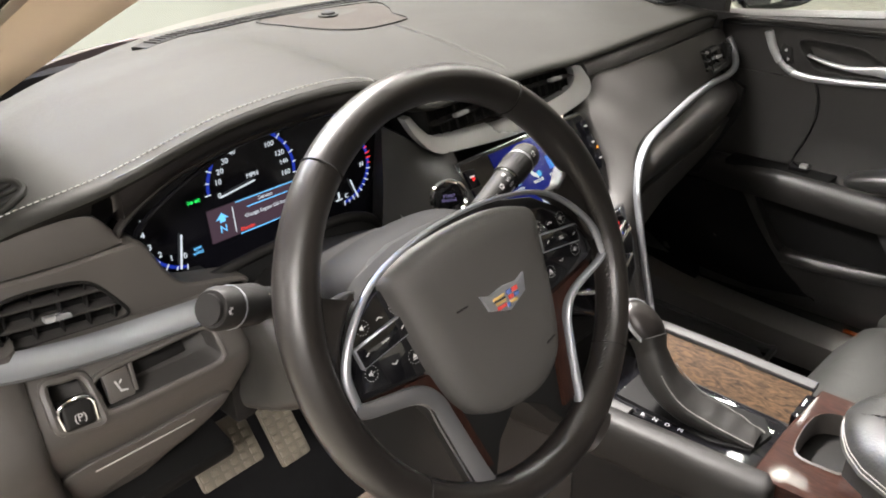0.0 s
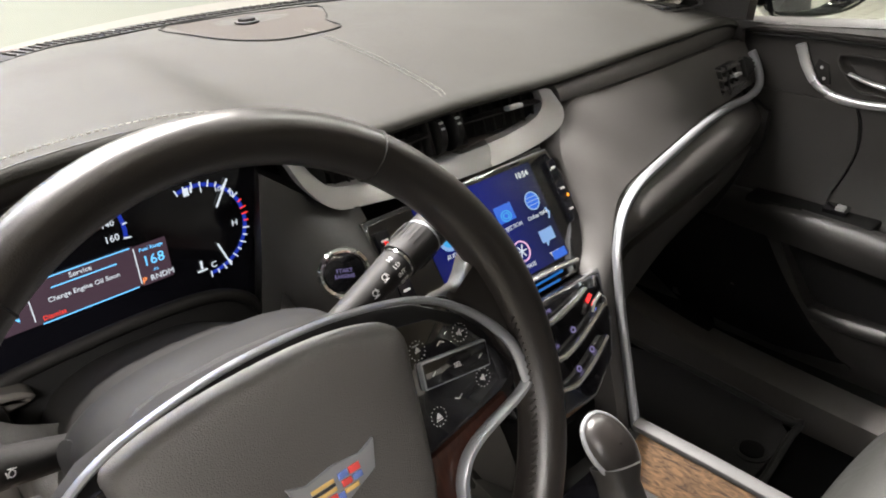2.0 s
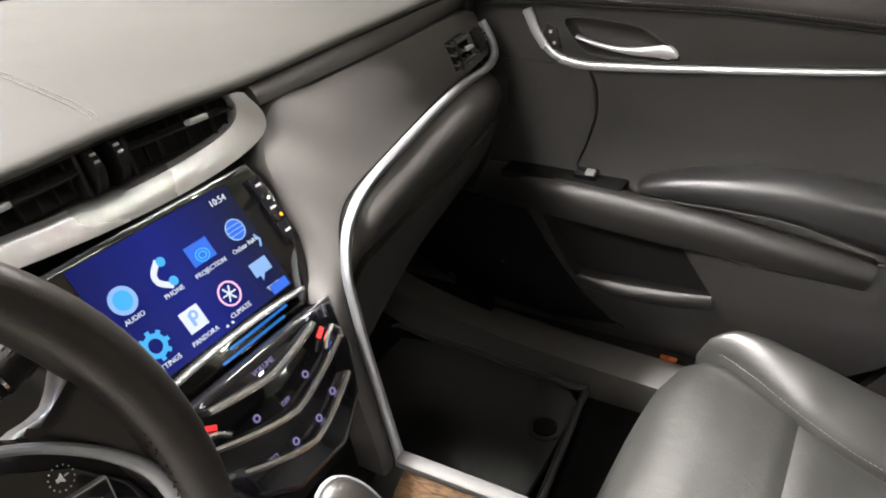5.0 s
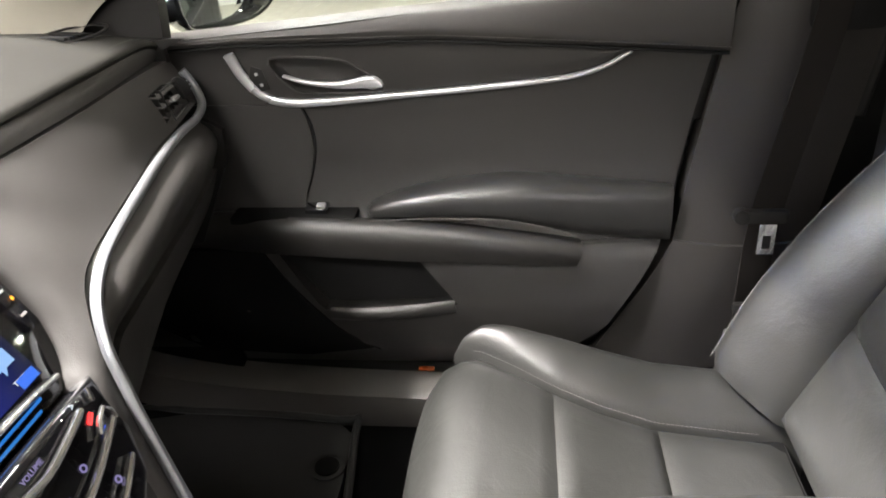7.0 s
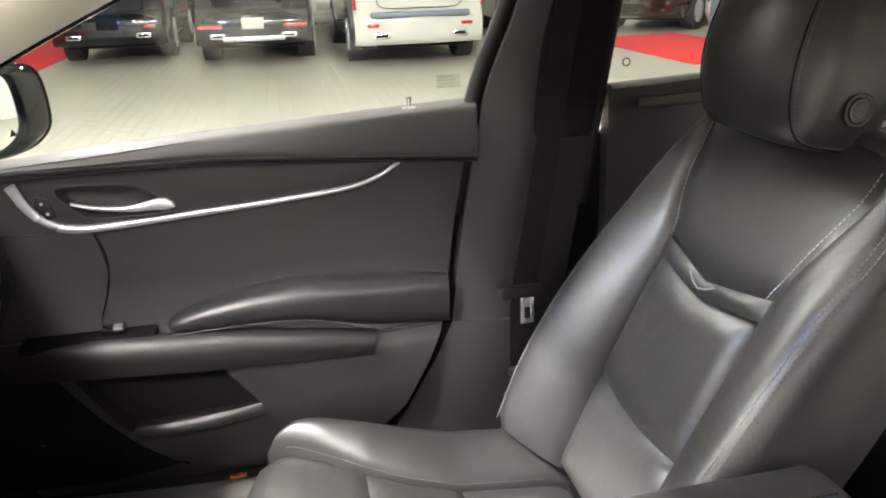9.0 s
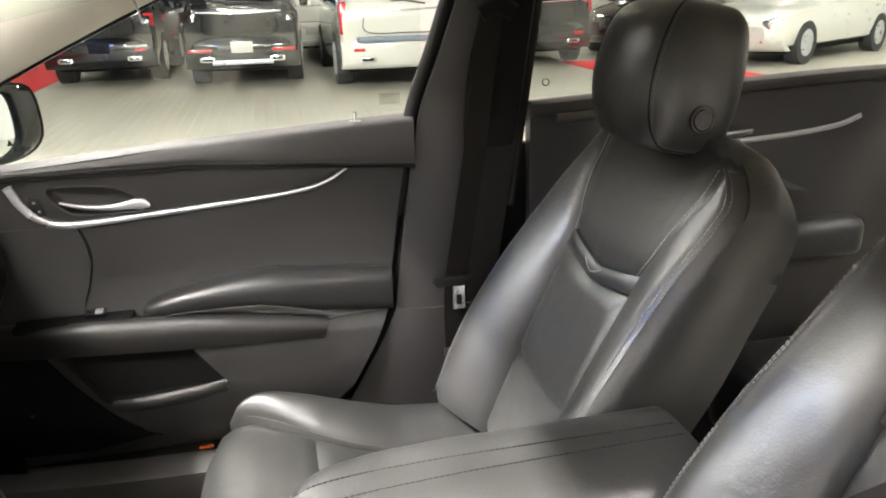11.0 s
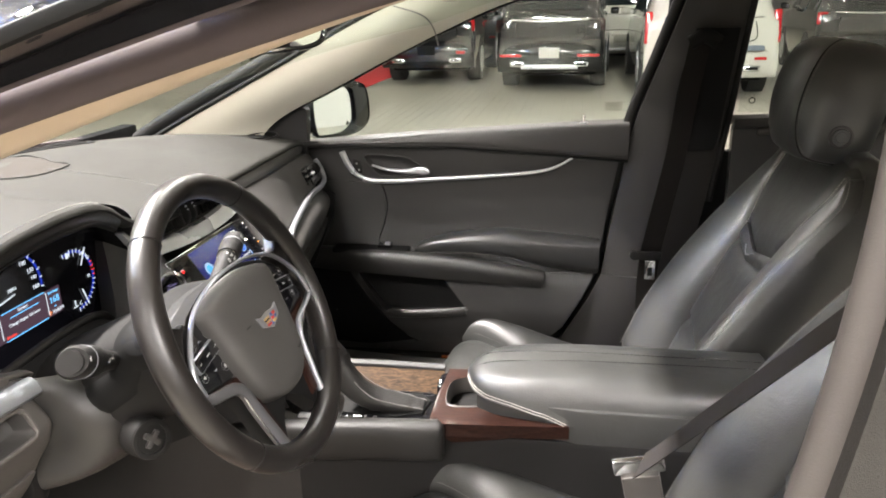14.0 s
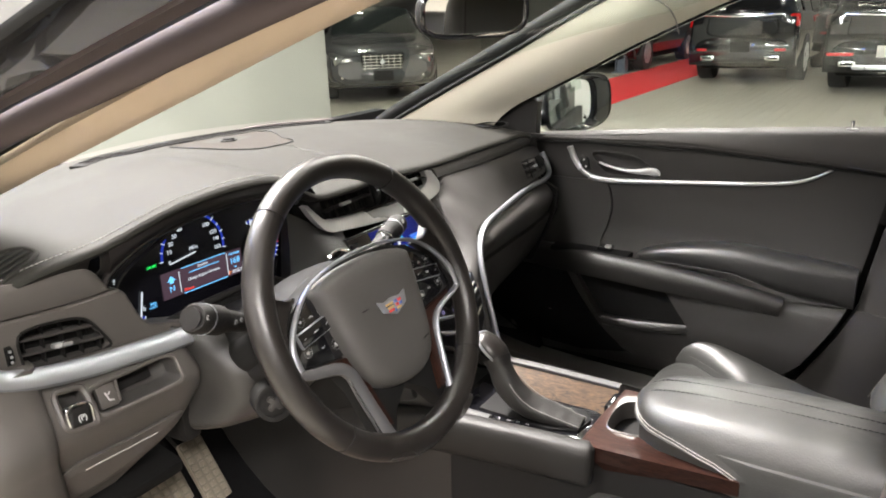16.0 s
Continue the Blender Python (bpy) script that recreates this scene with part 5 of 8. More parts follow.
cover = [[(-0.466, 0.668, 1.000), (-0.440, 0.622, 0.995), (-0.36, 0.592, 0.985), (-0.27, 0.610, 0.985), (-0.225, 0.660, 0.985)], [(-0.462, 0.660, 0.960), (-0.440, 0.590, 0.955), (-0.36, 0.565, 0.945), (-0.27, 0.585, 0.945), (-0.215, 0.650, 0.95)], [(-0.458, 0.662, 0.915), (-0.436, 0.592, 0.910), (-0.36, 0.575, 0.900), (-0.27, 0.600, 0.900), (-0.21, 0.650, 0.90)], [(-0.470, 0.690, 0.870), (-0.440, 0.640, 0.865), (-0.36, 0.630, 0.855), (-0.27, 0.650, 0.85), (-0.20, 0.670, 0.85)], [(-0.50, 0.78, 0.84), (-0.44, 0.76, 0.835), (-0.36, 0.75, 0.83), (-0.27, 0.75, 0.83), (-0.20, 0.75, 0.83)]]
colpart("lower_cover", solid(patch(cover, 6, 6), (0, 0.02, 0.01)), DOORV, "dark knee cover under the column")

# ---- steering wheel ----
sw = thing("steering_wheel", "black leather steering wheel with silver and wood spokes", "steering wheel", tuple(WC))
sw.matrix_world = frame_of(WC, (1, 0, 0), WV)
R0, RT, RX, RY, RZ = 0.168, 0.0148, -0.002, 0.005, -0.006
rim = []
for k in range(96):
    a = 2 * math.pi * k / 96
    fat = 1.0 + 0.10 * (math.exp(-((math.degrees(a) - 20) / 16) ** 2) + math.exp(-((math.degrees(a) - 160) / 16) ** 2)) + 0.12 * math.exp(-((math.degrees(a) - 270) / 40) ** 2)
    rim.append((a, fat))
bm = bmesh.new()
rows = []
for a, fat in rim:
    c, s = math.cos(a), math.sin(a)
    ringv = []
    for k in range(16):
        b = 2 * math.pi * k / 16
        rr = R0 + RT * fat * math.cos(b) * 1.0
        ringv.append(Vector((RX + rr * c, RY + rr * s, RZ + RT * 1.12 * math.sin(b))))
    rows.append(ringv)
part("rim", grid(rows, None, True, True), RIMLEATHER, sw, "worn black leather rim")
for a in (54, 128, 318, 222):
    c, s = math.cos(radians(a)), math.sin(radians(a))
    cv = [Vector((RX + (R0 + 0.0150 * math.cos(b)) * c, RY + (R0 + 0.0150 * math.cos(b)) * s, RZ + 0.0168 * math.sin(b))) for b in np.linspace(0, 2 * math.pi, 24, endpoint=False)]
    part("rim_seam", tube(cv, 0.0007, 6, (-s, c, 0), True), PLASTIC, sw)
# inner lacing on the lower right of the rim
for a0, a1 in ((-52, 4), (176, 232)):
    lace = bmesh.new()
    for k in range(34):
        a = radians(a0 + (a1 - a0) * k / 33)
        for sgn in (-1, 1):
            p = Vector((RX + (R0 - 0.0140) * math.cos(a), RY + (R0 - 0.0140) * math.sin(a), RZ + 0.0065))
            q = Vector((RX + (R0 - 0.0129) * math.cos(a + 0.018 * sgn), RY + (R0 - 0.0129) * math.sin(a + 0.018 * sgn), RZ + (0.009 if sgn > 0 else -0.001)))
            tube([p, q], 0.0007, 5, (0, 0, 1), bm=lace)
    part("rim_lacing", lace, RIMLEATHER, sw, "cross-laced leather seam")


def sym(pts):
    return pts + [(-x, y) for x, y in reversed(pts) if abs(x) > 1e-6]


hub = [(0, 0.060), (0.035, 0.058), (0.062, 0.052), (0.072, 0.044), (0.069, 0.02), (0.062, -0.03), (0.052, -0.066), (0.038, -0.084), (0.018, -0.093), (0, -0.095)]
hubs = [Vector((x if x > 0 else x * 1.26, y, 0)) for x, y in sym(hub)]
smooth_hub = spline(hubs, 3, True)
bm = bmesh.new()
levels = ((1.02, -0.045), (1.02, -0.012), (1.0, 0.000), (0.97, 0.006), (0.90, 0.010), (0.75, 0.0125), (0.5, 0.0140), (0.25, 0.0145), (0.03, 0.0147))
rows = [[Vector((p.x * k, -0.015 + (p.y + 0.015) * k, z)) for p in smooth_hub] for k, z in levels]
grid(rows, bm, True)
part("airbag_cover", bm, HUBVINYL, sw, "grey grained airbag cover")
for x, y, rr in ((-0.045, 0.004, 0.0), (0.034, -0.058, 12)):
    part("airbag_mark", block((0.012, 0.0016, 0.0008), pose(x, y, 0.0143, 0, 0, rr), 0.0003), PLASTIC, sw)
# crest
cr = part("crest", prism([(-0.026, 0.010), (-0.016, 0.0065), (0.0, 0.0085), (0.016, 0.0065), (0.026, 0.010), (0.0215, -0.0045), (0.0, -0.0125), (-0.0215, -0.0045)], 0.003, pose(0.0, -0.004, 0.0140), 0.0008), SWEEPSILVER, sw, "chrome crest with coloured bars")
YEL, BLK, RED, BLU = mat("crest_gold", (0.50, 0.34, 0.12), 0.3, 0.3), mat("crest_black", (0.02, 0.02, 0.02), 0.2), mat("crest_red", (0.42, 0.05, 0.045), 0.25), mat("crest_blue", (0.08, 0.12, 0.30), 0.25)
for x, y, w, h, m in ((-0.009, 0.0022, 0.014, 0.0022, YEL), (-0.009, 0.0000, 0.014, 0.0016, BLK), (-0.008, -0.0022, 0.012, 0.0022, YEL), (0.003, 0.0022, 0.006, 0.004, BLU), (0.010, 0.0022, 0.007, 0.004, RED), (0.004, -0.0022, 0.006, 0.0036, RED), (0.0105, -0.0022, 0.006, 0.0036, BLU), (-0.0085, -0.0058, 0.011, 0.0032, RED), (-0.001, -0.0072, 0.004, 0.004, BLU), (0.0055, -0.0062, 0.009, 0.0026, YEL)):
    part("crest_bar", block((w * 0.94, h * 0.92, 0.0008), pose(x, y - 0.004, 0.0175), 0.0002), m, cr)

# silver brow over the hub and silver-edged lower spokes
arc = [(-0.150, -0.026), (-0.147, 0.004), (-0.124, 0.034), (-0.092, 0.055), (-0.045, 0.066), (0, 0.069), (0.045, 0.066), (0.092, 0.055), (0.124, 0.034), (0.147, 0.004), (0.152, -0.024)]
part("silver_brow", sweep(spline([(x, y, -0.002) for x, y in arc], 6), oval(0.0020, 0.0034, 10), (0, 0, 1), False, lambda f: (1 + 1.7 * abs(2 * f - 1) ** 3, 1)), SWEEPSILVER, sw, "satin silver band over the hub")
back = sym([(0, 0.066), (0.05, 0.064), (0.095, 0.052), (0.126, 0.032), (0.150, 0.003), (0.158, -0.022), (0.142, -0.032), (0.088, -0.05), (0.076, -0.075), (0.064, -0.145), (0.05, -0.15), (0.03, -0.12), (0, -0.10)])
part("spoke_back", prism(back, 0.022, pose(0, 0, -0.036), 0.003), DARKP, sw)
for s in (-1, 1):
    pad = [(0.068, 0.046), (0.100, 0.040), (0.124, 0.024), (0.141, 0.002), (0.147, -0.018), (0.135, -0.024), (0.066, -0.034)]
    pp = part("button_pad", prism([(s * x, y) for x, y in pad], 0.008, pose(0, 0, -0.018), 0.002), PIANO, sw, "glossy black button pad")
    part("rocker", block((0.052, 0.017, 0.006), pose(s * 0.106, 0.0075, -0.009, 0, 0, -s * 8), 0.002), SWEEPSILVER, pp, "silver-framed rocker switch")
    part("rocker_face", block((0.0495, 0.0148, 0.003), pose(s * 0.106, 0.0075, -0.0070, 0, 0, -s * 8), 0.001), PIANO, pp)
    for k, (x, y) in enumerate(((0.085, 0.026), (0.118, 0.023), (0.084, -0.016), (0.124, -0.010))):
        mk = bmesh.new()
        o_ = pose(s * x, y, -0.0098)
        for q in range(14):
            a = 2 * math.pi * q / 14
            block((0.0006, 0.0006, 0.0004), o_ @ pose(0.0056 * math.cos(a), 0.0056 * math.sin(a), 0), 0, mk)
        if k % 2 == 0:
            prism([(-0.0022, -0.001), (0.0022, -0.001), (0, 0.0026)], 0.0004, o_, 0, mk)
            block((0.0048, 0.0007, 0.0004), o_ @ pose(0, 0.0032 if k == 0 else -0.0022, 0), 0, mk)
        else:
            prism([(-0.0026, -0.0009), (-0.0012, -0.0009), (0.0006, -0.0024), (0.0006, 0.0024), (-0.0012, 0.0009), (-0.0026, 0.0009)], 0.0004, o_, 0, mk)
            block((0.0020, 0.0006, 0.0004), o_ @ pose(0.0024, 0, 0), 0, mk)
        part("round_button", mk, WHITEINK, pp, "white printed symbol in a dotted ring")
    for y, up in ((0.0235, 1), (-0.0125, -1)):
        mk = bmesh.new()
        for sg in (-1, 1):
            block((0.0036, 0.0008, 0.0004), pose(s * 0.102 + sg * 0.0013, y, -0.0098, 0, 0, -sg * up * 30), 0, mk)
        part("button_print", mk, WHITEINK, pp, "white printed arrow")
    for dx in (-0.018, 0.018):
        mk2 = bmesh.new()
        block((0.0034, 0.0008, 0.0004), pose(s * 0.106 + dx, 0.0075 - s * dx * 0.14, -0.0053, 0, 0, 30), 0, mk2)
        part("button_print", mk2, WHITEINK, pp, "white printed dash")
    if s > 0:
        words("SEL", 0.0042, pose(s * 0.106, 0.0075, -0.0053, 0, 0, -s * 8), WHITEINK, pp)
    else:
        part("rocker_print", block((0.007, 0.0012, 0.0004), pose(s * 0.106, 0.0075, -0.0053, 0, 0, 8), 0), WHITEINK, pp)
    wood_o = [(0.067, -0.036), (0.136, -0.026), (0.136, -0.031), (0.094, -0.043), (0.080, -0.058), (0.0745, -0.078), (0.064, -0.128), (0.048, -0.130), (0.060, -0.075)]
    part("wood_insert", prism([(s * x, y) for x, y in wood_o], 0.008, pose(0, 0, -0.017), 0.002), WOODRED, sw, "glossy dark wood insert")
    ed = spline([(s * 0.152, -0.024, -0.003), (s * 0.140, -0.030, -0.003), (s * 0.100, -0.040, -0.004), (s * 0.084, -0.054, -0.006), (s * 0.078, -0.075, -0.008), (s * 0.066, -0.130, -0.008), (s * 0.060, -0.150, -0.006)], 6)
    wd = 0.0040 if s > 0 else 0.0095
    part("silver_edge", sweep(ed, oval(wd, 0.005, 10, 0.8), (0, 0, 1), False, lambda f: (0.55 + 0.6 * f, 1)), SWEEPSILVER if s > 0 else DARKSATIN, sw, "satin silver spoke edge")
    part("bright_edge", tube([p + Vector((s * wd * (0.55 + 0.6 * k / (len(ed) - 1)) * 0.9, 0.0, 0.0022)) for k, p in enumerate(ed)], 0.0011, 6), STRIP, sw, "thin bright edge line")
    web = spline([(0.112, 0.0500, 0), (0.132, 0.0515, 0), (0.149, 0.0680, 0), (0.158, 0.060, 0), (0.166, 0.030, 0), (0.164, -0.016, 0), (0.149, -0.006, 0), (0.140, 0.018, 0), (0.124, 0.038, 0)], 3, True)
    part("rim_root", prism([(s * p.x - 0.002, p.y) for p in web], 0.017, pose(0, 0, -0.0215), 0.006, steps=3), RIMLEATHER, sw, "leather web between rim and spoke")
    part("rim_root", sweep(spline([(s * 0.058, -0.140, -0.006), (s * 0.062, -0.156, -0.002), (s * 0.066, -0.166, 0)], 4), oval(0.014, 0.009, 14), (0, 0, 1), False, lambda f: (0.8 + 0.8 * f, 0.8 + 0.5 * f)), RIMLEATHER, sw)

# ---- centre stack ----
st = thing("centre_stack", "glossy black centre stack with a lit touch screen and silver strips", "infotainment unit", (-0.01, 0.66, 0.95))


def spart(name, bm, material, label="", smooth=40):
    return put(part(name, bm, material, None, label, smooth), st)


SU = Vector((0, 0.555, 0.832))
SM = frame_of((-0.012, 0.633, 0.985), (1, 0, 0), SU)
spart("bezel", prism([(-0.135, 0.062), (0.118, 0.062), (0.126, 0.03), (0.124, -0.02), (0.110, -0.055), (0.085, -0.075), (-0.085, -0.075), (-0.115, -0.055), (-0.132, -0.02), (-0.136, 0.03)], 0.022, SM @ pose(0, 0, -0.022), 0.006, steps=3), PIANO, "glossy black bezel")
spart("backing", block((0.22, 0.03, 0.34), pose(-0.012, 0.655, 0.91, -33), 0.01), DARKP)
ms, nn, ll, pp_ = nodes_of("touch_screen_glow")
tc, sx_, rmp = nn.new("ShaderNodeTexCoord"), nn.new("ShaderNodeSeparateXYZ"), nn.new("ShaderNodeValToRGB")
ll.new(tc.outputs["Generated"], sx_.inputs[0])
ll.new(sx_.outputs[0], rmp.inputs[0])
el = rmp.color_ramp.elements
el[0].position, el[0].color = 0.0, (0.004, 0.007, 0.085, 1)
el[1].position, el[1].color = 1.0, (0.006, 0.008, 0.022, 1)
e2 = rmp.color_ramp.elements.new(0.45)
e2.color = (0.005, 0.011, 0.15, 1)
ll.new(rmp.outputs[0], pp_.inputs["Emission Color"])
pp_.inputs["Base Color"].default_value, pp_.inputs["Roughness"].default_value, pp_.inputs["Emission Strength"].default_value = (0.004, 0.004, 0.006, 1), 0.15, 1.0
pp_.inputs["Specular IOR Level"].default_value = 0.2
scr = spart("touch_screen", block((0.162, 0.106, 0.001), SM @ pose(0.002, 0.002, 0.0006), 0), ms, "lit blue touch screen with menu icons")
I_WHITE, I_BLUE, I_PALE = glow("icon_white", (0.75, 0.82, 0.9), 0.75), glow("icon_blue", (0.02, 0.14, 0.75), 0.8), glow("icon_pale_blue", (0.28, 0.5, 0.9), 0.7)
I_PINK, I_CYAN, I_ORANGE = glow("icon_pink", (0.8, 0.45, 0.7), 0.9), glow("icon_cyan", (0.04, 0.36, 0.75), 0.9), glow("button_amber", (1.0, 0.35, 0.02), 2)
I_RED, I_DBLUE, I_VIOLET = glow("button_red", (0.9, 0.02, 0.02), 1.5), glow("button_blue", (0.03, 0.10, 0.9), 1.5), glow("button_print", (0.45, 0.38, 0.8), 0.35)


def sm(x, y, d=0.0014):
    return SM @ pose(0.002 + x, 0.002 + y, d)


def icon(name, bm, material):
    o = part(name, bm, material, scr)
    return o


def swords(text, x, y, size, material=None):
    return words(text, size, sm(x, y), material or I_WHITE, scr)


swords("10:54", 0.064, 0.043, 0.0085)
for text, x, y in (("AUDIO", -0.058, -0.002), ("PHONE", -0.019, -0.002), ("PROJECTION", 0.021, -0.002), ("OnStar NAV", 0.062, -0.002), ("SETTINGS", -0.058, -0.045), ("PANDORA", -0.019, -0.045), ("CLIMATE", 0.021, -0.045), ("TEXT", 0.062, -0.045)):
    swords(text, x, y, 0.0058)
icon("audio_icon", disc(0.011, 0.0006, sm(-0.058, 0.014), 20), I_CYAN)
icon("audio_ring", ring(0.008, 0.0115, 0.0008, sm(-0.058, 0.014, 0.002)), I_PALE)
ph = sweep(spline([sm(-0.016, 0.026).translation, sm(-0.025, 0.018).translation, sm(-0.025, 0.010).translation, sm(-0.016, 0.003).translation], 5), oval(0.0026, 0.0006, 8), SM.col[2].xyz)
icon("phone_icon", ph, I_WHITE)
icon("phone_waves", disc(0.004, 0.0006, sm(-0.014, 0.024, 0.0016), 14), I_CYAN)
icon("phone_waves", disc(0.004, 0.0006, sm(-0.014, 0.006, 0.0016), 14), I_CYAN)
icon("projection_icon", block((0.024, 0.018, 0.0006), sm(0.021, 0.014), 0), I_BLUE)
for r in (0.003, 0.006):
    icon("projection_wave", ring(r, r + 0.0014, 0.0006, sm(0.021, 0.011, 0.0018) @ Matrix.Diagonal((1, 0.8, 1, 1)), 16), I_CYAN)
icon("globe_icon", disc(0.0095, 0.0006, sm(0.062, 0.014), 20), I_BLUE)
for k in (-0.004, 0, 0.004):
    icon("globe_line", block((0.017, 0.0008, 0.0005), sm(0.062, 0.014 + k, 0.002), 0), I_PALE)
icon("globe_line", ring(0.0088, 0.0100, 0.0006, sm(0.062, 0.014, 0.0018)), I_PALE)
gear = bmesh.new()
ring(0.006, 0.010, 0.0007, sm(-0.058, -0.028), 24, gear)
for k in range(8):
    block((0.004, 0.0035, 0.0006), sm(-0.058, -0.028) @ pose(0, 0, 0, 0, 0, k * 45) @ pose(0.0108, 0, 0), 0, gear)
icon("settings_icon", gear, I_CYAN)
icon("music_icon", block((0.019, 0.019, 0.0008), sm(-0.019, -0.028), 0.003), I_WHITE)
icon("music_mark", block((0.003, 0.011, 0.0005), sm(-0.021, -0.028, 0.0022), 0), I_PALE)
icon("music_mark", ring(0.002, 0.0042, 0.0005, sm(-0.018, -0.025, 0.0022), 14), I_PALE)
icon("climate_ring", ring(0.0095, 0.0112, 0.0007, sm(0.021, -0.028)), I_PINK)
flake = bmesh.new()
for k in range(3):
    block((0.014, 0.0014, 0.0006), sm(0.021, -0.028) @ pose(0, 0, 0, 0, 0, k * 60), 0, flake)
icon("climate_flake", flake, I_WHITE)
icon("text_icon", prism([(-0.010, -0.005), (-0.005, -0.005), (-0.005, -0.010), (0.0, -0.005), (0.010, -0.005), (0.010, 0.008), (-0.010, 0.008)], 0.0006, sm(0.062, -0.026)), I_PALE)
icon("page_arrow", prism([(0, 0.006), (0.002, 0.006), (0.005, 0), (0.002, -0.006), (0, -0.006), (0.003, 0)], 0.0005, sm(0.074, -0.004)), I_PALE)
icon("corner_button", block((0.020, 0.009, 0.0005), sm(0.068, -0.0475), 0), I_BLUE)
for k in (-0.003, 0.003):
    icon("page_dot", disc(0.0012, 0.0005, sm(k + 0.005, -0.049), 10), I_WHITE)
# silver sill and painted blue reflexes of the tray edge below the screen
spart("screen_sill", sweep([SM @ Vector((x, -0.056 - 0.02 * (x / 0.08) ** 2 * 0.2, 0.004)) for x in np.linspace(-0.082, 0.086, 12)], oval(0.003, 0.004, 8), SM.col[2].xyz), STRIP, "silver sill below the screen")
for sx in (-1, 1):
    sm0 = SM @ pose(0.116 * sx - 0.006, 0.015, 0.002, 0, sx * 6, 0)
    for k in range(3):
        spart("side_button", block((0.014, 0.0225, 0.004), sm0 @ pose(0, 0.022 - 0.024 * k, 0), 0.0006), SCREENBLACK)
        spart("button_print", block((0.007, 0.0022, 0.0006), sm0 @ pose(0, 0.024 - 0.024 * k, 0.0024), 0), WHITEINK)
spart("amber_lamp", block((0.002, 0.003, 0.0006), SM @ pose(0.113, 0.006, 0.0055), 0), I_ORANGE)
spart("hazard_mark", ring(0.002, 0.0034, 0.0006, SM @ pose(-0.122, 0.036, 0.005), 3), I_RED, "red hazard triangle")
# blue reflections on the bezel, put in as glowing strips
for k, (x0, x1) in enumerate(((-0.012, 0.058), (-0.025, 0.050))):
    spart("painted_reflex", block((x1 - x0, 0.0022, 0.0006), SM @ pose((x0 + x1) / 2 + 0.006, -0.0635 - 0.0065 * k, 0.0009), 0), glow("reflex_blue", (0.02, 0.22, 0.75), 0.55), "slim glowing strip painted as a blue reflection")
# lower control panel
HM = frame_of((-0.014, 0.552, 0.893), (1, 0, 0), (0, 0.50, 0.866))
spart("control_panel", prism([(-0.100, 0.045), (0.100, 0.045), (0.096, 0.0), (0.072, -0.045), (0.03, -0.070), (-0.03, -0.070), (-0.072, -0.045), (-0.096, 0.0)], 0.03, HM @ pose(0, 0, -0.03), 0.008, steps=3), PIANO, "glossy black climate control panel")


def vstrip(y, w, rise, r=0.0030, d=0.004):
    pts = [HM @ Vector((x, y + rise * (abs(x) / w) ** 1.4, d + 0.003 * (1 - abs(x) / w))) for x in np.linspace(-w, w, 13)]
    return sweep(pts, oval(r, 0.004, 8, 0.8), HM.col[2].xyz)


spart("volume_strip", vstrip(0.024, 0.062, 0.010), STRIP, "silver volume strip")
spart("fan_strip", vstrip(-0.012, 0.078, 0.022), STRIP, "silver fan strip")
spart("climate_strip", vstrip(-0.042, 0.066, 0.022), STRIP, "silver climate strip")
for s in (-1, 1):
    spart("temperature_key", sweep([HM @ Vector((s * x, y, 0.005)) for x, y in ((0.058, 0.010), (0.066, 0.017), (0.078, 0.022), (0.082, 0.016), (0.080, 0.008))], oval(0.0022, 0.003, 8), HM.col[2].xyz), STRIP, "silver temperature key")
    spart("warm_mark", block((0.010, 0.004, 0.0008), HM @ pose(s * 0.066, 0.023, 0.0012, 0, 0, s * 30), 0), I_RED)
    spart("cool_mark", block((0.010, 0.004, 0.0008), HM @ pose(s * 0.068, 0.006, 0.0012, 0, 0, s * 30), 0), I_DBLUE)
    spart("seat_heat_key", block((0.004, 0.012, 0.004), HM @ pose(s * 0.080, 0.036, 0.003, 0, 0, -s * 20), 0.001), STRIP)
put(words("VOLUME", 0.0062, HM @ pose(0, 0.033, 0.0012), I_VIOLET, None), st)
put(words("OFF", 0.0058, HM @ pose(0.0, -0.002, 0.0012), I_VIOLET, None), st)
put(words("AUTO", 0.0058, HM @ pose(-0.040, -0.030, 0.0012), I_VIOLET, None), st)
for x, y in ((-0.03, 0.004), (0.03, 0.004), (-0.012, -0.033), (0.018, -0.033), (0.044, -0.024)):
    spart("symbol", ring(0.002, 0.0035, 0.0005, HM @ pose(x, y, 0.0008), 10), I_VIOLET)
put(words("<", 0.008, HM @ pose(-0.062, 0.040, 0.0012), I_WHITE, None), st)
put(words(">", 0.008, HM @ pose(0.062, 0.040, 0.0012), I_WHITE, None), st)
# grained wing on the driver's side of the stack, with the start button
wing = [[(-0.208, 0.722, 1.088), (-0.186, 0.704, 1.070), (-0.162, 0.692, 1.052), (-0.138, 0.678, 1.046)], [(-0.226, 0.706, 1.020), (-0.204, 0.660, 1.016), (-0.168, 0.640, 1.008), (-0.134, 0.640, 0.992)], [(-0.240, 0.698, 0.955), (-0.208, 0.656, 0.948), (-0.164, 0.630, 0.940), (-0.116, 0.592, 0.930)], [(-0.24, 0.690, 0.860), (-0.195, 0.660, 0.860), (-0.145, 0.612, 0.855), (-0.098, 0.548, 0.850)], [(-0.24, 0.680, 0.770), (-0.19, 0.640, 0.770), (-0.14, 0.590, 0.770), (-0.090, 0.520, 0.770)]]
spart("left_wing", solid(patch(wing, 6, 6), (0.01, 0.03, 0)), KNEEPAD, "grained panel round the start button")
bt = frame_of((-0.187, 0.640, 1.0145), (0.83, -0.56, 0), (0.10, 0.25, 0.96))
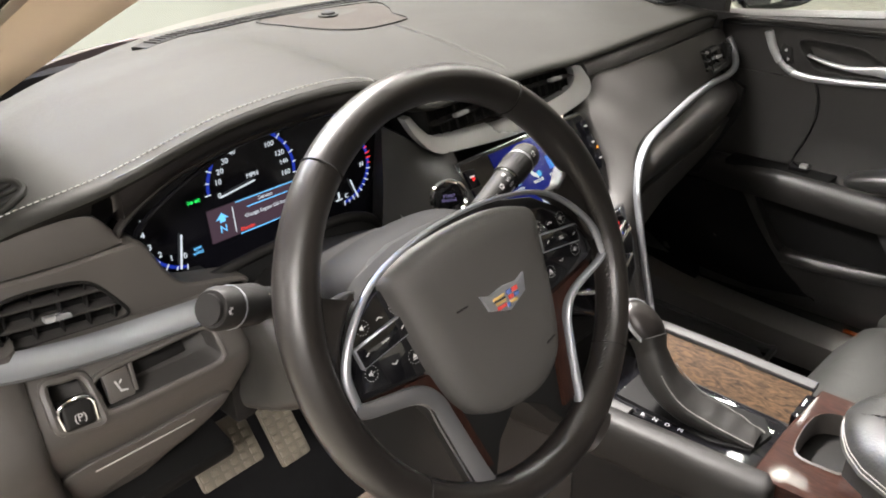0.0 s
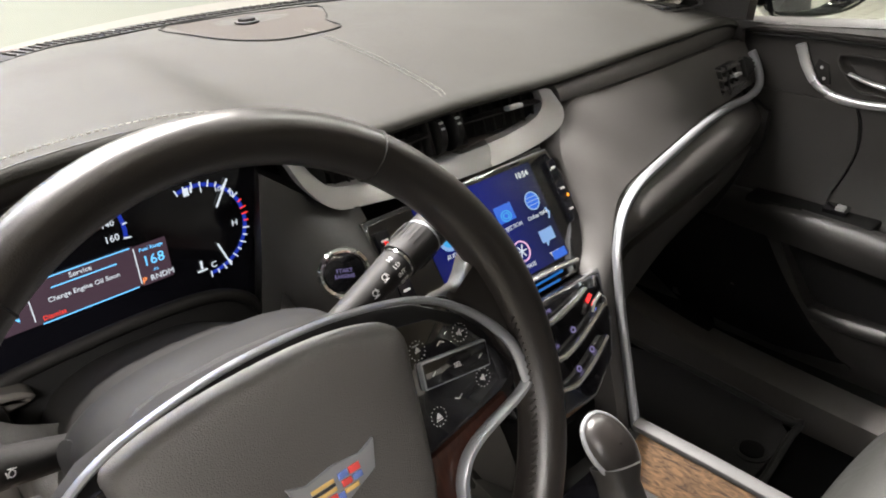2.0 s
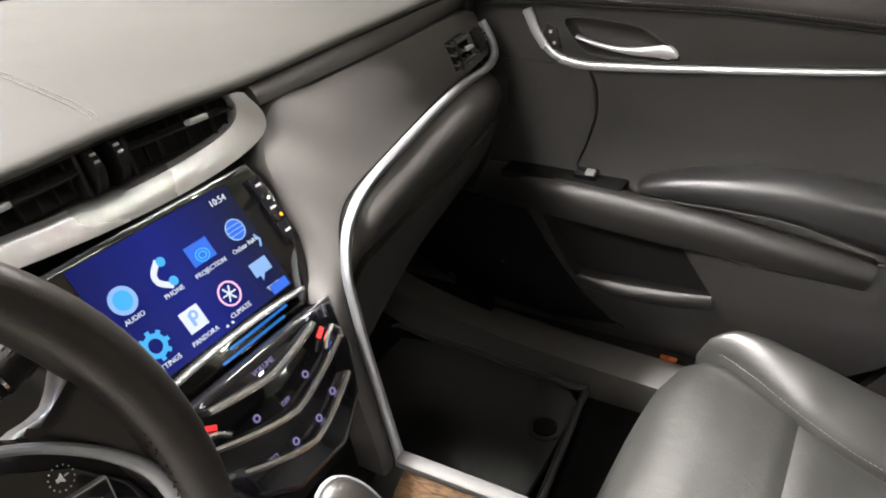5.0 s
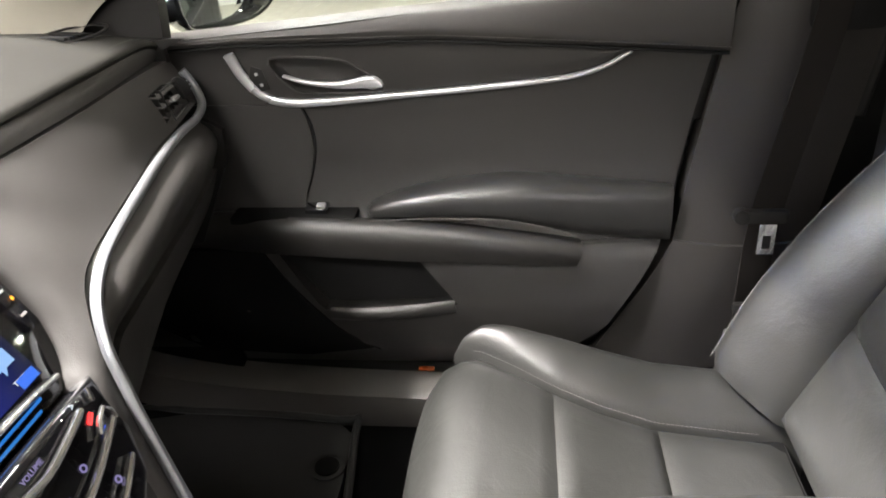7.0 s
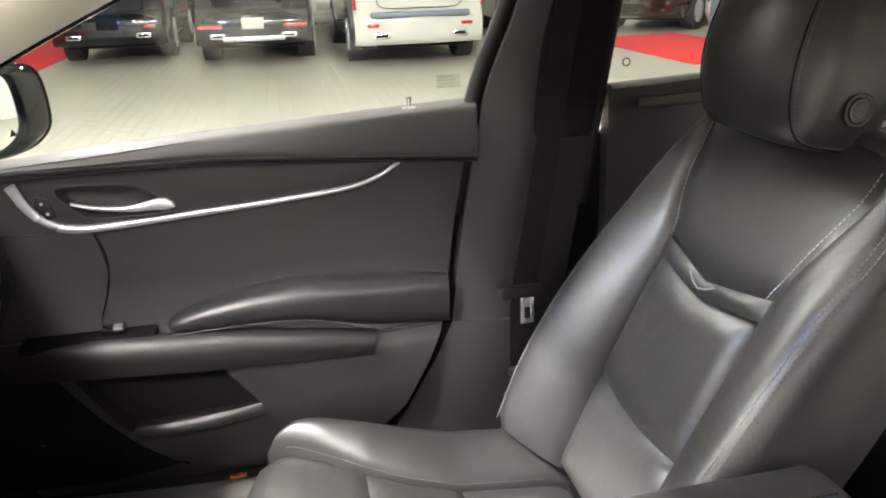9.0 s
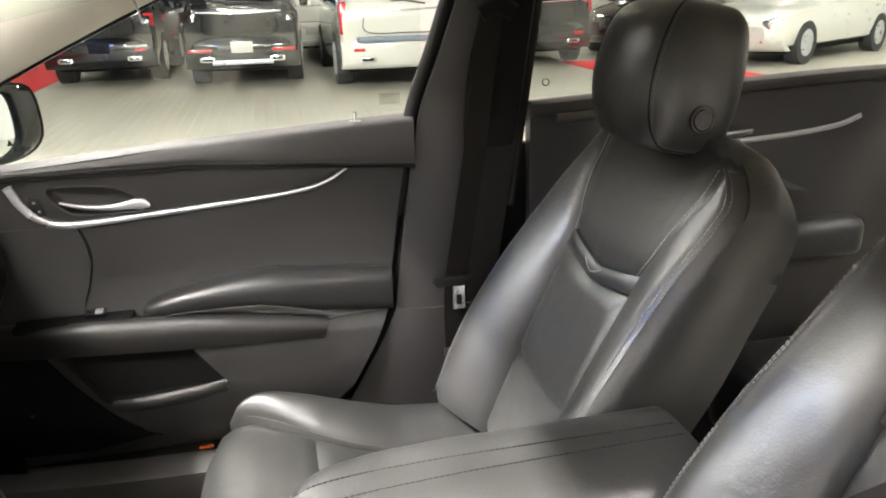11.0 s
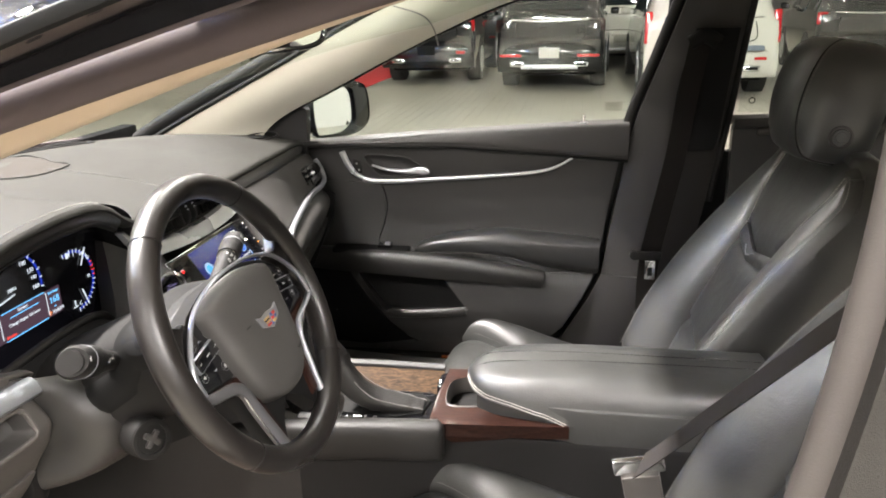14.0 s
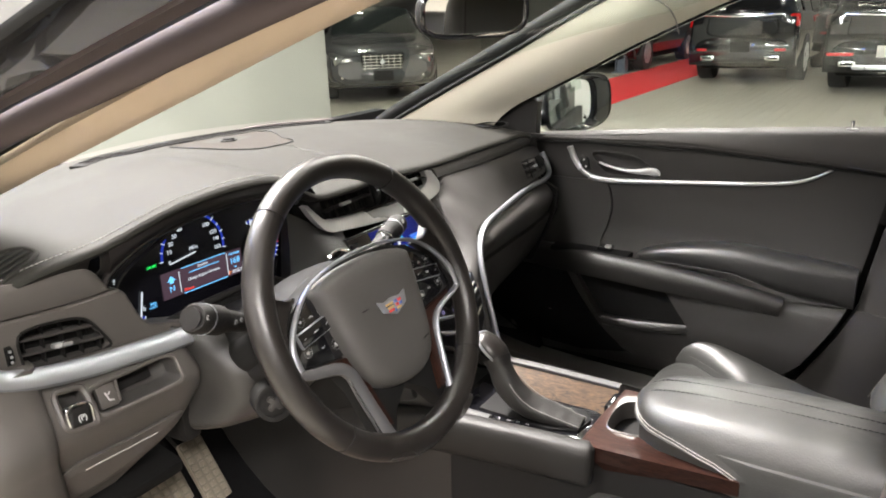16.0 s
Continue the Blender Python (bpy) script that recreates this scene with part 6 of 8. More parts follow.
spart("start_button", disc(0.0175, 0.006, bt, 28, 0.002), PIANO, "round start button with a bright ring")
spart("start_ring", ring(0.0180, 0.0222, 0.008, bt), CHROME)
put(words("START\nENGINE", 0.0048, bt @ pose(0, 0, 0.0066), I_VIOLET, None), st)

# ---- centre console ----
con = thing("centre_console", "console between the seats with burl wood and a gear selector", "console", (0, 0.25, 0.6))


def qpart(name, bm, material, label="", smooth=40):
    return put(part(name, bm, material, None, label, smooth), con)


CZ = 0.776
qpart("body", prism([(0.085, 0.53), (0.092, 0.30), (0.115, -0.25), (-0.104, -0.25), (-0.100, 0.08), (-0.101, 0.255), (-0.116, 0.30), (-0.118, 0.53)], 0.35, pose(0, 0, 0.40), 0.01), PLASTIC, "black console body")
qpart("tunnel_side", solid(patch([[(-0.118, 0.50, 0.40), (-0.124, 0.70, 0.40), (-0.124, 0.90, 0.42), (-0.12, 1.10, 0.5)], [(-0.120, 0.50, 0.58), (-0.128, 0.70, 0.60), (-0.128, 0.90, 0.62), (-0.124, 1.10, 0.66)], [(-0.116, 0.50, 0.76), (-0.122, 0.60, 0.80), (-0.124, 0.80, 0.84), (-0.124, 1.10, 0.84)]], 4, 4), (0.02, 0, 0)), DOORV, "dark side panel of the console towards the pedals")
# padded knee rest on the driver's side
pad_line = spline([(-0.132, 0.60, 0.722), (-0.131, 0.50, 0.737), (-0.129, 0.40, 0.746), (-0.125, 0.32, 0.749), (-0.120, 0.272, 0.7485), (-0.115, 0.258, 0.748)], 6)
qpart("knee_pad", sweep(pad_line, oval(0.019, 0.033, 24, 0.6), (0, 0, 1), False, lambda f: (1 if f < 0.86 else 1 - (f - 0.86) * 4.5, 1 if f < 0.86 else 1 - (f - 0.86) * 1.6)), KNEEPAD, "dark padded side of the console")
# gear panel
qpart("gear_plate", prism([(-0.108, 0.500), (-0.010, 0.500), (-0.006, 0.30), (-0.016, 0.275), (-0.100, 0.275), (-0.112, 0.33)], 0.012, pose(0, 0, CZ - 0.02), 0.002), PIANO, "glossy black gear plate")
qpart("silver_side", sweep(spline([(0.062, 0.50, CZ + 0.004), (0.064, 0.40, CZ + 0.004), (0.064, 0.285, CZ + 0.003)], 5), oval(0.0085, 0.0050, 12, 0.7), (0, 0, 1)), SATINGREY, "slim satin grey edge")
qpart("silver_side", sweep(spline([(-0.108, 0.495, CZ - 0.008), (-0.110, 0.43, CZ - 0.006)], 4), oval(0.008, 0.004, 10), (0, 0, 1)), SATINGREY)
wp = [[Vector((0.059, y, CZ + 0.003)) for y in np.linspace(0.49, 0.285, 8)], [Vector((0.030, y, CZ - 0.016)) for y in np.linspace(0.49, 0.285, 8)], [Vector((-0.004, y, CZ - 0.040)) for y in np.linspace(0.47, 0.290, 8)]]
qpart("wood_panel", solid(patch(wp, 1, 4), (0, 0, -0.01)), WOOD, "glossy brown burl wood panel")
rear_o = [(0.070, 0.280), (0.078, 0.10), (0.06, 0.05), (-0.080, 0.055), (-0.0985, 0.066), (-0.1125, 0.22), (-0.1155, 0.283), (-0.03, 0.284)]
qpart("panel_sill", block((0.05, 0.012, 0.03), pose(0.028, 0.284, CZ - 0.016), 0.003), PIANO)
qpart("rear_wood", prism(rear_o, 0.022, pose(0, 0, CZ - 0.022), 0.005, steps=3), WOODRED, "glossy dark red wood panel round the cup holder")
side_rows = [spline([(-0.1155, 0.281, 0.7755), (-0.1125, 0.21, 0.7765), (-0.1000, 0.066, 0.7765)], 6), spline([(-0.1120, 0.266, 0.756), (-0.1110, 0.19, 0.762), (-0.1002, 0.066, 0.7755)], 6), spline([(-0.1045, 0.247, 0.7365), (-0.1040, 0.165, 0.750), (-0.1000, 0.067, 0.7740)], 6)]
qpart("rear_wood_side", solid(side_rows, (0.010, 0, 0)), WOODRED, "glossy dark red wood edge tapering to a point")
cut(bpy.data.objects["rear_wood"], prism([(p.x, p.y) for p in spline([(-0.052, 0.262, 0), (0.012, 0.266, 0), (0.034, 0.245, 0), (0.030, 0.205, 0), (-0.046, 0.205, 0), (-0.060, 0.235, 0)], 4, True)], 0.06, pose(0, 0, CZ - 0.04)))
cup_l = spline([(-0.053, 0.263, 0), (0.012, 0.267, 0), (0.035, 0.245, 0), (0.031, 0.204, 0), (-0.047, 0.204, 0), (-0.061, 0.235, 0)], 4, True)
qpart("cup_holder", grid([[Vector((-0.01 + (p.x + 0.01) * f, 0.235 + (p.y - 0.235) * f, CZ + z)) for p in cup_l] for f, z in ((1.03, 0.0005), (0.99, 0.0022), (0.95, -0.002), (0.92, -0.055), (0.5, -0.056), (0.02, -0.056))], None, True), KNEE, "open cup holder with a grey lining")
# gear selector: creased boot, leather neck, oval knob with a silver rim
bp = spline([(-0.062, 0.300, CZ - 0.004), (-0.067, 0.340, CZ + 0.004), (-0.075, 0.380, CZ + 0.014), (-0.079, 0.410, CZ + 0.036), (-0.076, 0.427, CZ + 0.060), (-0.071, 0.438, CZ + 0.078)], 8)


def boot_r(f):
    """Half width and half depth of the boot: flat and narrow at the rear, deep at the neck."""
    w = np.interp(f, (0, 0.2, 0.45, 0.65, 0.85, 1), (0.017, 0.022, 0.022, 0.0175, 0.0150, 0.018))
    h = np.interp(f, (0, 0.2, 0.45, 0.65, 0.85, 1), (0.005, 0.009, 0.015, 0.019, 0.017, 0.020))
    fold = 0.0011 * math.sin(f * 55) * max(0, 0.6 - f)
    return (w + fold, h + fold)


qpart("boot", sweep(bp, oval(1, 1, 24, 0.6), (0, -0.6, 0.8), False, boot_r), KNEEPAD, "creased black leather gear boot")
for sd in (-1, 1):
    qpart("boot_seam", tube([p + Vector((sd * 0.88 * boot_r(k / (len(bp) - 1))[0], -0.50 * boot_r(k / (len(bp) - 1))[1], 0.75 * boot_r(k / (len(bp) - 1))[1])) for k, p in enumerate(bp[:26])], 0.0007, 6), STITCHDARK)
qpart("boot_base", prism([(-0.092, 0.46), (-0.03, 0.46), (-0.018, 0.310), (-0.040, 0.292), (-0.080, 0.298), (-0.096, 0.34)], 0.006, pose(0, 0, CZ - 0.010), 0.002), DARKP)
km = frame_of((-0.067, 0.446, CZ + 0.091), (0.98, 0.14, 0.14), (0, 0.707, 0.707))
for nm, mt, top_, lab in (("gear_knob", RIMLEATHER, 1, "smooth black leather gear knob"), ("knob_body", PIANO, -1, "glossy black lower half of the gear knob")):
    kr = [[km @ Vector((x * math.cos(g), y * math.cos(g), top_ * (0.014 if top_ > 0 else 0.018) * math.sin(g))) for x, y in oval(0.0228, 0.0310, 28, 0.92)] for g in np.linspace(0, 1.55, 8)]
    qpart(nm, grid(kr, None, True), mt, lab)
qpart("knob_rim", tube([km @ Vector((x, y, 0)) for x, y in oval(0.0231, 0.0313, 36, 0.92)], 0.0024, 8, km.col[2].xyz, True), SWEEPSILVER, "slim silver rim round the gear knob")
qpart("gear_scale", block((0.012, 0.10, 0.002), pose(-0.101, 0.400, CZ - 0.0075, 0, 0, 4), 0.0005), PIANO)
for k, ch in enumerate("PRNDM"):
    put(words(ch, 0.008, pose(-0.1045 + 0.0015 * k, 0.4326 - 0.0152 * k, CZ - 0.0060, 0, 0, -90), I_RED if ch == "P" else WHITEINK, None), con)
# padded armrest
def armrest():
    t = thing("armrest", "black stitched leather armrest on the console", "armrest", (0, 0.0, 0.79))
    outline = spline([(0.0, 0.8482, 0), (0.020, 0.8480, 0), (0.040, 0.8462, 0), (0.062, 0.8405, 0), (0.077, 0.8310, 0), (0.087, 0.8170, 0), (0.0930, 0.7980, 0), (0.0970, 0.7790, 0), (0.0960, 0.7660, 0)], 4)
    width = lambda y: np.interp(y, (0.06, 0.12, 0.165, 0.195, 0.215, 0.227, 0.234), (1, 0.975, 0.91, 0.80, 0.62, 0.40, 0.14))
    drop = lambda y: np.interp(y, (0.04, 0.13, 0.18, 0.205, 0.222, 0.230, 0.234), (0, 0.003, 0.008, 0.013, 0.020, 0.027, 0.034))
    low = lambda y: np.interp(y, (0.05, 0.10, 0.16, 0.21, 0.234), (0.766, 0.786, 0.799, 0.803, 0.806))

    def section(y):
        half = [(q.x * width(y), max(q.y - drop(y), low(y))) for q in outline]
        return [Vector((-0.001 - x, y, z)) for x, z in reversed(half)] + [Vector((-0.001 + x, y, z)) for x, z in half[1:]]

    rows = [section(y) for y in (0.234, 0.230, 0.225, 0.218, 0.208, 0.196, 0.18, 0.165, 0.145, 0.125, 0.105, 0.085, 0.065, 0.04, 0.0, -0.08, -0.16, -0.235)]
    b = grid(rows)
    b.faces.new([b.verts.new(p) for p in rows[0]]), b.faces.new([b.verts.new(p) for p in rows[-1]])
    bmesh.ops.remove_doubles(b, verts=b.verts, dist=1e-5)
    put(part("lid", b, LEATHER), t)
    for sd in (-1, 1):
        sp_ = spline([(sd * 0.017 - 0.001, 0.215, 0.8300), (sd * 0.0175 - 0.001, 0.19, 0.8390), (sd * 0.017 - 0.001, 0.12, 0.8452), (sd * 0.015 - 0.001, 0.0, 0.8486), (sd * 0.012 - 0.001, -0.23, 0.8486)], 8)
        put(part("stitching", stitches(sp_, 0.0065, 0.0008, (0, 0, 1), 0.0048), PLASTIC), t)
    for up in (0.0, 0.0042):
        edge = []
        for y in np.linspace(0.070, 0.2335, 40):
            edge.append(Vector((-0.0020 - width(y) * np.interp(low(y) + up + drop(y), [q.y for q in reversed(outline)], [q.x for q in reversed(outline)]), y, low(y) + up + 0.0008)))
        put(part("seam_piping", tube(edge, 0.0006, 8), STITCH, None, "pale double seam"), t)
    put(part("base", prism([(0.070, 0.205), (0.086, 0.10), (0.098, 0.04), (0.098, -0.24), (-0.100, -0.24), (-0.0985, 0.055), (-0.088, 0.12), (-0.078, 0.18), (-0.058, 0.213), (0.04, 0.218)], 0.057, pose(0, 0, 0.747), 0.004), LEATHER), t)
    return t


armrest()

# ---- seats ----
def seat(dx, dy, dz, inboard, label):
    """A front seat; inboard is +1 where the console lies on its +x side."""
    t = thing("front_seat", label, "car seat", (dx, dy + 0.1, 0.42 + dz), "front seats")
    o = Vector((dx, dy, dz))

    def sp(name, bm, material, lab="", parent=None, smooth=50):
        ob = part(name, bm, material, parent, lab, smooth)
        return ob if parent else put(ob, t)

    up = Vector((0, -0.433, 0.901))
    out = Vector((0, 0.901, 0.433))
    base = Vector((0, -0.112, 0.585))

    def bk(u, v, h):
        """A place on the backrest: across, up along it, and forward of its plane."""
        return o + base + Vector((u, 0, 0)) + up * v + out * h

    def half(v):
        return 0.240 + 0.012 * math.sin(math.pi * min(1, v / 0.42)) - 0.030 * max(0, (v - 0.45) / 0.15) ** 2.6 - 0.046 * max(0, (v - 0.535) / 0.071) ** 2.2

    def face(u, v):
        """How far the padding stands forward."""
        w = half(v)
        e = abs(u)
        ins = 0.123
        h = 0.0 + 0.010 * math.sin(math.pi * v / 0.58)
        if e > ins:
            f = (e - ins) / (w - ins)
            bol = 0.072 * max(0, 1 - (max(0, v - 0.08) / 0.46) ** 1.5) + 0.002
            h += bol * math.sin(0.5 * math.pi * min(1, f * 1.15)) ** 0.9
            h -= 0.030 * max(0, f - 0.70) ** 2 * 8
        return h

    def sheet(u0, u1, v0, v1, nu, nv, tuck=0.008):
        """A padded panel with its edges drawn in along the seams; u0, u1 are functions of v, v0, v1 of u's share."""
        rows = []
        for i in range(nv + 1):
            row = []
            for j in range(nu + 1):
                f = j / nu
                va, vb = v0(f), v1(f)
                v = va + (vb - va) * i / nv
                u = u0(v) + (u1(v) - u0(v)) * f
                edge = min(min(f, 1 - f) * abs(u1(v) - u0(v)), min(i, nv - i) / nv * abs(vb - va))
                d = 1.7 * tuck * (1 - min(1, edge / 0.016)) ** 2
                row.append(bk(u, v, face(u, v) - d))
            rows.append(row)
        return rows

    ins = lambda v: 0.121 + 0.050 * math.sin(0.5 * math.pi * min(1.0, max(0, v - 0.40) / 0.19)) ** 1.2
    low_v = lambda f: 0.374 - 0.020 * (1 - abs(2 * f - 1)) ** 0.9
    band = lambda f: 0.404 - 0.026 * (1 - abs(2 * f - 1)) ** 0.9
    back_d = tuple(-out * 0.05)
    sp("lumbar_panel", solid(sheet(lambda v: -ins(v), ins, lambda f: 0.0, lambda f: 0.165 - 0.012 * math.sin(math.pi * f), 14, 8), back_d), LEATHER)
    sp("centre_panel", solid(sheet(lambda v: -ins(v), ins, lambda f: 0.165 - 0.012 * math.sin(math.pi * f), low_v, 16, 10), back_d), LEATHER)
    sp("chevron_band", solid(sheet(lambda v: -ins(v), ins, low_v, band, 16, 5, 0.003), back_d), LEATHER)
    sp("shoulder_panel", solid(sheet(lambda v: -ins(v), ins, band, lambda f: 0.616 - 0.010 * abs(2 * f - 1), 16, 10), back_d), LEATHER, "smooth black leather shoulder panel")
    for s in (-1, 1):
        sp("bolster", solid(sheet((lambda v: ins(v)) if s > 0 else (lambda v: -half(v)), (lambda v: half(v)) if s > 0 else (lambda v: -ins(v)), lambda f: -0.01, lambda f: 0.606, 12, 28, 0.006), back_d), LEATHER, "padded black leather side bolster")
        # side panel of the shell
        rr = []
        for v in np.linspace(-0.03, 0.475, 15):
            w = half(v)
            rr.append([bk(s * (w - 0.004 + 0.005 * math.sin(math.pi * k / 6)), v, face(w, v) - 0.004 - (0.135 - 0.062 * max(0, (v - 0.3) / 0.3) ** 1.5) * k / 6) for k in range(7)])
        sp("side_panel", solid(rr, (-s * 0.02, 0, 0)), LEATHER)
        for off in (0.014, 0.021):
            pts = [bk(s * (half(v) - off), v, face(half(v) - off, v) + 0.0006) for v in np.linspace(0.0, 0.585, 60)]
            sp("stitching", stitches(pts, 0.0065, 0.0008, tuple(out), 0.0046), STITCHDARK)
        pts = [bk(s * (ins(v) - 0.008), v, face(ins(v) - 0.008, v) - 0.0026) for v in np.linspace(0.405, 0.585, 26)]
        sp("stitching", stitches(pts, 0.0065, 0.0008, tuple(out), 0.0046), STITCH)
    # back shell
    rr = []
    for v in np.linspace(-0.03, 0.555, 12):
        w = half(v)
        rr.append([bk(w * k * 0.97, v, -0.108 + 0.050 * max(0, (v - 0.3) / 0.3) ** 1.5 + 0.012 * abs(k) ** 2 - 0.02 * (1 - abs(k))) for k in (-1, -0.8, -0.4, 0, 0.4, 0.8, 1)])
    sp("back_shell", solid(rr, tuple(out * 0.02)), PLASTIC)
    per = [(half(v), v) for v in (0.47, 0.50, 0.53, 0.555, 0.578, 0.594)] + [(0.150, 0.609), (0.10, 0.6145)]
    per = spline([(u, v, 0) for u, v in per] + [(0, 0.6165, 0)] + [(-u, v, 0) for u, v in reversed(per)], 4)
    top = []
    for p in per:
        hf = face(min(abs(p.x), half(min(p.y, 0.60)) - 0.001), p.y) - 0.004
        thick = 0.135 - 0.062 * max(0, (p.y - 0.3) / 0.3) ** 1.5
        top.append([bk(p.x * (1 + 0.022 * math.sin(math.pi * j / 8) - 0.02 * j / 8), p.y + 0.014 * math.sin(math.pi * j / 8) * max(0, (p.y - 0.5) / 0.1), hf - thick * j / 8) for j in range(9)])
    sp("top_panel", solid(top, tuple(-up * 0.012)), LEATHER)
    chev = [bk(-0.030, 0.378, 0.0105), bk(-0.015, 0.3695, 0.0105), bk(0.0, 0.365, 0.0105), bk(0.015, 0.3695, 0.0105), bk(0.030, 0.378, 0.0105)]
    sp("chevron_badge", sweep(chev, oval(0.0014, 0.0010, 6), tuple(out)), SILVER, "small silver chevron badge")
    # head restraint
    hc = o + Vector((0.014 if inboard < 0 else 0, -0.372, 1.212))
    hd = []
    for k, (v, wd, d0, d1) in enumerate(((-0.102, 0.084, 0.034, -0.052), (-0.090, 0.110, 0.060, -0.072), (-0.03, 0.126, 0.078, -0.080), (0.03, 0.125, 0.077, -0.080), (0.078, 0.116, 0.064, -0.074), (0.101, 0.094, 0.042, -0.060), (0.108, 0.06, 0.016, -0.040))):
        c, h = (d0 + d1) / 2, (d0 - d1) / 2
        hd.append([hc + Vector((q[0], 0, 0)) + Vector((0, -0.16, 0.987)) * v + Vector((0, 0.987, 0.16)) * (c + q[1]) for q in oval(wd, h, 32, 0.62)])
    cols = [spline([r[j] for r in hd], 4) for j in range(32)]
    rows = [[cols[j][i] for j in range(32)] for i in range(len(cols[0]))]
    b = grid(rows, None, True)
    b.faces.new([b.verts.new(p) for p in rows[0]]), b.faces.new([b.verts.new(p) for p in rows[-1]])
    bmesh.ops.remove_doubles(b, verts=b.verts, dist=1e-5)
    head = sp("head_restraint", b, LEATHER, "black leather head restraint")
    for s in (-1, 1):
        sp("post", tube([bk(s * 0.05, 0.56, -0.03), hc + Vector((s * 0.05, -0.01, -0.05))], 0.007, 10, (1, 0, 0)), CHROME)
        def on_head(i, j):
            j = j if s < 0 else 16 - j
            a_, b_ = int(i), math.floor(j)
            r0, r1 = rows[a_], rows[min(a_ + 1, len(rows) - 1)]
            p, q = r0[b_ % 32].lerp(r0[(b_ + 1) % 32], j - b_), r1[b_ % 32].lerp(r1[(b_ + 1) % 32], j - b_)
            return p.lerp(q, i - a_)

        route = [(3.6, 19.0), (3.2, 17.5), (3.0, 16.0), (3.1, 14.5), (3.6, 13.2), (4.8, 12.2), (6.5, 11.6), (9, 11.4), (12, 11.4), (16, 11.5), (20, 11.6), (23, 11.7)]
        seam = [on_head(q.x, q.y) for q in spline([(a, b, 0) for a, b in route], 4)]
        part("piping", tube([hc + (p - hc) * 1.003 for p in seam], 0.0013, 6, (1, 0, 0)), PLASTIC, head)
        part("stitching", stitches([hc + (on_head(q.x + (0.5 if q.x < 4.5 else 0), q.y + (0.42 if q.x > 4 else 0)) - hc) * 1.006 for q in spline([(a, b, 0) for a, b in route], 4)], 0.0065, 0.0006, (s, 0.6, 0), 0.0044), STITCHDARK, head)
    bm_ = hc + Vector((inboard * 0.1255, 0.006, -0.046))
    fm = frame_of(bm_, (0, -inboard, 0.0), (0, 0, 1))
    fm = frame_of(bm_, (0, inboard, 0), (0, 0, 1))
    part("fold_button", disc(0.014, 0.0035, fm, 24, 0.002), LEATHER, head, "round fold button")
    part("button_ring", ring(0.0150, 0.0195, 0.004, fm @ pose(0, 0, -0.001)), RIMLEATHER, head)
    part("button_ring", ring(0.0085, 0.0098, 0.0040, fm), RIMLEATHER, head)

    # cushion
    def k(y):
        """Half width of the middle, up to the seam of the side padding."""
        return float(np.interp(y, (-0.2, 0.05, 0.12, 0.184, 0.24, 0.287, 0.32, 0.345), (0.128, 0.131, 0.138, 0.154, 0.182, 0.205, 0.215, 0.222)))

    def rim_x(y):
        return 0.250 - 0.030 * max(0, (y - 0.27) / 0.065) ** 2

    def cz(x, y):
        z = float(np.interp(y, (-0.17, -0.08, 0.036, 0.11, 0.184, 0.24, 0.287, 0.32, 0.345, 0.372), (0.532, 0.540, 0.553, 0.574, 0.597, 0.609, 0.615, 0.612, 0.600, 0.572)))
        e = abs(x)
        if e > k(y) + 1e-6:
            f = (e - k(y)) / max(0.004, rim_x(y) - k(y))
            a = 0.044 * math.sqrt(max(0.0, 1 - max(0, (y - 0.235) / 0.10) ** 2))
            z += a * math.sin(math.pi * min(1, f) * 0.72) ** 0.75 - 0.30 * max(0, f - 0.72) ** 2
        else:
            z -= 0.016 * max(0, (e - 0.16) / 0.05) ** 2 * max(0, (y - 0.30) / 0.07)
        return z

    def csheet(x0, x1, y0, y1, nx, ny, tuck=0.005):
        rows = []
        for i in range(ny + 1):
            row = []
            for j in range(nx + 1):
                f = j / nx
                ya, yb = y0(f), y1(f)
                y = ya + (yb - ya) * i / ny
                x = x0(y) + (x1(y) - x0(y)) * f
                edge = min(min(f, 1 - f) * abs(x1(y) - x0(y)), min(i, ny - i) / ny * abs(yb - ya))
                row.append(o + Vector((x, y, cz(x, y) - 1.7 * tuck * (1 - min(1, edge / 0.016)) ** 2)))
            rows.append(row)
        return rows

    dn = (0, 0, -0.06)
    sp("cushion_rear", solid(csheet(lambda y: -k(y), k, lambda f: -0.14, lambda f: 0.036, 14, 8), dn), LEATHER)
    sp("cushion_centre", solid(csheet(lambda y: -k(y), k, lambda f: 0.036, lambda f: 0.184, 14, 10), dn), LEATHER)
    rows = csheet(lambda y: -k(y), k, lambda f: 0.184, lambda f: 0.374 - 0.022 * abs(2 * f - 1) ** 3, 22, 16)
    front = rows[-1]
    for dy, dz2 in ((0.010, -0.016), (0.014, -0.040), (0.008, -0.085), (-0.006, -0.12)):
        rows.append([p + Vector((0, dy, dz2)) for p in front])
    sp("cushion_front", solid(rows, (0, -0.03, -0.02)), LEATHER, "rounded front edge of the cushion")
    for s in (-1, 1):
        rows = csheet(k if s > 0 else (lambda y: -rim_x(y)), rim_x if s > 0 else (lambda y: -k(y)), lambda f: -0.17, lambda f: 0.332, 12, 34, 0.006)
        sp("cushion_bolster", solid(rows, dn), LEATHER, "padded side of the cushion")
        pts = [o + Vector((s * (k(y) + 0.002), y, cz(k(y) + 0.002, y) + 0.0008)) for y in np.linspace(-0.1, 0.30, 40)]
        sp("stitching", stitches(pts, 0.0065, 0.0005, (0, 0, 1), 0.0042), STITCHDARK)
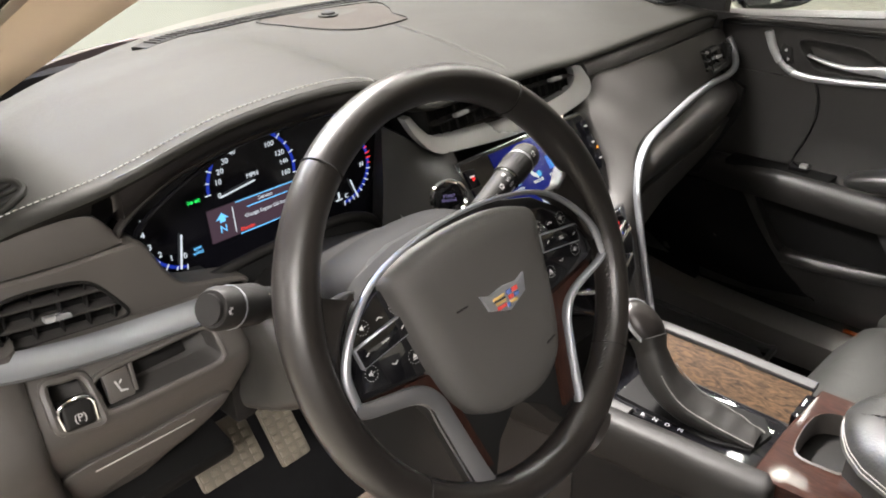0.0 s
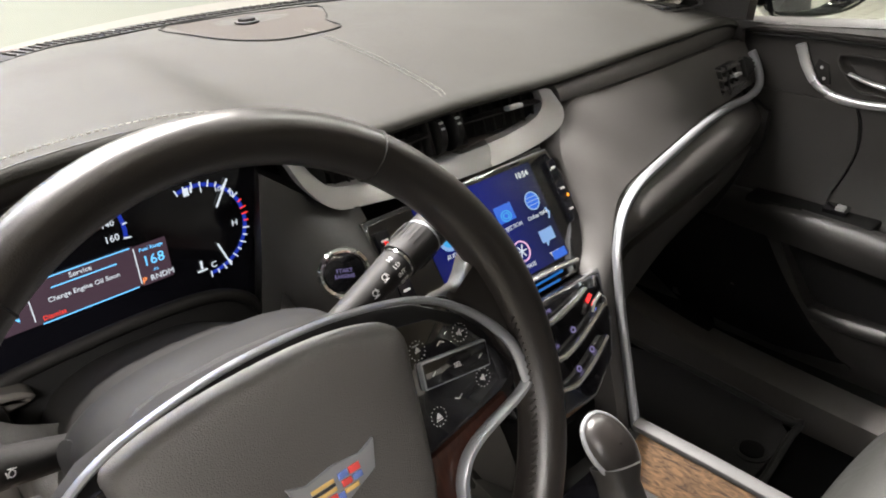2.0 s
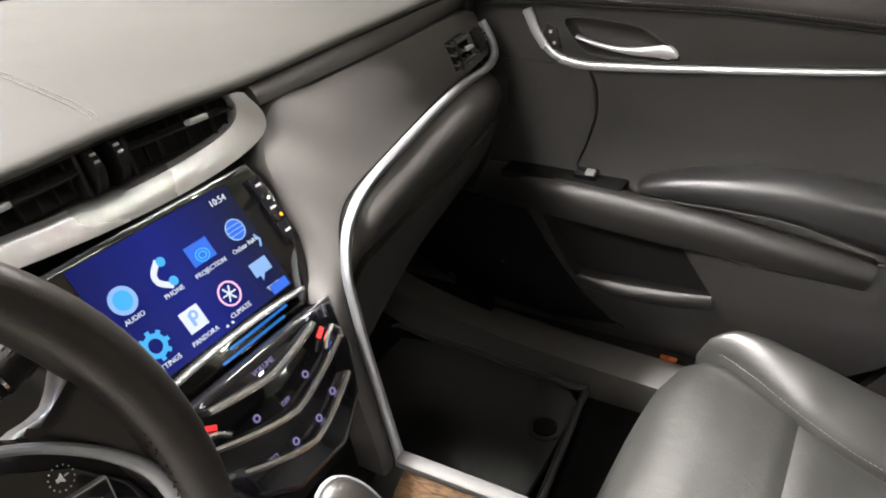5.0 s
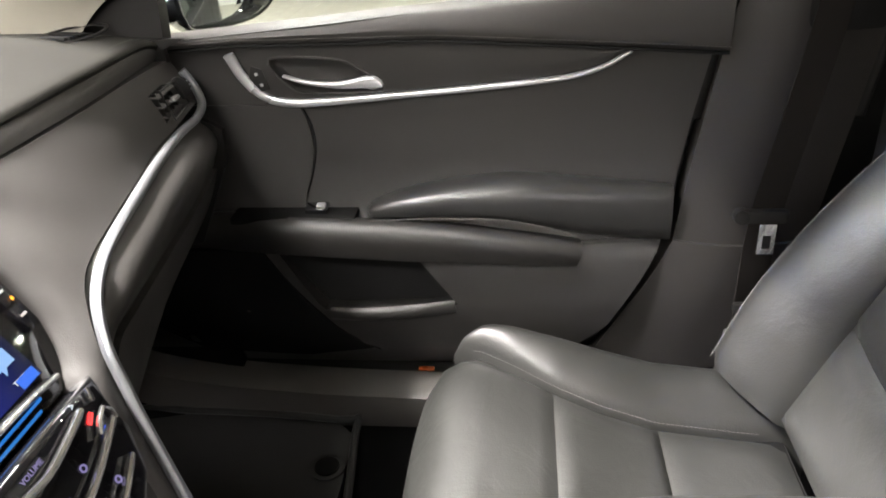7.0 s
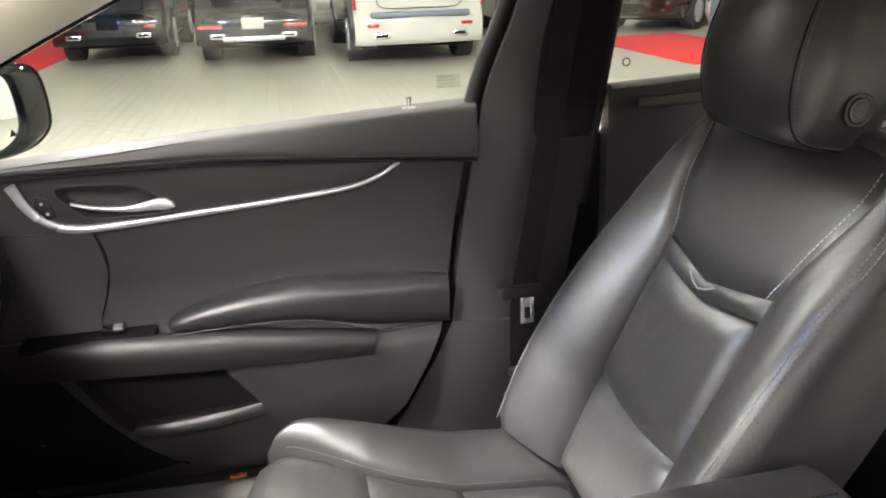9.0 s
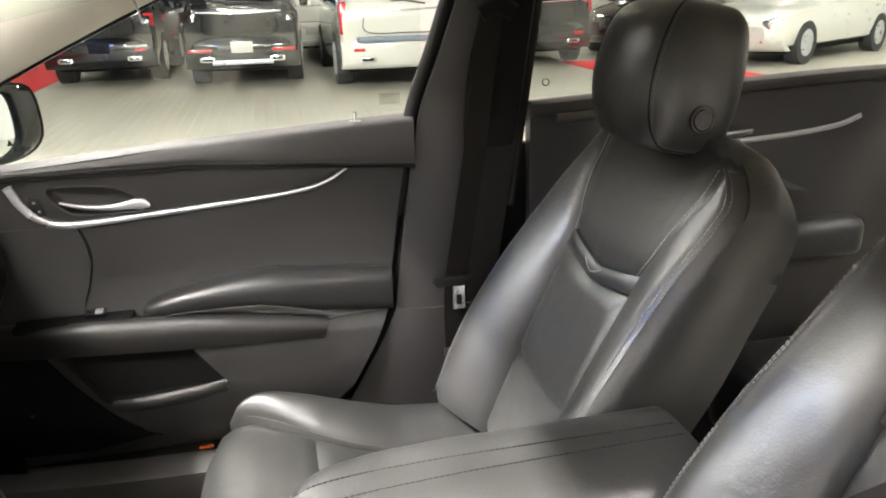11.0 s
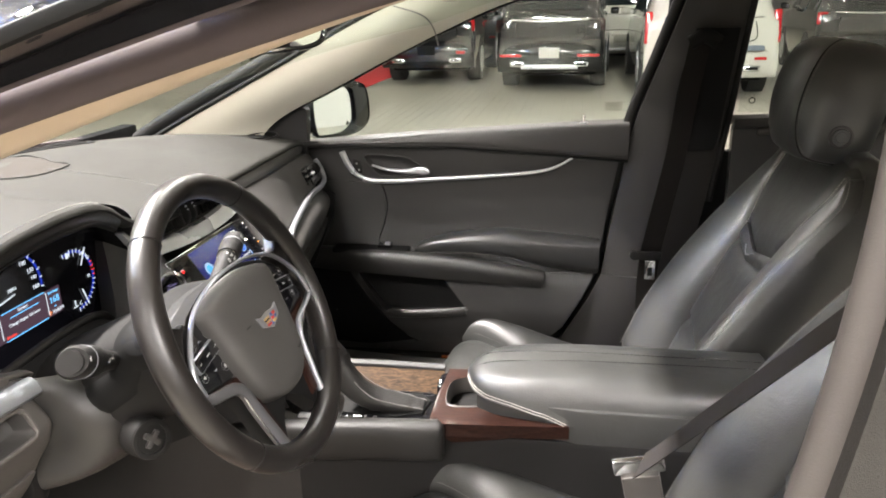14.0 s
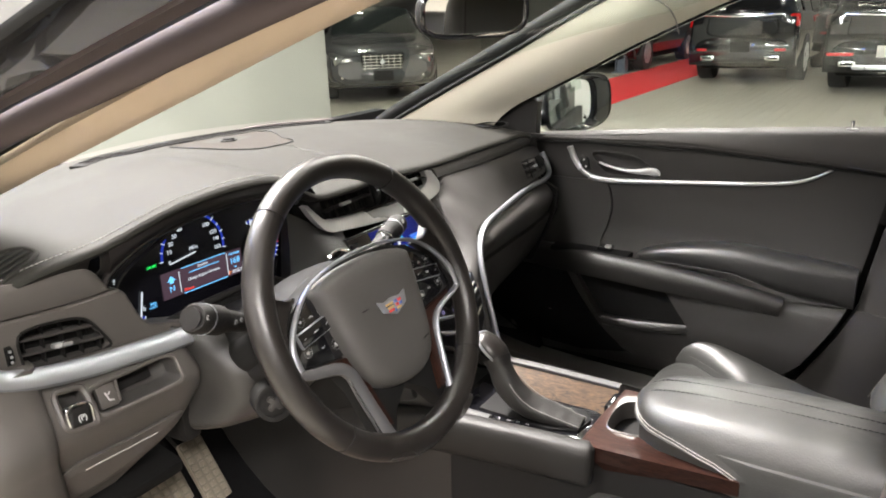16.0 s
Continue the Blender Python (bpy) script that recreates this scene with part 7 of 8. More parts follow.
        sp("side_skirt", block((0.02, 0.46, 0.14), Matrix.Translation(o) @ pose(s * 0.225, 0.08, 0.50), 0.008), PLASTIC)
    sp("base", block((0.40, 0.44, 0.10), Matrix.Translation(o) @ pose(0, 0.08, 0.48 - dz / 2), 0.01), DARKP)
    return t


seat(0.338, 0.0, 0.0, -1, "black leather passenger seat with stitched bolsters and a silver chevron")
seat(-0.325, -0.030, 0.045, 1, "black leather driver's seat with a fastened belt across it")

# rear seat, mostly hidden
rs = thing("rear_bench", "black leather rear bench in shade", "car seat", (0, -0.95, 0.42))
put(part("cushion", block((1.20, 0.45, 0.20), pose(0, -0.88, 0.52), 0.05, None, 4), LEATHER), rs)
put(part("backrest", block((1.20, 0.14, 0.62), pose(0, -1.20, 0.86, 20), 0.05, None, 4), LEATHER), rs)

# ---- belts ----
def strap(path, name, parent, width=0.023, face=(1, 0, 0)):
    prof = [(-width, -0.0007), (width, -0.0007), (width, 0.0007), (-width, 0.0007)]
    return put(part(name, sweep(path, prof, face), WEBBING), parent)


pb_ = thing("seat_belt", "black webbing seat belt hanging on the pillar with its tongue", "seat belt", (0.63, -0.12, 0.6), "seat belts")
strap(spline([(0.624, -0.188, 1.305), (0.628, -0.172, 1.20), (0.628, -0.153, 1.05), (0.613, -0.127, 0.92), (0.602, -0.106, 0.80), (0.602, -0.105, 0.68), (0.606, -0.11, 0.56)], 6), "webbing", pb_, 0.024, (-0.95, -0.25, 0))
put(part("guide_loop", sweep(spline([(0.618, -0.225, 1.30), (0.615, -0.195, 1.315), (0.618, -0.165, 1.30)], 6), oval(0.016, 0.010, 12), (1, 0, 0)), DARKP, None, "belt guide loop"), pb_)
tg = frame_of((0.592, -0.103, 0.812), (0, -1, 0), (0.05, 0, 1))
put(part("tongue", block((0.062, 0.020, 0.014), tg @ pose(0, 0.012, 0), 0.005), PLASTIC, None, "belt tongue with a metal plate"), pb_)
put(part("tongue_end", disc(0.011, 0.016, tg @ pose(-0.031, 0.012, -0.008), 16, 0.002), PLASTIC), pb_)
put(part("tongue_plate", block((0.024, 0.046, 0.003), tg @ pose(0.006, -0.022, 0.002), 0.001), CHROME), pb_)
put(part("tongue_slot", block((0.011, 0.020, 0.004), tg @ pose(0.006, -0.026, 0.0022), 0.001), DARKP), pb_)
put(part("belt_stop", block((0.05, 0.016, 0.012), tg @ pose(0, -0.135, -0.004), 0.004), PLASTIC), pb_)
put(part("anchor_cover", block((0.06, 0.09, 0.03), tg @ pose(0.0, -0.225, -0.01), 0.008), PLASTIC), pb_)
bk_ = thing("belt_buckle", "black seat belt buckle beside the passenger seat", "belt buckle", (0.12, -0.06, 0.6), "belt buckles")
put(part("body", block((0.022, 0.045, 0.085), pose(0.125, -0.075, 0.64, 12), 0.006), PLASTIC), bk_)
put(part("release", block((0.016, 0.034, 0.012), pose(0.125, -0.084, 0.685, 12), 0.003), REDLENS), bk_)

db = thing("seat_belt", "black webbing belt fastened across the driver's seat", "seat belt", (-0.16, -0.02, 0.62), "seat belts")
strap(spline([(-0.645, -0.285, 1.375), (-0.56, -0.243, 1.275), (-0.485, -0.202, 1.178), (-0.38, -0.146, 1.039), (-0.206, -0.052, 0.809), (-0.172, -0.034, 0.766)], 6), "webbing", db, 0.0225, (0.188, 0.848, 0.494))
dbm = frame_of((-0.158, -0.035, 0.755), (0, -0.97, 0.2), (-0.1, 0.2, 0.97))
put(part("tongue", block((0.075, 0.026, 0.012), dbm @ pose(0, 0.004, 0), 0.005), CHROME, None, "bright metal belt tongue"), db)
put(part("buckle", block((0.055, 0.075, 0.024), dbm @ pose(0, -0.046, 0), 0.006), KNEE, None, "grey belt buckle"), db)

# ---- floor mats and pedals ----
fm_ = thing("floor_mat", "ribbed black rubber mat in the passenger footwell", "floor mat", (0.42, 0.65, 0.43), "floor mats")
mo = [(0.12, 0.505), (0.56, 0.505), (0.595, 0.54), (0.61, 0.80), (0.58, 0.92), (0.22, 0.94), (0.12, 0.86)]
put(part("sheet", prism(mo, 0.012, pose(0, 0, 0.425), 0.004), RUBBERMAT), fm_)
put(part("raised_edge", tube(spline([(x, y, 0.44) for x, y in mo], 4, True), 0.007, 8, closed=True), RUBBERMAT), fm_)
put(part("fixing_button", disc(0.020, 0.008, pose(0.485, 0.535, 0.436), 20, 0.003), PLASTIC, None, "round fixing button"), fm_)
put(part("button_ring", ring(0.020, 0.028, 0.005, pose(0.485, 0.535, 0.436)), RUBBERMAT), fm_)
dm = thing("floor_mat", "brown protective paper mat with bold black print on the driver's floor", "floor mat", (-0.38, 0.65, 0.43), "floor mats")
put(part("sheet", prism([(-0.62, 0.26), (-0.16, 0.26), (-0.16, 0.96), (-0.62, 0.96)], 0.004, pose(0, 0, 0.426), 0.001), PAPER), dm)
PRINT = mat("black_paper_print", (0.03, 0.028, 0.026), 0.8, var=0.1)
for i in range(4):
    for j in range(3 - i % 2):
        put(part("print_bar", block((0.085 - 0.02 * (i % 2), 0.026, 0.0012), pose(-0.52 + 0.125 * j + 0.05 * (i % 2), 0.50 + 0.10 * i, 0.4305, 0, 0, 4), 0.0003), PRINT), dm)
pm = thing("pedal", "ribbed rubber brake pedal on its arm", "pedal", (-0.43, 0.80, 0.62), "pedals")


def pedal(t, x, y, z, w, h, tilt):
    m = frame_of((x, y, z), (1, 0, 0), (0, math.sin(tilt), math.cos(tilt)))
    put(part("plate", block((w, h, 0.012), m, 0.005), mat("pedal_rubber", (0.13, 0.115, 0.09), 0.6, bump=0.4, grain=300), None, "grey-brown rubber plate"), t)
    rb = bmesh.new()
    for i in range(int(h / 0.012)):
        for j in range(int(w / 0.014)):
            block((0.009, 0.008, 0.004), m @ pose((j + 0.5) * 0.014 - w / 2, (i + 0.5) * 0.012 - h / 2, 0.0075), 0.0015, rb)
    put(part("stud_sheet", rb, t_mat, None), t)
    put(part("arm", tube([m @ Vector((0, 0.01, -0.01)), m @ Vector((0, 0.10, -0.05)), m @ Vector((0, 0.24, -0.04))], 0.008, 8, (1, 0, 0)), DARKP), t)


t_mat = mat("pedal_studs", (0.16, 0.14, 0.11), 0.55, bump=0.3, grain=300)
pedal(pm, -0.437, 0.815, 0.700, 0.088, 0.072, 0.6)
pg = thing("pedal", "narrow ribbed accelerator pedal", "pedal", (-0.29, 0.80, 0.5), "pedals")
pedal(pg, -0.350, 0.82, 0.685, 0.045, 0.11, 0.6)

# ---- passenger front door ----
door = thing("front_door", "black trimmed passenger door with silver trim and a padded armrest", "car door", (0.70, 0.4, 0.5))


def opart(name, bm, material, label="", smooth=40):
    return put(part(name, bm, material, None, label, smooth), door)


def rear_y(z):
    """The door's rear edge in side view."""
    zs = (0.50, 0.56, 0.60, 0.68, 0.747, 0.93, 1.12)
    ys = (0.25, 0.14, 0.095, 0.045, 0.012, -0.018, -0.052)
    return float(np.interp(z, zs, ys))


def depth(y, z):
    """The face of the door trim, as x."""
    zs = (0.50, 0.56, 0.60, 0.64, 0.70, 0.73, 0.744, 0.76, 0.80, 0.86, 0.93, 0.985, 1.03, 1.05, 1.085, 1.12)
    xs = (0.685, 0.654, 0.646, 0.647, 0.655, 0.661, 0.674, 0.677, 0.688, 0.696, 0.698, 0.694, 0.690, 0.684, 0.678, 0.690)
    return float(np.interp(z, zs, xs)) + 0.02 * max(0, y - 0.55) * (1 if z > 0.8 else 0)


def belt(y):
    return float(np.interp(y, (-0.06, 0.06, 0.4, 0.77, 0.95), (1.117, 1.112, 1.092, 1.062, 1.050)))


rows = []
for i in range(41):
    f = i / 40
    row = []
    for j in range(31):
        g = j / 30
        z = 0.50 + (belt(0.4) - 0.50) * f
        y = 0.96 + (rear_y(z) - 0.96) * g
        z = 0.50 + (belt(y) - 0.50) * f
        row.append(Vector((depth(y, z), y, z)))
    rows.append(row)
dtrim = opart("trim_panel", solid(rows, (0.045, 0, 0)), DOORV, "black vinyl door trim")
# belt cap with a stitched lower edge
capf = []
for y in np.linspace(0.86, -0.052, 30):
    zt = belt(y)
    zl = float(np.interp(y, (-0.05, 0.1, 0.35, 0.64, 0.86), (1.030, 1.042, 1.060, 1.060, 1.048)))
    xo = depth(y, zl) - 0.004
    capf.append([Vector((xo, y, zl)), Vector((xo - 0.007, y, zl + 0.010)), Vector((xo - 0.008, y, (zl + zt) / 2)), Vector((xo - 0.003, y, zt - 0.006)), Vector((xo + 0.010, y, zt + 0.002)), Vector((xo + 0.056, y, zt + 0.003))])
opart("belt_cap", solid(patch(capf, 3, 1), (0.006, 0, -0.004)), PADDARK, "padded cap below the window")
opart("belt_groove", tube([r[0] + Vector((-0.0035, 0, -0.003)) for r in capf], 0.0028, 6, (1, 0, 0)), DARKP)
opart("belt_stitching", stitches([r[1] + Vector((-0.0015, 0, -0.004)) for r in capf[4:]], 0.006, 0.0005, (1, 0, 0), 0.004), STITCHDARK)
# upper insert between belt cap and silver trim
def on_door(y, z, d=0.0):
    return Vector((depth(y, z) - d, y, z))


trim = spline([(0, 0.652, 1.044), (0, 0.640, 1.012), (0, 0.615, 0.982), (0, 0.575, 0.968), (0, 0.50, 0.970), (0, 0.416, 0.976), (0, 0.28, 0.986), (0, 0.17, 0.997), (0, 0.115, 1.012), (0, 0.078, 1.034)], 8)
opart("silver_trim", sweep([on_door(p.y, p.z, 0.005) for p in trim], oval(0.0068, 0.005, 12, 0.85), (-1, 0, 0), False, lambda f: (1.25 - 0.85 * f, 1)), SILVER, "slim satin silver door trim")
ins = []
for p in trim[14:]:
    zt = float(np.interp(p.y, (-0.05, 0.1, 0.35, 0.64), (1.030, 1.042, 1.058, 1.058)))
    ins.append([on_door(p.y, p.z + 0.006 + (zt - p.z - 0.010) * k / 4, 0.003 + 0.003 * math.sin(math.pi * k / 4)) for k in range(5)])
insert = opart("upper_insert", solid(ins, (0.006, 0, 0)), DOORV)
# handle bowl, lever and lock switches
bowl_o = [(0.592, 1.036), (0.50, 1.034), (0.463, 1.018), (0.430, 0.992), (0.445, 0.984), (0.54, 0.984), (0.570, 0.996)]
bc = Vector((0.514, 1.010, 0))
bsm = [(p.x, p.y) for p in spline([(a, b, 0) for a, b in bowl_o], 4, True)]
YZ = Matrix(((0, 0, 1, 0), (1, 0, 0, 0), (0, 1, 0, 0), (0, 0, 0, 1)))
for ob in (dtrim, insert):
    cut(ob, prism(bsm, 0.106, Matrix.Translation((0.60, 0, 0)) @ YZ))
loops = [[on_door(bc.x + (y - bc.x) * k, bc.y + (z - bc.y) * k, 0.006 - d) for y, z in bsm] for k, d in ((1.0, 0.0), (0.97, 0.010), (0.86, 0.017), (0.5, 0.019), (0.02, 0.0195))]
bw = bmesh.new()
grid(loops, bw, True)
opart("handle_bowl", bw, DOORV, "dark recess behind the door handle")
opart("bowl_rim", tube(loops[0], 0.0018, 6, (1, 0, 0), True), DOORV)
lever = spline([(0, 0.576, 1.010), (0, 0.550, 1.002), (0, 0.515, 0.996), (0, 0.485, 0.995), (0, 0.455, 0.998), (0, 0.438, 0.996), (0, 0.430, 0.992)], 6)
opart("door_handle", sweep([on_door(p.y, p.z, 0.006) for p in lever], oval(0.0085, 0.005, 14, 0.8), (-1, 0, 0), False, lambda f: (0.28 + 0.95 * min(1, f / 0.72) ** 2 - 0.9 * max(0, f - 0.78) / 0.22, 1)), SILVER, "satin silver pull handle")
lk = opart("lock_switch", prism([(0.606, 1.020), (0.623, 1.026), (0.628, 1.008), (0.612, 0.988), (0.600, 0.990)], 0.005, Matrix(((0, 0, -1, 0.690), (1, 0, 0, 0), (0, 1, 0, 0), (0, 0, 0, 1))), 0.001), PLASTIC, "two small lock switches")
part("lock_mark", block((0.001, 0.004, 0.004), pose(0.6845, 0.616, 1.014), 0), WHITEINK, lk)
part("lock_mark", block((0.001, 0.004, 0.004), pose(0.6845, 0.610, 0.998), 0), WHITEINK, lk)
# fabric joint line down to the window switch
jl = spline([(0, 0.560, 0.965), (0, 0.548, 0.935), (0, 0.545, 0.895), (0, 0.556, 0.85), (0, 0.570, 0.815)], 6)
opart("trim_joint", tube([on_door(p.y, p.z, 0.001) for p in jl], 0.0016, 6, (1, 0, 0)), DARKP)
fw = []
for z in np.linspace(0.80, 0.965, 8):
    y0 = float(np.interp(z, (0.815, 0.85, 0.895, 0.935, 0.965), (0.570, 0.556, 0.545, 0.548, 0.560)))
    fw.append([on_door(y0 + (0.86 - y0) * k / 6, z, 0.004 * (1 - k / 6) + 0.002) for k in range(7)])
opart("front_insert", solid(fw, (0.004, 0, 0)), DOORV)
# lower bar and shelf with the window switch
bar = spline([(0.690, 0.80, 0.775), (0.672, 0.70, 0.783), (0.652, 0.60, 0.786), (0.642, 0.48, 0.784), (0.642, 0.35, 0.776), (0.646, 0.24, 0.762), (0.662, 0.14, 0.742)], 8)
opart("pull_bar", sweep(bar, [(-0.020, -0.052), (0.010, -0.050), (0.020, -0.02), (0.018, 0.0), (0.012, 0.008), (0.0, 0.012), (-0.014, 0.010), (-0.028, 0.0), (-0.03, -0.03)][::-1], (0, 0, 1), False, lambda f: (1, 1 - 0.35 * max(0, f - 0.6) / 0.4)), DOORV, "padded lower bar of the door")
opart("switch_shelf", block((0.05, 0.20, 0.012), pose(0.672, 0.585, 0.792, 0, 0, 0), 0.004), DARKP)
wsw = opart("window_switch", block((0.022, 0.036, 0.010), pose(0.672, 0.548, 0.803, 0, -10, 0), 0.002), PIANO, "chrome-tipped window switch")
part("switch_tip", block((0.012, 0.014, 0.006), pose(0.668, 0.541, 0.809, 0, -14, 0), 0.002), SILVER, wsw)
# armrest
ar = []
for y, zc, hz, hx in ((0.468, 0.799, 0.003, 0.010), (0.455, 0.802, 0.011, 0.026), (0.40, 0.812, 0.020, 0.036), (0.32, 0.820, 0.027, 0.040), (0.24, 0.820, 0.034, 0.040), (0.15, 0.806, 0.042, 0.034), (0.07, 0.797, 0.044, 0.026), (0.006, 0.790, 0.044, 0.018)):
    ar.append([Vector((0.678 + q[0], y, zc + q[1])) for q in oval(hx, hz, 24, 0.7)])
cols = [spline([r[j] for r in ar], 4) for j in range(24)]
arows = [[cols[j][i] for j in range(24)] for i in range(len(cols[0]))]
b = grid(arows, None, True)
b.faces.new([b.verts.new(p) for p in arows[0]]), b.faces.new([b.verts.new(p) for p in arows[-1]])
bmesh.ops.remove_doubles(b, verts=b.verts, dist=1e-5)
opart("armrest", b, DOORLEATHER, "black leather door armrest")
opart("armrest_stitching", stitches(spline([(0.642, 0.455, 0.795), (0.638, 0.40, 0.799), (0.637, 0.32, 0.800), (0.637, 0.25, 0.797), (0.640, 0.19, 0.782), (0.648, 0.145, 0.765)], 6), 0.006, 0.0006, (-1, 0, 0), 0.004), STITCHDARK)
# map pocket: its shade is put into a black back; a bright ledge below
pocket = [(0.630, 0.742), (0.415, 0.736), (0.395, 0.722), (0.332, 0.642), (0.342, 0.636), (0.520, 0.628), (0.550, 0.630), (0.562, 0.642)]
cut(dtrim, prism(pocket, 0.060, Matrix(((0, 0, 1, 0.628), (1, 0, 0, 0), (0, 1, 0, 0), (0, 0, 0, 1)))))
opart("map_pocket", prism(pocket, 0.004, Matrix(((0, 0, 1, 0.678), (1, 0, 0, 0), (0, 1, 0, 0), (0, 0, 0, 1)))), DARKP, "back of the open map pocket, coloured black for its shade")
opart("pocket_ledge", sweep(spline([on_door(0.540, 0.627, 0.006), on_door(0.48, 0.630, 0.012), on_door(0.40, 0.637, 0.012), on_door(0.335, 0.643, 0.008)], 6), oval(0.008, 0.012, 12), (0, 0, 1), False, lambda f: (0.4 + 0.6 * math.sin(math.pi * f), 1)), DOORV, "rounded pocket ledge")
opart("panel_crease", tube(spline([on_door(0.395, 0.731, 0.002), on_door(0.25, 0.738, 0.003), on_door(0.10, 0.745, 0.003), on_door(0.02, 0.748, 0.002)], 6), 0.004, 8, (1, 0, 0)), DOORV)
sp_o = [(0.70, 0.735), (0.645, 0.732), (0.600, 0.672), (0.545, 0.610), (0.480, 0.545), (0.60, 0.520), (0.78, 0.535), (0.86, 0.60), (0.87, 0.70), (0.80, 0.735)]
b = bmesh.new()
grid([[on_door(0.68 + (y - 0.68) * k, 0.63 + (z - 0.63) * k, 0.004 * e) for y, z in sp_o] for k, e in ((1.0, -0.5), (0.985, 1), (0.7, 1.4), (0.35, 1.6), (0.02, 1.6))], b, True)
opart("speaker_grille", b, CARPET, "black speaker cloth low in the door")
opart("grille_crease", tube(spline([on_door(0.650, 0.735, 0.002), on_door(0.600, 0.670, 0.003), on_door(0.545, 0.605, 0.003), on_door(0.470, 0.540, 0.001)], 6), 0.0014, 8, (1, 0, 0)), CARPET)
# lock pin
lp = thing("lock_pin", "small chrome door lock pin on the window ledge", "lock pin", (0.704, 0.054, 1.11), "lock pins")
part("collar", ring(0.006, 0.011, 0.004, pose(0, 0, 0.003)), SILVER, lp)
part("pin", sweep([Vector((0, 0, 0)), Vector((0, 0, 0.012)), Vector((0, 0, 0.020)), Vector((0, 0, 0.022))], oval(0.0042, 0.0042, 12), (1, 0, 0), False, lambda f: (0.8 if f < 0.5 else 1.1,) * 2), CHROME, lp)
copy_thing(lp, pose(0.706, -0.98, 1.142))
# window glass
wg = tagged(part("window_2", block((0.003, 1.0, 0.40), pose(0.728, 0.42, 1.26, 0, -9, 0), 0), GLASS), "clear door window glass", "window", kind="structure")
wg.visible_shadow = False
stk = tagged(part("window_sticker", block((0.0006, 0.040, 0.022), pose(0.719, -0.015, 1.152, 0, -9, 0), 0), pane("sticker_print", (0.94, 0.94, 0.93), 0.02)), "small printed sticker on the window glass", "sticker")
barb = bmesh.new()
for k in range(4):
    block((0.0008, 0.030 - 0.004 * (k % 2), 0.0007), pose(0.7185, -0.012, 1.144 + 0.005 * k, 0, -9, 0), 0, barb)
part("print_bar", barb, KNEE, stk)

# ---- rear door ----
rd = thing("rear_door", "black trimmed rear door with a silver strip", "car door", (0.70, -0.8, 0.5))
rows = []
for z in np.linspace(0.50, 1.0, 12):
    rows.append([Vector((0.698 - 0.012 * math.sin(math.pi * (z - 0.5) / 0.5), y, z + 0.13 * (z - 0.5) / 0.5 + 0.03 * (-0.28 - y) * (z - 0.5))) for y in np.linspace(-0.285, -1.28, 14)])
put(part("trim_panel", solid(rows, (0.03, 0, 0)), DOORV), rd)
cap = sweep(spline([(0.702, -0.285, 1.118), (0.702, -0.6, 1.133), (0.702, -1.0, 1.148), (0.69, -1.28, 1.15)], 6), oval(0.022, 0.016, 12, 0.7), (0, 0, 1))
put(part("belt_cap", cap, PADDARK, None, "padded cap below the rear window"), rd)
put(part("silver_trim", sweep(spline([(0.688, -0.34, 1.082), (0.684, -0.50, 1.070), (0.684, -0.66, 1.024), (0.684, -0.85, 1.032), (0.684, -0.97, 1.045), (0.688, -1.03, 1.062)][2:], 6), oval(0.006, 0.004, 10), (-1, 0, 0)), SILVER, None, "slim silver strip"), rd)
put(part("upper_strip", sweep(spline([(0.686, -0.335, 1.100), (0.684, -0.45, 1.104), (0.684, -0.60, 1.108)], 6), oval(0.010, 0.006, 10), (-1, 0, 0)), KNEE), rd)
put(part("armrest", block((0.07, 0.40, 0.09), pose(0.670, -0.85, 0.80), 0.03, None, 4), LEATHER), rd)
put(part("door_handle", sweep(spline([(0.676, -0.665, 1.050), (0.670, -0.70, 1.046), (0.674, -0.76, 1.048)], 5), oval(0.006, 0.004, 10), (-1, 0, 0)), CHROME, None, "chrome pull handle"), rd)
rg = tagged(part("window_3", block((0.003, 0.95, 0.34), pose(0.735, -0.78, 1.30, 0, -9, 0), 0), GLASS), "clear rear door glass", "window", kind="structure")
rg.visible_shadow = False
tagged(part("glass_mark", ring(0.0055, 0.0075, 0.001, frame_of((0.722, -0.325, 1.165), (0, -1, 0), (0.1, 0, 1)), 16), PLASTIC), "small round mark etched on the rear glass", "glass mark")

# ---- mirrors ----
dmr = thing("door_mirror", "glossy black door mirror with its glass towards the cabin", "mirror", (0.82, 0.72, 1.08))
mm = frame_of((0.838, 0.700, 1.126), (0.82, -0.57, 0.0), (0.02, 0.05, 1)) @ Matrix.Diagonal((1.2, 1.12, 1.0, 1))
shape = [(-0.072, -0.048), (-0.04, -0.060), (0.035, -0.058), (0.075, -0.036), (0.083, 0.0), (0.078, 0.045), (0.055, 0.062), (0.0, 0.066), (-0.055, 0.058), (-0.076, 0.03)]
hs = []
for k, d in ((1.0, 0.0), (1.04, -0.015), (1.0, -0.05), (0.8, -0.09), (0.4, -0.115), (0.03, -0.12)):
    hs.append([mm @ Vector((p.x * k, p.y * k, d)) for p in spline([(a, b, 0) for a, b in shape], 4, True)])
put(part("housing", grid(hs, None, True), BLACKPAINT, None, "glossy black mirror housing"), dmr)
face_ = [[mm @ Vector((p.x * k - 0.010 * (1 - k) / 0.16, p.y * k2, d)) for p in spline([(a, b, 0) for a, b in shape], 4, True)] for k, k2, d in ((1.0, 1.0, 0.0), (0.90, 0.95, 0.008), (0.70, 0.88, 0.005), (0.68, 0.86, -0.006))]
put(part("housing_face", grid(face_, None, True), BLACKPAINT, None, "glossy black surround of the glass"), dmr)
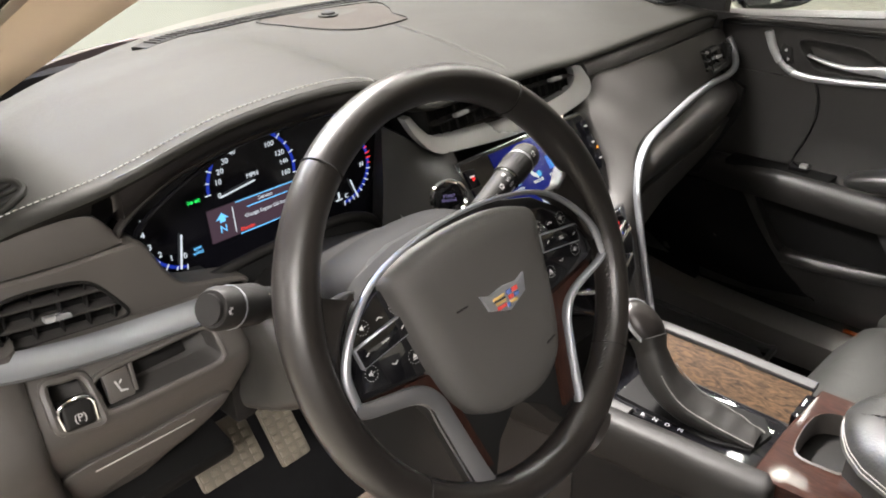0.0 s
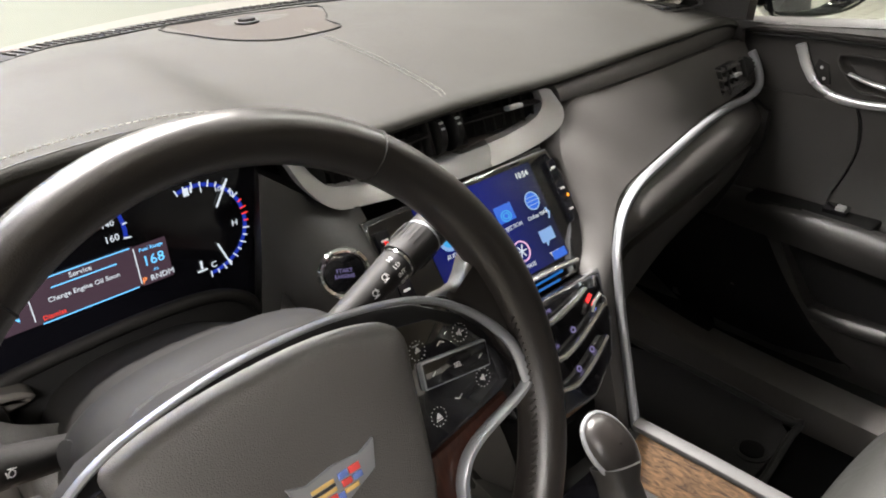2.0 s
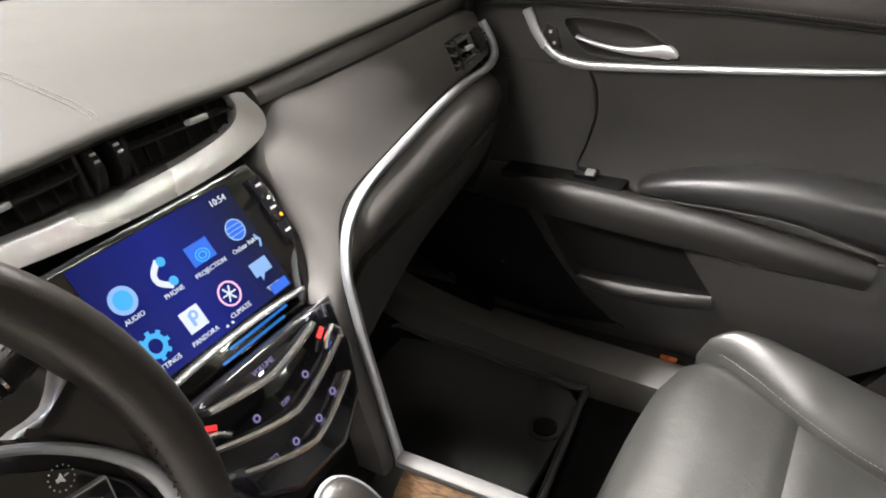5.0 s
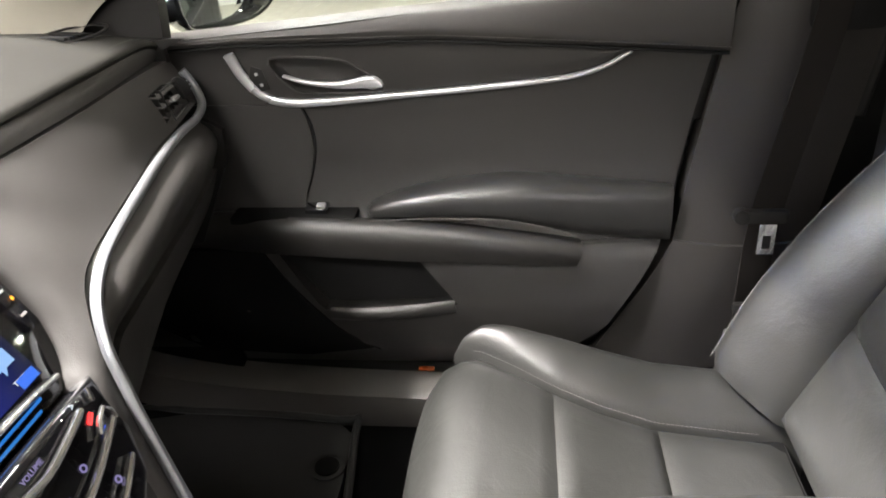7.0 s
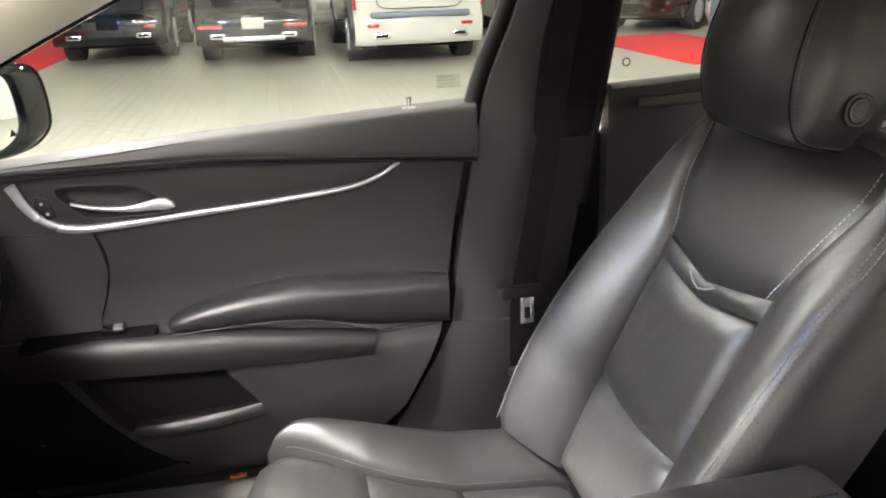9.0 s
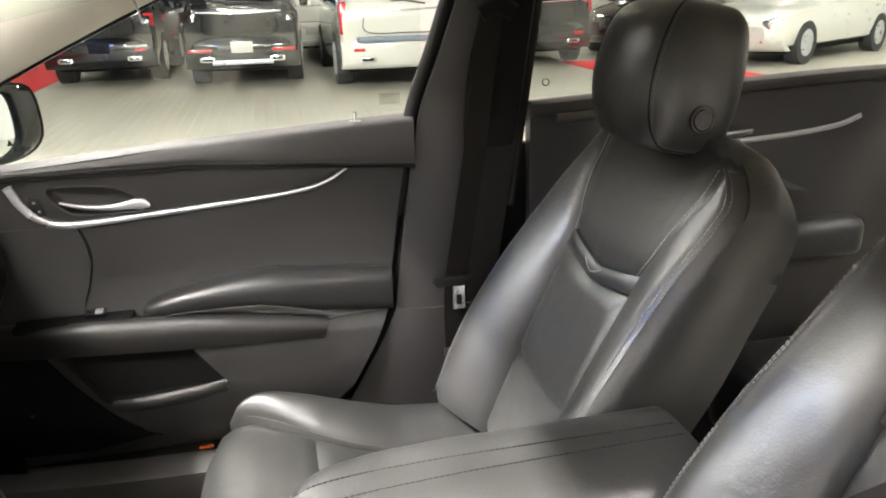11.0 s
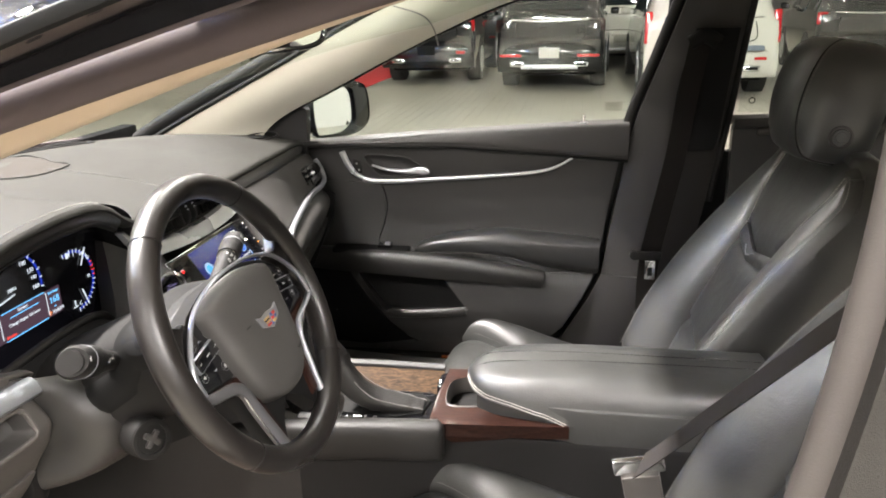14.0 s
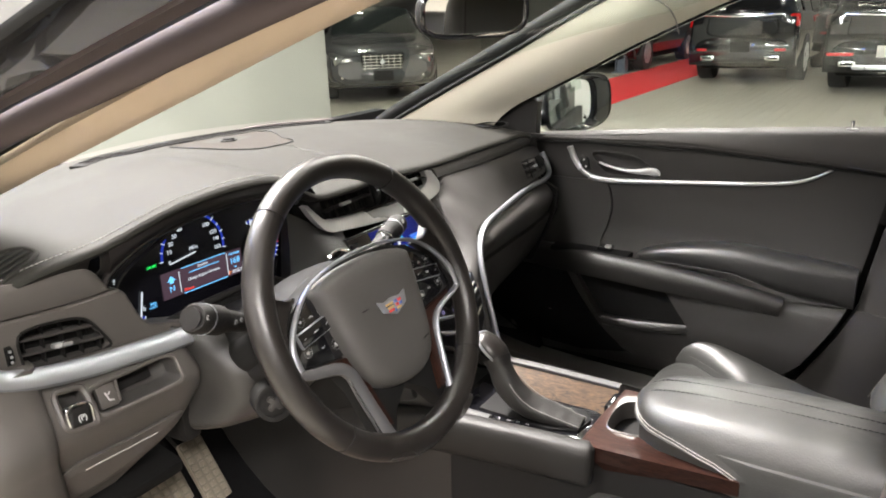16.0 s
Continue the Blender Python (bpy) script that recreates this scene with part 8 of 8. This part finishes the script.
put(part("housing_lip", tube(hs[0], 0.003, 8, mm.col[2].xyz, True), BLACKPAINT), dmr)
put(part("mirror_glass", prism([(p.x * 0.68 - 0.020, p.y * 0.86) for p in spline([(a, b, 0) for a, b in shape], 3, True)], 0.002, mm @ pose(0, 0, -0.006)), MIRROR, None, "silvered mirror glass"), dmr)
put(part("lane_mark", prism([(-0.005, -0.004), (0.005, -0.004), (0.0, 0.006)], 0.0006, mm @ pose(0.02, -0.032, -0.0035)), PLASTIC, None, "small warning symbol"), dmr)
put(part("arm", sweep([mm @ Vector((-0.06, -0.03, -0.05)), Vector((0.75, 0.79, 1.09)), Vector((0.70, 0.80, 1.088))], oval(0.03, 0.022, 12), (0, 0, 1)), BLACKPAINT), dmr)

rv = thing("rear_view_mirror", "black-rimmed interior mirror hanging behind the windshield", "mirror", (0.02, 0.52, 1.36))
rm = frame_of((0.028, 0.520, 1.366), (0.93, -0.36, 0.0), (0.0, -0.07, 1.0))
sh = [(p[0], p[1]) for p in oval(0.100, 0.034, 36, 0.55)]
bodyr = []
for k, d in ((1.0, 0.0), (1.02, -0.01), (0.92, -0.03), (0.5, -0.045), (0.02, -0.047)):
    bodyr.append([rm @ Vector((x * k, y * k, d)) for x, y in sh])
put(part("housing", grid(bodyr, None, True), DARKP), rv)
put(part("rim", tube(bodyr[0], 0.004, 8, rm.col[2].xyz, True), PIANO, None, "glossy black rim"), rv)
put(part("mirror_glass", prism([(x * 0.97, y * 0.95) for x, y in sh], 0.002, rm @ pose(0, 0, -0.003)), MIRROR, None, "silvered mirror glass"), rv)
put(part("stem", tube([rm @ Vector((0, 0, -0.04)), Vector((0.02, 0.58, 1.40)), Vector((0.02, 0.60, 1.425))], 0.012, 10, (1, 0, 0)), DARKP), rv)

# ---- parked cars in the hall ----
def car_body(sections, n=9):
    """A loft: each section is (X, z_low, z_belt, z_top, half width, half width of the roof)."""
    rr = []
    for X, zl, zb, zt, w, wr in sections:
        half = [(0.80 * w, zl), (0.96 * w, zl + 0.06), (w, zl + 0.35 * (zb - zl)), (1.0 * w, zl + 0.7 * (zb - zl)), (0.97 * w, zb), (wr + 0.55 * (0.97 * w - wr), zb + 0.45 * (zt - zb)), (wr + 0.06, zt - 0.06 * min(1, (zt - zb) * 2)), (wr * 0.8, zt - 0.008), (0, zt)]
        rr.append([Vector((X, y, z)) for y, z in half] + [Vector((X, -y, z)) for y, z in half[-2::-1]])
    cols = [spline([r[j] for r in rr], 4) for j in range(len(rr[0]))]
    rows = [[cols[j][i] for j in range(len(cols))] for i in range(len(cols[0]))]
    return rows


def wheel(t, X, y, r, rimcol):
    s = 1 if y > 0 else -1
    m = frame_of((X, y, r), (1, 0, 0), (0, 0, 1)) if s < 0 else frame_of((X, y, r), (-1, 0, 0), (0, 0, 1))
    w = put2(part("wheel", ring(r * 0.62, r, 0.01, m, 32), TYRE), t)
    part("tyre", merge(sweep([m @ Vector((0, 0, 0.0)), m @ Vector((0, 0, -0.02)), m @ Vector((0, 0, -0.20)), m @ Vector((0, 0, -0.23))], oval(r, r, 32), (0, 0, 1), False, lambda f: (0.97,) * 2 if f in (0, 1) else (1, 1)), bmesh.new()), TYRE, w)
    b = disc(r * 0.62, 0.012, m, 28, 0.002)
    for k in range(7):
        block((r * 0.52, 0.05, 0.02), m @ pose(0, 0, 0.012, 0, 0, k * 360 / 7) @ pose(r * 0.32, 0, 0), 0.008, b)
    part("rim", b, rimcol, w, "bright alloy rim")


def put2(ob, t):
    ob.parent = t
    return ob


def suv(place, turn, paint, label, W=0.93, H=1.74, L=4.9, tail="bar", trimcol=None):
    """An SUV whose rear faces its local -x."""
    t = thing("parked_suv", label, "car", (0, 0, 0), "parked cars")
    sec = [(0.0, 0.42, 0.95, 1.00, W * 0.93, W * 0.6), (0.03, 0.34, 1.05, 1.20, W * 0.97, W * 0.66), (0.14, 0.30, 1.08, H * 0.80, W, W * 0.70), (0.40, 0.28, 1.10, H * 0.975, W, W * 0.74), (0.8, 0.27, 1.10, H, W, W * 0.76), (2.0, 0.26, 1.09, H, W, W * 0.76), (2.7, 0.26, 1.08, H * 0.97, W, W * 0.72), (3.5, 0.26, 1.06, 1.13, W, W * 0.70), (L - 0.3, 0.28, 0.98, 1.02, W * 0.96, W * 0.66), (L, 0.36, 0.8, 0.84, W * 0.84, W * 0.6)]
    rows = car_body(sec)
    b = grid(rows, None)
    b.faces.new([b.verts.new(p) for p in rows[0]]), b.faces.new([b.verts.new(p) for p in rows[-1]])
    put2(part("body", b, paint, None, "", 50), t)
    # rear glass, side glass
    rg = [[(0.02 + 0.30 * f - 0.012, y * W * (0.70 - 0.06 * f), 1.14 + (H * 0.93 - 1.14) * f) for y in (-1, -0.5, 0, 0.5, 1)] for f in (0, 0.35, 0.7, 1)]
    rg = [[(0.055 + 0.27 * f ** 1.25 - 0.02 * (1 - y * y), y * W * (0.72 - 0.10 * f), 1.13 + (H * 0.945 - 1.13) * f) for y in (-1, -0.5, 0, 0.5, 1)] for f in (0, 0.35, 0.7, 1)]
    put2(part("rear_window", solid(patch(rg, 3, 3), (0.01, 0, 0)), CARGLASS, None, "dark rear window"), t)
    put2(part("roof_spoiler", block((0.22, W * 1.35, 0.035), pose(0.26, 0, H * 0.975, 0, -6, 0), 0.012), paint), t)
    for s in (-1, 1):
        for x0, x1 in ((0.55, 1.25), (1.33, 2.20), (2.28, 3.0)):
            sg = [[(x, s * (W * (0.985 - 0.155 * f) + 0.004), 1.13 + (H * 0.93 - 1.13) * f * (1 if x < 2.5 else 0.75)) for x in (x0 + 0.05 * f, (x0 + x1) / 2, x1 - (0.02 if x1 < 2.9 else 0.38 * f))] for f in (0, 0.5, 1)]
            put2(part("side_window", solid(patch(sg, 3, 3), (0, -s * 0.01, 0)), CARGLASS), t)
        put2(part("mirror", block((0.12, 0.16, 0.12), pose(3.05, s * (W + 0.10), 1.17), 0.04, None, 3), paint), t)
        if tail == "tall":
            put2(part("tail_lamp", block((0.12, 0.10, 0.44), pose(0.085, s * W * 0.935, 0.98, 0, 5, s * -8), 0.03, None, 3), REDLENS, None, "tall red tail lamp"), t)
        else:
            put2(part("tail_lamp", block((0.13, 0.17, 0.20), pose(0.085, s * W * 0.90, 1.00, 0, 8, s * -14), 0.035, None, 3), REDLENS if tail == "plain" else MAROON, None, "red tail lamp" if tail == "plain" else "dark smoked tail lamp"), t)
        put2(part("reflector", block((0.02, 0.34 if tail == "bar" else 0.16, 0.045), pose(-0.045, s * W * 0.72, 0.56), 0.01), REDLENS, None, "red bumper reflector"), t)
        put2(part("exhaust_tip", block((0.06, 0.22, 0.075), pose(-0.05, s * W * 0.60, 0.43), 0.02), CHROME, None, "chrome exhaust tip"), t)
        put2(part("exhaust_bore", block((0.064, 0.16, 0.04), pose(-0.052, s * W * 0.60, 0.43), 0.01), DARKP), t)
        for X in (0.98, L - 1.02):
            wheel(t, X, s * (W - 0.0), 0.385, SILVER)
    bump = [[(-0.05 + 0.09 * abs(y) ** 3 + d, y * W * 0.99, z) for y in (-1, -0.75, -0.4, 0, 0.4, 0.75, 1)] for z, d in ((0.30, 0.06), (0.36, 0.01), (0.48, -0.01), (0.62, -0.01), (0.72, 0.02), (0.76, 0.06))]
    put2(part("bumper", solid(patch(bump, 3, 3), (0.12, 0, 0)), trimcol or paint, None, "painted rear bumper"), t)
    if tail == "tall":
        put2(part("step_pad", block((0.10, W * 1.5, 0.07), pose(-0.07, 0, 0.70), 0.02), POST, None, "grey bumper step pad"), t)
        put2(part("high_brake_lamp", block((0.03, 0.22, 0.03), pose(0.30, 0, H * 0.93), 0.008), REDLENS, None, "high red brake lamp"), t)
    else:
        put2(part("diffuser", block((0.05, W * 1.05, 0.065), pose(-0.045, 0, 0.385), 0.02), SILVER if tail == "bar" else DARKP, None, "lower bumper insert"), t)
    put2(part("number_plate", block((0.012, 0.31, 0.155), pose(-0.068 if tail != "bar" else -0.062, 0, 0.60), 0.004), WHITEPAINT if tail != "plain" else DARKP, None, "blank plate panel"), t)
    put2(part("chrome_strip", sweep(spline([(0.0, -W * 0.72, 1.10), (-0.02, 0, 1.075), (0.0, W * 0.72, 1.10)], 6), oval(0.012, 0.010, 8), (1, 0, 0)), CHROME, None, "bright strip below the rear window"), t)
    put2(part("hatch_line", sweep(spline([(-0.005, -W * 0.62, 1.05), (-0.03, -W * 0.6, 0.80), (-0.03, 0, 0.775), (-0.03, W * 0.6, 0.80), (-0.005, W * 0.62, 1.05)], 5), oval(0.006, 0.006, 6), (1, 0, 0)), DARKP), t)
    put2(part("wiper", tube([Vector((-0.0, -0.30, 1.15)), Vector((0.03, 0.0, 1.20)), Vector((0.03, 0.18, 1.19))], 0.010, 6, (1, 0, 0)), DARKP), t)
    put2(part("underbody", block((L - 0.8, W * 1.7, 0.10), pose(L / 2, 0, 0.27), 0.03), DARKP), t)
    t.matrix_world = pose(place[0], place[1], 0, 0, 0, turn)
    return t


def sedan(place, turn, paint, label, W=0.92, H=1.45, L=4.9):
    """A saloon whose front faces its local +x."""
    t = thing("parked_sedan", label, "car", (0, 0, 0), "parked cars")
    sec = [(0.0, 0.40, 0.88, 0.98, W * 0.86, W * 0.6), (0.2, 0.32, 0.95, 1.05, W * 0.96, W * 0.66), (0.9, 0.28, 0.97, 1.10, W, W * 0.66), (1.5, 0.26, 0.97, H * 0.96, W, W * 0.66), (2.2, 0.26, 0.96, H, W, W * 0.68), (2.8, 0.26, 0.95, H * 0.93, W, W * 0.66), (3.5, 0.26, 0.92, 0.98, W, W * 0.7), (L - 0.5, 0.27, 0.80, 0.86, W * 0.97, W * 0.7), (L - 0.12, 0.30, 0.70, 0.75, W * 0.88, W * 0.62), (L, 0.38, 0.6, 0.64, W * 0.74, W * 0.5)]
    rows = car_body(sec)
    b = grid(rows, None)
    b.faces.new([b.verts.new(p) for p in rows[0]]), b.faces.new([b.verts.new(p) for p in rows[-1]])
    put2(part("body", b, paint, None, "", 50), t)
    wsn = [[(3.45 - 0.72 * f, y * W * (0.80 - 0.14 * f), 0.985 + (H * 0.955 - 0.985) * f + 0.02) for y in (-1, -0.5, 0, 0.5, 1)] for f in (0, 0.5, 1)]
    put2(part("windshield", solid(patch(wsn, 3, 3), (-0.01, 0, 0)), CARGLASS, None, "dark windshield"), t)
    for s in (-1, 1):
        for x0, x1 in ((1.15, 1.95), (2.02, 3.05)):
            sg = [[(x, s * (W * (0.975 - 0.20 * f) + 0.004), 0.99 + (H * 0.92 - 0.99) * f) for x in (x0 + 0.25 * f * (x0 < 1.5), (x0 + x1) / 2, x1 - (0.42 * f if x1 > 2.5 else 0))] for f in (0, 0.5, 1)]
            put2(part("side_window", solid(patch(sg, 3, 3), (0, -s * 0.01, 0)), CARGLASS), t)
        put2(part("headlamp", block((0.30, 0.30, 0.17), pose(L - 0.20, s * W * 0.70, 0.665, 0, 12, s * -24), 0.05, None, 3), CHROME, None, "bright headlamp"), t)
        put2(part("lamp_lens", block((0.26, 0.24, 0.12), pose(L - 0.165, s * W * 0.70, 0.67, 0, 12, s * -24), 0.04, None, 3), glow("lamp_lens_white", (0.9, 0.88, 0.8), 0.15)), t)
        put2(part("indicator", block((0.14, 0.05, 0.10), pose(L - 0.30, s * W * 0.885, 0.68, 0, 10, s * -12), 0.02), I_ORANGE if False else mat("amber_lens", (0.7, 0.25, 0.03), 0.2), None, "amber indicator"), t)
        put2(part("mirror", block((0.10, 0.17, 0.11), pose(3.05, s * (W + 0.08), 1.02), 0.04, None, 3), paint), t)
        put2(part("fog_lamp", block((0.06, 0.20, 0.08), pose(L - 0.06, s * W * 0.60, 0.42, 0, 0, s * -18), 0.02), CHROME), t)
        for X in (1.0, L - 0.95):
            wheel(t, X, s * W, 0.345, SILVER)
    put2(part("grille_frame", block((0.06, 0.66, 0.26), pose(L - 0.02, 0, 0.62, 0, 10, 0), 0.03, None, 3), DARKP, None, "dark grille"), t)
    gb = bmesh.new()
    for k in range(5):
        block((0.02, 0.62, 0.012), pose(L + 0.018, 0, 0.53 + 0.045 * k, 0, 10, 0), 0.003, gb)
    for k in range(7):
        block((0.02, 0.012, 0.23), pose(L + 0.016, -0.27 + 0.09 * k, 0.62, 0, 10, 0), 0.003, gb)
    put2(part("grille_mesh", gb, CHROME, None, "chrome egg-crate grille"), t)
    fb = [[(L - 0.02 - 0.30 * abs(y) ** 2.6 + d, y * W * 0.94, z) for y in (-1, -0.7, -0.35, 0, 0.35, 0.7, 1)] for z, d in ((0.24, -0.08), (0.30, 0.02), (0.42, 0.05), (0.50, 0.03))]
    put2(part("bumper", solid(patch(fb, 3, 3), (-0.15, 0, 0)), paint), t)
    put2(part("number_plate", block((0.01, 0.30, 0.15), pose(L + 0.06, 0, 0.42), 0.004), DARKP, None, "blank plate panel"), t)
    put2(part("bonnet_badge", disc(0.035, 0.01, pose(L + 0.03, 0, 0.62, 0, 90, 0), 16), SILVER), t)
    put2(part("underbody", block((L - 0.8, W * 1.7, 0.10), pose(L / 2, 0, 0.24), 0.03), DARKP), t)
    t.matrix_world = pose(place[0], place[1], 0, 0, 0, turn)
    return t


suv((12.15, 2.72), 0, BLACKPAINT, "glossy black parked SUV with red tail lamps, rear towards the aisle", 0.84, 1.66, 4.6, "plain")
suv((11.1, 0.55), -3, BLACKPAINT, "glossy black crossover with wide red reflectors and twin exhausts", 0.84, 1.60, 4.4, "bar")
suv((10.0, -1.70), 0, WHITEPAINT, "large white parked SUV with tall red tail lamps", 0.90, 1.78, 4.9, "tall", WHITEPAINT)
suv((11.95, -4.45), -6, BLACKPAINT, "black parked SUV with red lamps behind the pillar", 0.86, 1.66, 4.6, "plain")
suv((15.2, -0.75), 0, SILVERPAINT, "silver SUV parked in the second row", 0.84, 1.60, 4.5, "bar")
suv((17.6, 2.2), 0, GREYPAINT, "dark grey SUV parked in the second row", 0.84, 1.60, 4.5, "plain")
sedan((12.9, -11.4), 118, SILVERPAINT, "silver saloon with an egg-crate grille parked by the red carpet")
sedan((16.2, -10.2), 128, MAROON, "dark maroon saloon with a bright grille")
sedan((19.0, -8.6), 130, SILVERPAINT, "silver saloon parked in the far row")
sedan((12.0, 10.4), 222, GREYPAINT, "dark grey saloon with a crest on its grille beside the curtain")
sedan((18.6, 6.0), 180, BLACKPAINT, "black saloon parked behind the red carpet")
